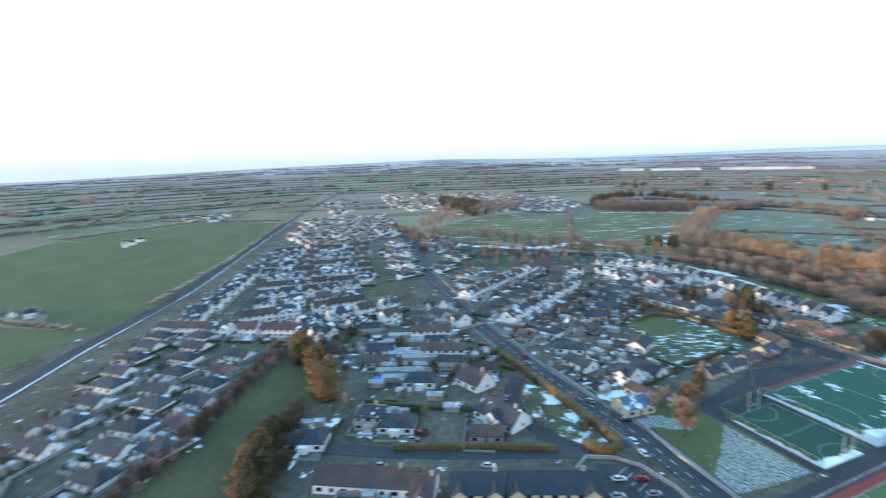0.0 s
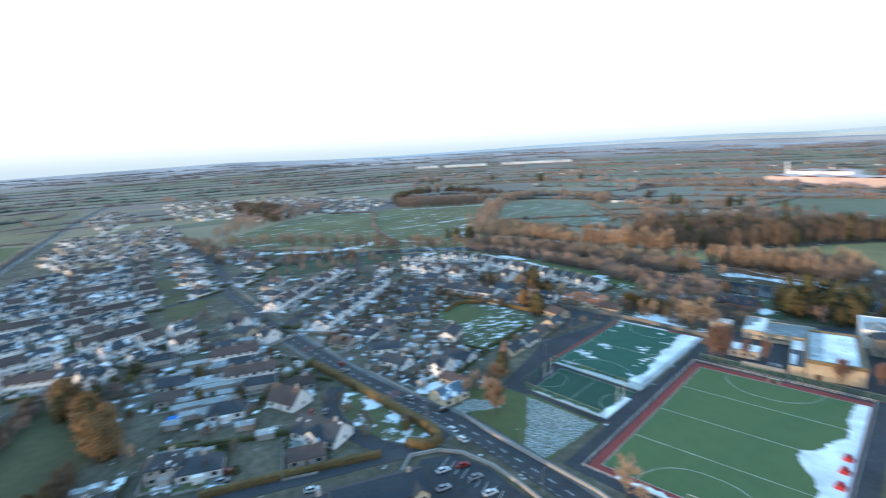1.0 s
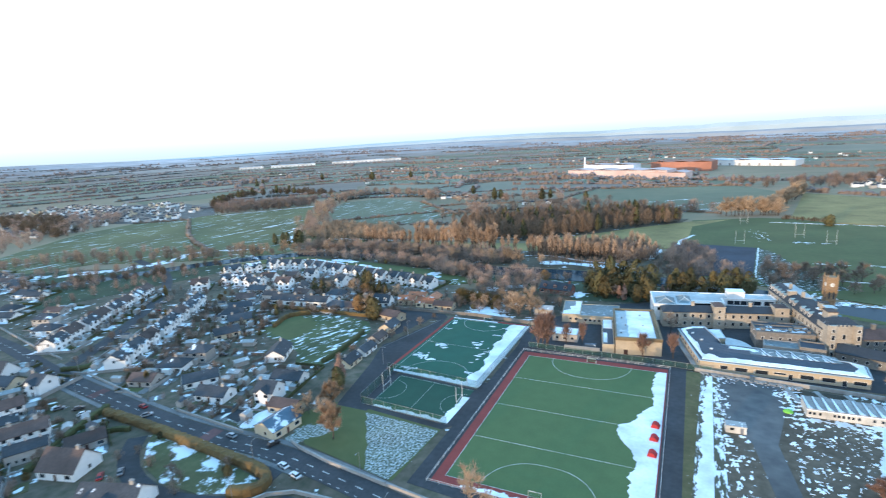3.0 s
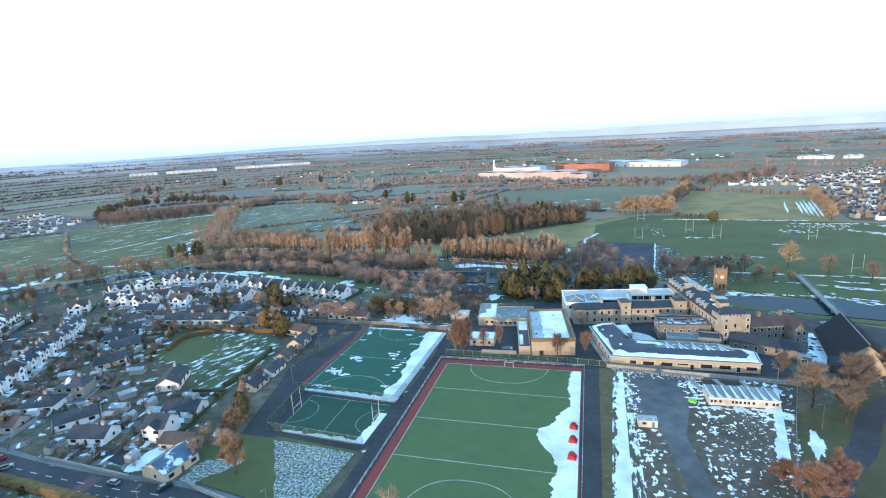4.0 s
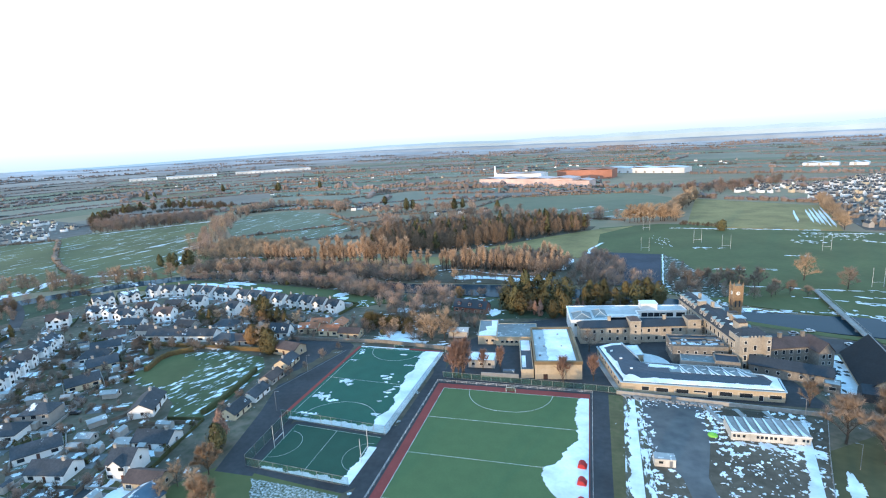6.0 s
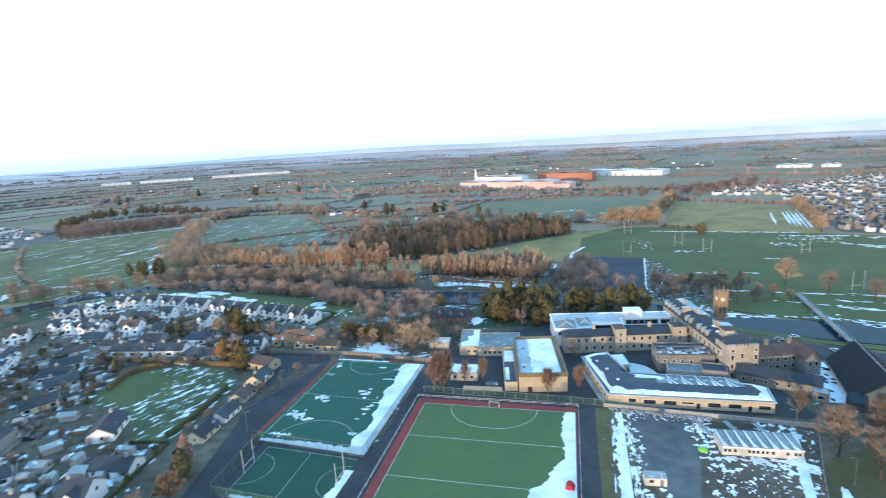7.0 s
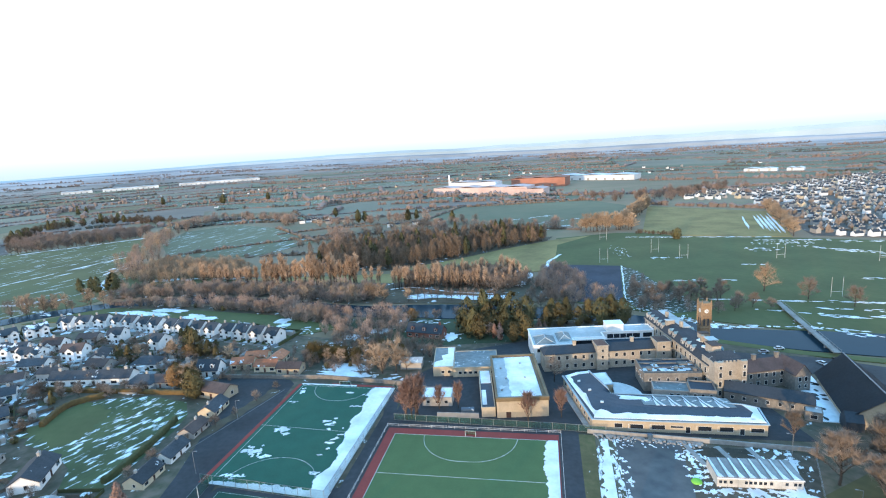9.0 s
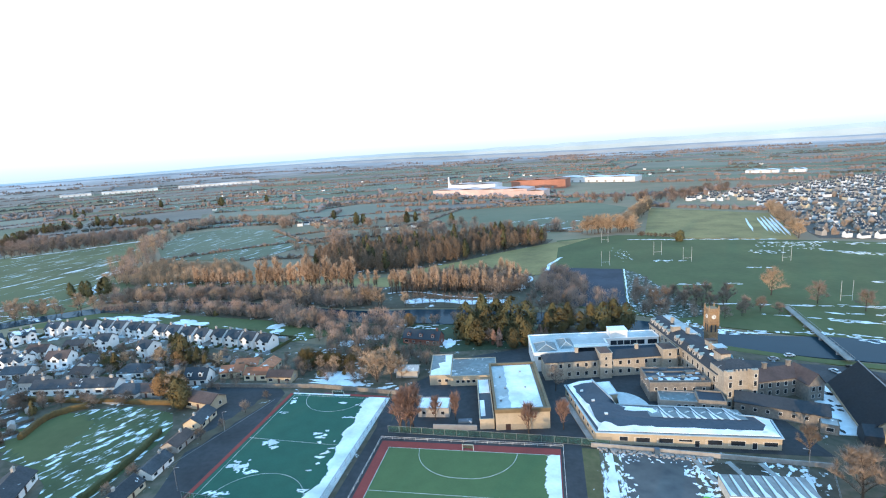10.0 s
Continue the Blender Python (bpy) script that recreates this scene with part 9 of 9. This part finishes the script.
for i in range(5):
    bm.faces.new((lo[i], lo[(i + 1) % 5], hi[(i + 1) % 5], hi[i]))
part("wall", bm, "brick_buff", ch)
bm = bmesh.new()
tube(bm, (2.9, 18.6, 12.1), (-2.6, -20.2, 12.3), .22, .22, 6)
part("ridge_cap", bm, "roof_grey", ch)
bm = bmesh.new()
extrude_x(bm, [(-3.0, -.4), (3.0, -.4), (3.0, 3.2), (0, 5.8), (-3.0, 3.2)], -2.6, 2.6)
part("front_porch", bm, "slate_plain", ch, "small gabled side porch", at=pose(-11.4, -17, 0, 0, 0, -10))
# snowy lot with dark round marks between the church and the row
flat("snow_lot", [(147.4, 111.0), (156.2, 110.5), (160.5, 147.5), (152.4, 146.5)], 0.16, "snow", "snow-covered court", "court")
rg = random.Random(15)
lot = base("court_patches", pose(0, 0, 0), "round bare patches in the snow", "patches", kind="stuff")
for k in range(22):
    t, u = rg.random(), rg.uniform(.1, .9)
    x, y = 147.6 + 8 * u + t * 4.6, 112.5 + t * 32
    bm = bmesh.new()
    prism(bm, blob(x, y, rg.uniform(.5, 1.3), rg.uniform(.6, 1.5), 0, 12, .3, k), .1, .175)
    part("patch", bm, "asphalt", lot)
# car park by the river and the drive at the side
flat("car_park", [(132, 150), (140, 172), (176, 166), (205, 152), (196, 120), (176, 132), (164, 150)], 0.03, "road", "tarmac car park beside the river", "car park")
flat("river_walk", strip(smooth_line([(128, 190), (150, 180), (176, 170), (230, 156)]), 5), 0.045, "grass", "grass strip along the river", "verge")
flat("drive", strip(smooth_line([(118, 0), (126, 32), (140, 52), (152, 74), (172, 92), (190, 100)]), 7), 0.05, "road", "tarmac drive beneath the trees", "drive")

# track beside the teal pitch
TRACK = [(-58, 122), (-62, 106), (-67, 88), (-72, 70), (-76, 56)]
flat("verge", strip(smooth_line([(x - 5.4, y) for x, y in TRACK], 3), 4.6, .8), 0.07, "wood_floor", "muddy verge beside the track", "verge")
for x, y, s_ in ((-63.5, 122, .55), (-66, 110, .7), (-69, 99, .5), (-72, 90, .75), (-75.5, 78, .6), (-79, 66, .8), (-81, 57, .6)):
    tree("grey", x, y, s_, "track side trees")
flat("kerb", strip(smooth_line([(x - 1.6, y) for x, y in TRACK], 3), .3), 0.14, "pavement", "pale kerb along the track", "kerb")
# footbridge
br = base("footbridge", pose(183.4, 206.5, 0, 0, 0, 85), "narrow concrete footbridge with railings over the river", "bridge")
part("deck", boxed(-38, 38, -1.2, 1.2, 1.6, 1.9), "concrete", br)
for s in (-1.35, 1.35):
    part("side_beam", boxed(-38, 38, s - .08, s + .08, 1.5, 2.0), "concrete", br)
for s in (-1.45, 1.45):
    part("rail", boxed(-38, 38, s - .05, s + .05, 2.9, 3.02), "concrete", br)
    for k in range(21):
        part("baluster", boxed(-38 + k * 3.8 - .05, -38 + k * 3.8 + .05, s - .05, s + .05, 2.0, 2.9), "concrete", br)
for x in (-28, -10, 8, 26):
    part("pier", boxed(x - .6, x + .6, -1.2, 1.2, -.6, 1.6), "concrete", br)

# ---- yard with prefab ----
flat("yard", [(65.5, 96.5), (136, 91), (126, 64), (116, 30), (105, -6), (66, -6)], 0.0, "yard_dirt", "muddy yard with thawing snow and rubble", "yard")
flat("yard_track", [(76, 95), (97, 93), (95, 68), (91, 50), (94, 21), (98, 0), (86, 0), (87.5, 20), (84, 48), (76, 65)], 0.04, "yard_track", "wide grey gravel track across the yard", "track")
flat("verge", [(64.2, 8), (64.8, 96.4), (70.2, 96), (66.4, 8)], 0.03, "verge_mud", "yellowed muddy grass verge", "verge")
flat("snow_strip_ground", [(66.4, 8), (70.2, 94), (76.5, 94), (75.6, 8)], 0.05, "strip_snow", "mud with broken snow beside the path", "verge")
edge_snow("snow_strip", (72.0, 8), (74.2, 94), 5.2, 2.6, 0.09, 21, "long strip of snow beside the path")
edge_snow("snow_strip", (128, 86), (116.5, 36), 2.4, 3.6, 0.1, 23, "snow along the yard fence", -1)
flat("snow_patch", blob(128, 52, 2.2, 6.5, -13, 40, .4, 77), 0.07, "snow", "snow sheet on the grass outside the yard fence", "snow", "stuff", depth=.08)
rg = random.Random(31)
bm = bmesh.new()
def specks(n, x0, x1, y0, y1, a, b, ok=None, along_y=False):
    for k in range(n):
        x, y = rg.uniform(x0, x1), rg.uniform(y0, y1)
        if ok and not ok(x, y):
            continue
        r1, r2 = rg.uniform(a, b) * rg.choice((.5, .7, 1)), rg.uniform(a, b) * .55
        prism(bm, blob(x, y, r1, r2, rg.uniform(80, 100) if along_y else rg.uniform(0, 180), 12, .7, rg.randrange(99999)), .02, .065 + rg.uniform(0, .03))
east = lambda x, y: x < 111 + y * .24
specks(36, 100, 128, 4, 66, .3, 1.2, east, True)
specks(300, 98, 128, 4, 70, .12, .45, east)
specks(34, 73.5, 80, 4, 50, .3, 1.5, None, True)
specks(60, 74, 79, 50, 94, .3, 1.0)
specks(60, 94.5, 103, 62, 92, .4, 1.8)
specks(30, 100, 126, 67, 71.5, .6, 2.4)
specks(26, 118, 131, 82, 92, .5, 2.2)
specks(60, 76, 102, 90, 96, .2, .7)
specks(60, 94, 101, 10, 64, .3, 1.3, None, True)
specks(26, 100, 127, 52, 70, .4, 1.4, east)
specks(22, 116, 129, 46, 76, .5, 1.6, east)
specks(44, 75.5, 84, 8, 58, .3, 1.4, lambda x, y: x < 86 - y * .06, True)
specks(30, 95, 127, 10, 46, .3, 1.1, east)
tagged(mesh_ob("yard_snow", bm, "snow"), "scattered patches of thawing snow over the yard", "snow", kind="stuff")

pf = base("prefab_block", pose(113, 76.8, 0, 0, 0, 1.5), "long white prefab classroom with ribbed grey roof", "prefab")
part("wall", boxed(-11.3, 11.3, -4.6, 4.6, 0, 3.0), "container", pf)
part("fascia", boxed(-11.45, 11.45, -4.9, -4.62, 2.7, 3.0), "render_white", pf)
for k in range(8):
    part("roof_panel", boxed(-11.4 + k * 2.85, -11.4 + k * 2.85 + 2.7, -4.8, 4.8, 3.003, 3.2), "prefab_roof", pf)
    part("roof_rib", boxed(-11.46 + k * 2.85, -11.3 + k * 2.85, -4.8, 4.8, 3.2, 3.42), "metal_grey", pf)
    bm = bmesh.new()
    prism(bm, [(-11.25 + k * 2.85, -4.7), (-9.6 + k * 2.85, -4.7), (-10.3 + k * 2.85, -2.5), (-10.6 + k * 2.85, 1.5), (-10.75 + k * 2.85, 4.7), (-11.25 + k * 2.85, 4.7)], 3.2, 3.27)
    part("snow", bm, "snow", pf, "snow lodged along a roof rib")
    part("joint", boxed(-11.42 + k * 2.85, -11.36 + k * 2.85, -4.64, -4.6, 0, 3.0), "metal_grey", pf)
for k, x in enumerate((-10.4, -9.2, -7.6, -3.6, -2.4, -1.2, .2, 1.4, 3.0, 7.0, 9.2, 10.3)):
    part("window_pane", boxed(x - .4, x + .4, -4.66, -4.58, 1.1, 2.0), "glass", pf)
for x in (100.6, 109.8):
    flat("soil_bed", [(x, 92), (x + 6.6, 91.6), (x + 9.2, 82.6), (x + 2.4, 82.6)], 0.083, "soil_dark", "bare dark soil between concrete strips", "soil", kind="stuff", depth=.3)
for x in (98.5, 108, 117):
    flat("concrete_strip", strip([(x, 92.5), (x + 3.0, 82)], 1.6), 0.2, "concrete", "old concrete foundation strip", "foundation", kind="", depth=.5)
cn = base("site_container", pose(79.6, 54.6, 0, 0, 0, 3), "small cream site container", "container")
part("body", boxed(-3, 3, -1.7, 1.7, 0, 2.5, .05), "container", cn)
part("roof", boxed(-3.05, 3.05, -1.75, 1.75, 2.5, 2.62), "metal_roof", cn)
part("door", boxed(1.2, 2.1, -1.74, -1.68, .1, 2.1), "metal_grey", cn)
part("window_pane", boxed(-1.8, -.6, -1.74, -1.68, 1.1, 1.9), "glass", cn)
bm = bmesh.new()
bmesh.ops.create_icosphere(bm, subdivisions=2, radius=1.6)
for v in bm.verts:
    v.co.z = max(0, v.co.z * .5)
    v.co *= 1 + .15 * noise.noise(v.co * 2)
tagged(mesh_ob("tarpaulin", bm, "lime", at=pose(96.8, 73.5, .03)), "crumpled lime green sheet on the ground", "tarpaulin")
bm = bmesh.new()
box(bm, -.7, .7, -.7, .7, 0, 2.3, 0, .05)
tagged(mesh_ob("site_toilet", bm, "blue_roof", at=pose(87.8, 94.5, .03)), "small blue portable cabin", "cabin")
fence("yard_fence", [(136, 92), (127, 66), (118, 38), (110, 5)], 1.8, 4.0, "low wire fence along the yard", False)
lamp_post(133, 62, 180)
lamp_post(128, 88, 180)
# rubble along the yard wall
rg = random.Random(8)
V, F = [], []
for k in range(240):
    x = rg.uniform(70, 104)
    y = 96.8 - (x - 70) * .08 - abs(rg.gauss(0, 1.2))
    s = rg.uniform(.15, .5)
    j = len(V)
    for dx, dy, dz in ((-1, -1, -.2), (1, -1, -.2), (1, 1, -.2), (-1, 1, -.2), (-.6, -.7, 1), (.7, -.6, .8), (.6, .7, 1.1), (-.7, .6, .7)):
        V.append((x + dx * s * rg.uniform(.7, 1.2), y + dy * s * rg.uniform(.7, 1.2), max(0, dz * s) + .03))
    F += [(j, j + 1, j + 5, j + 4), (j + 1, j + 2, j + 6, j + 5), (j + 2, j + 3, j + 7, j + 6), (j + 3, j, j + 4, j + 7), (j + 4, j + 5, j + 6, j + 7)]
tagged(raw_ob("rubble", V, F, ["concrete"]), "loose rubble along the yard wall", "rubble", kind="stuff")

# ---- far works ----
def shed(name, x, y, rz, L, W, h, wall, roof, label, bays=0):
    b = base(name, pose(x, y, rise(x, y), 0, 0, rz), label, "factory", "far works")
    part("wall", boxed(-L / 2, L / 2, -W / 2, W / 2, -.4, h), wall, b)
    n = max(1, bays)
    for k in range(n):
        bm = bmesh.new()
        gable_roof(bm, W, L / n, h, h + 2.5, .2, .2)
        part("roof", bm, roof, b, at=pose(-L / 2 + L * (k + .5) / n, 0, 0, 0, 0, 90))
    for k in range(int(L / 22)):
        part("loading_door", boxed(-L / 2 + 8 + k * 22, -L / 2 + 13 + k * 22, -W / 2 - .1, -W / 2 + .05, 0, 5), "metal_grey", b)
    return b
shed("factory", 52, 1190, -14, 128, 60, 20, "shed_orange", "shed_orange", "wide orange factory hall", 3)
shed("factory", -70, 1030, -18, 215, 50, 16, "shed_pink", "shed_pink", "long pale pink factory with flat roofs", 4)
shed("factory", -90, 1075, -18, 110, 40, 24, "shed_white", "shed_pink", "pale stepped factory block", 2)
shed("factory", 30, 990, -18, 70, 40, 12, "shed_pink", "shed_pink", "low pink factory wing", 2)
shed("factory", 190, 1310, -28, 215, 50, 12, "shed_white", "shed_white", "very long white warehouse", 3)
ck = base("factory_chimney", pose(-150, 1075, 0), "slender white factory chimney", "chimney")
bm = bmesh.new()
tube(bm, (0, 0, -.4), (0, 0, 42), 2.2, 1.6, 10)
part("stack", bm, "shed_white", ck)
for x, y, L, rz in ((-1880, 2085, 230, 42), (-1567, 2330, 380, 34), (-2060, 1960, 120, 45), (585, 1330, 70, -28), (650, 1300, 34, -30)):
    shed("warehouse", x, y, rz, L, 60 if L > 100 else 26, 11 if L > 100 else 6, "shed_white", "shed_white", "far white warehouse roof", 2)
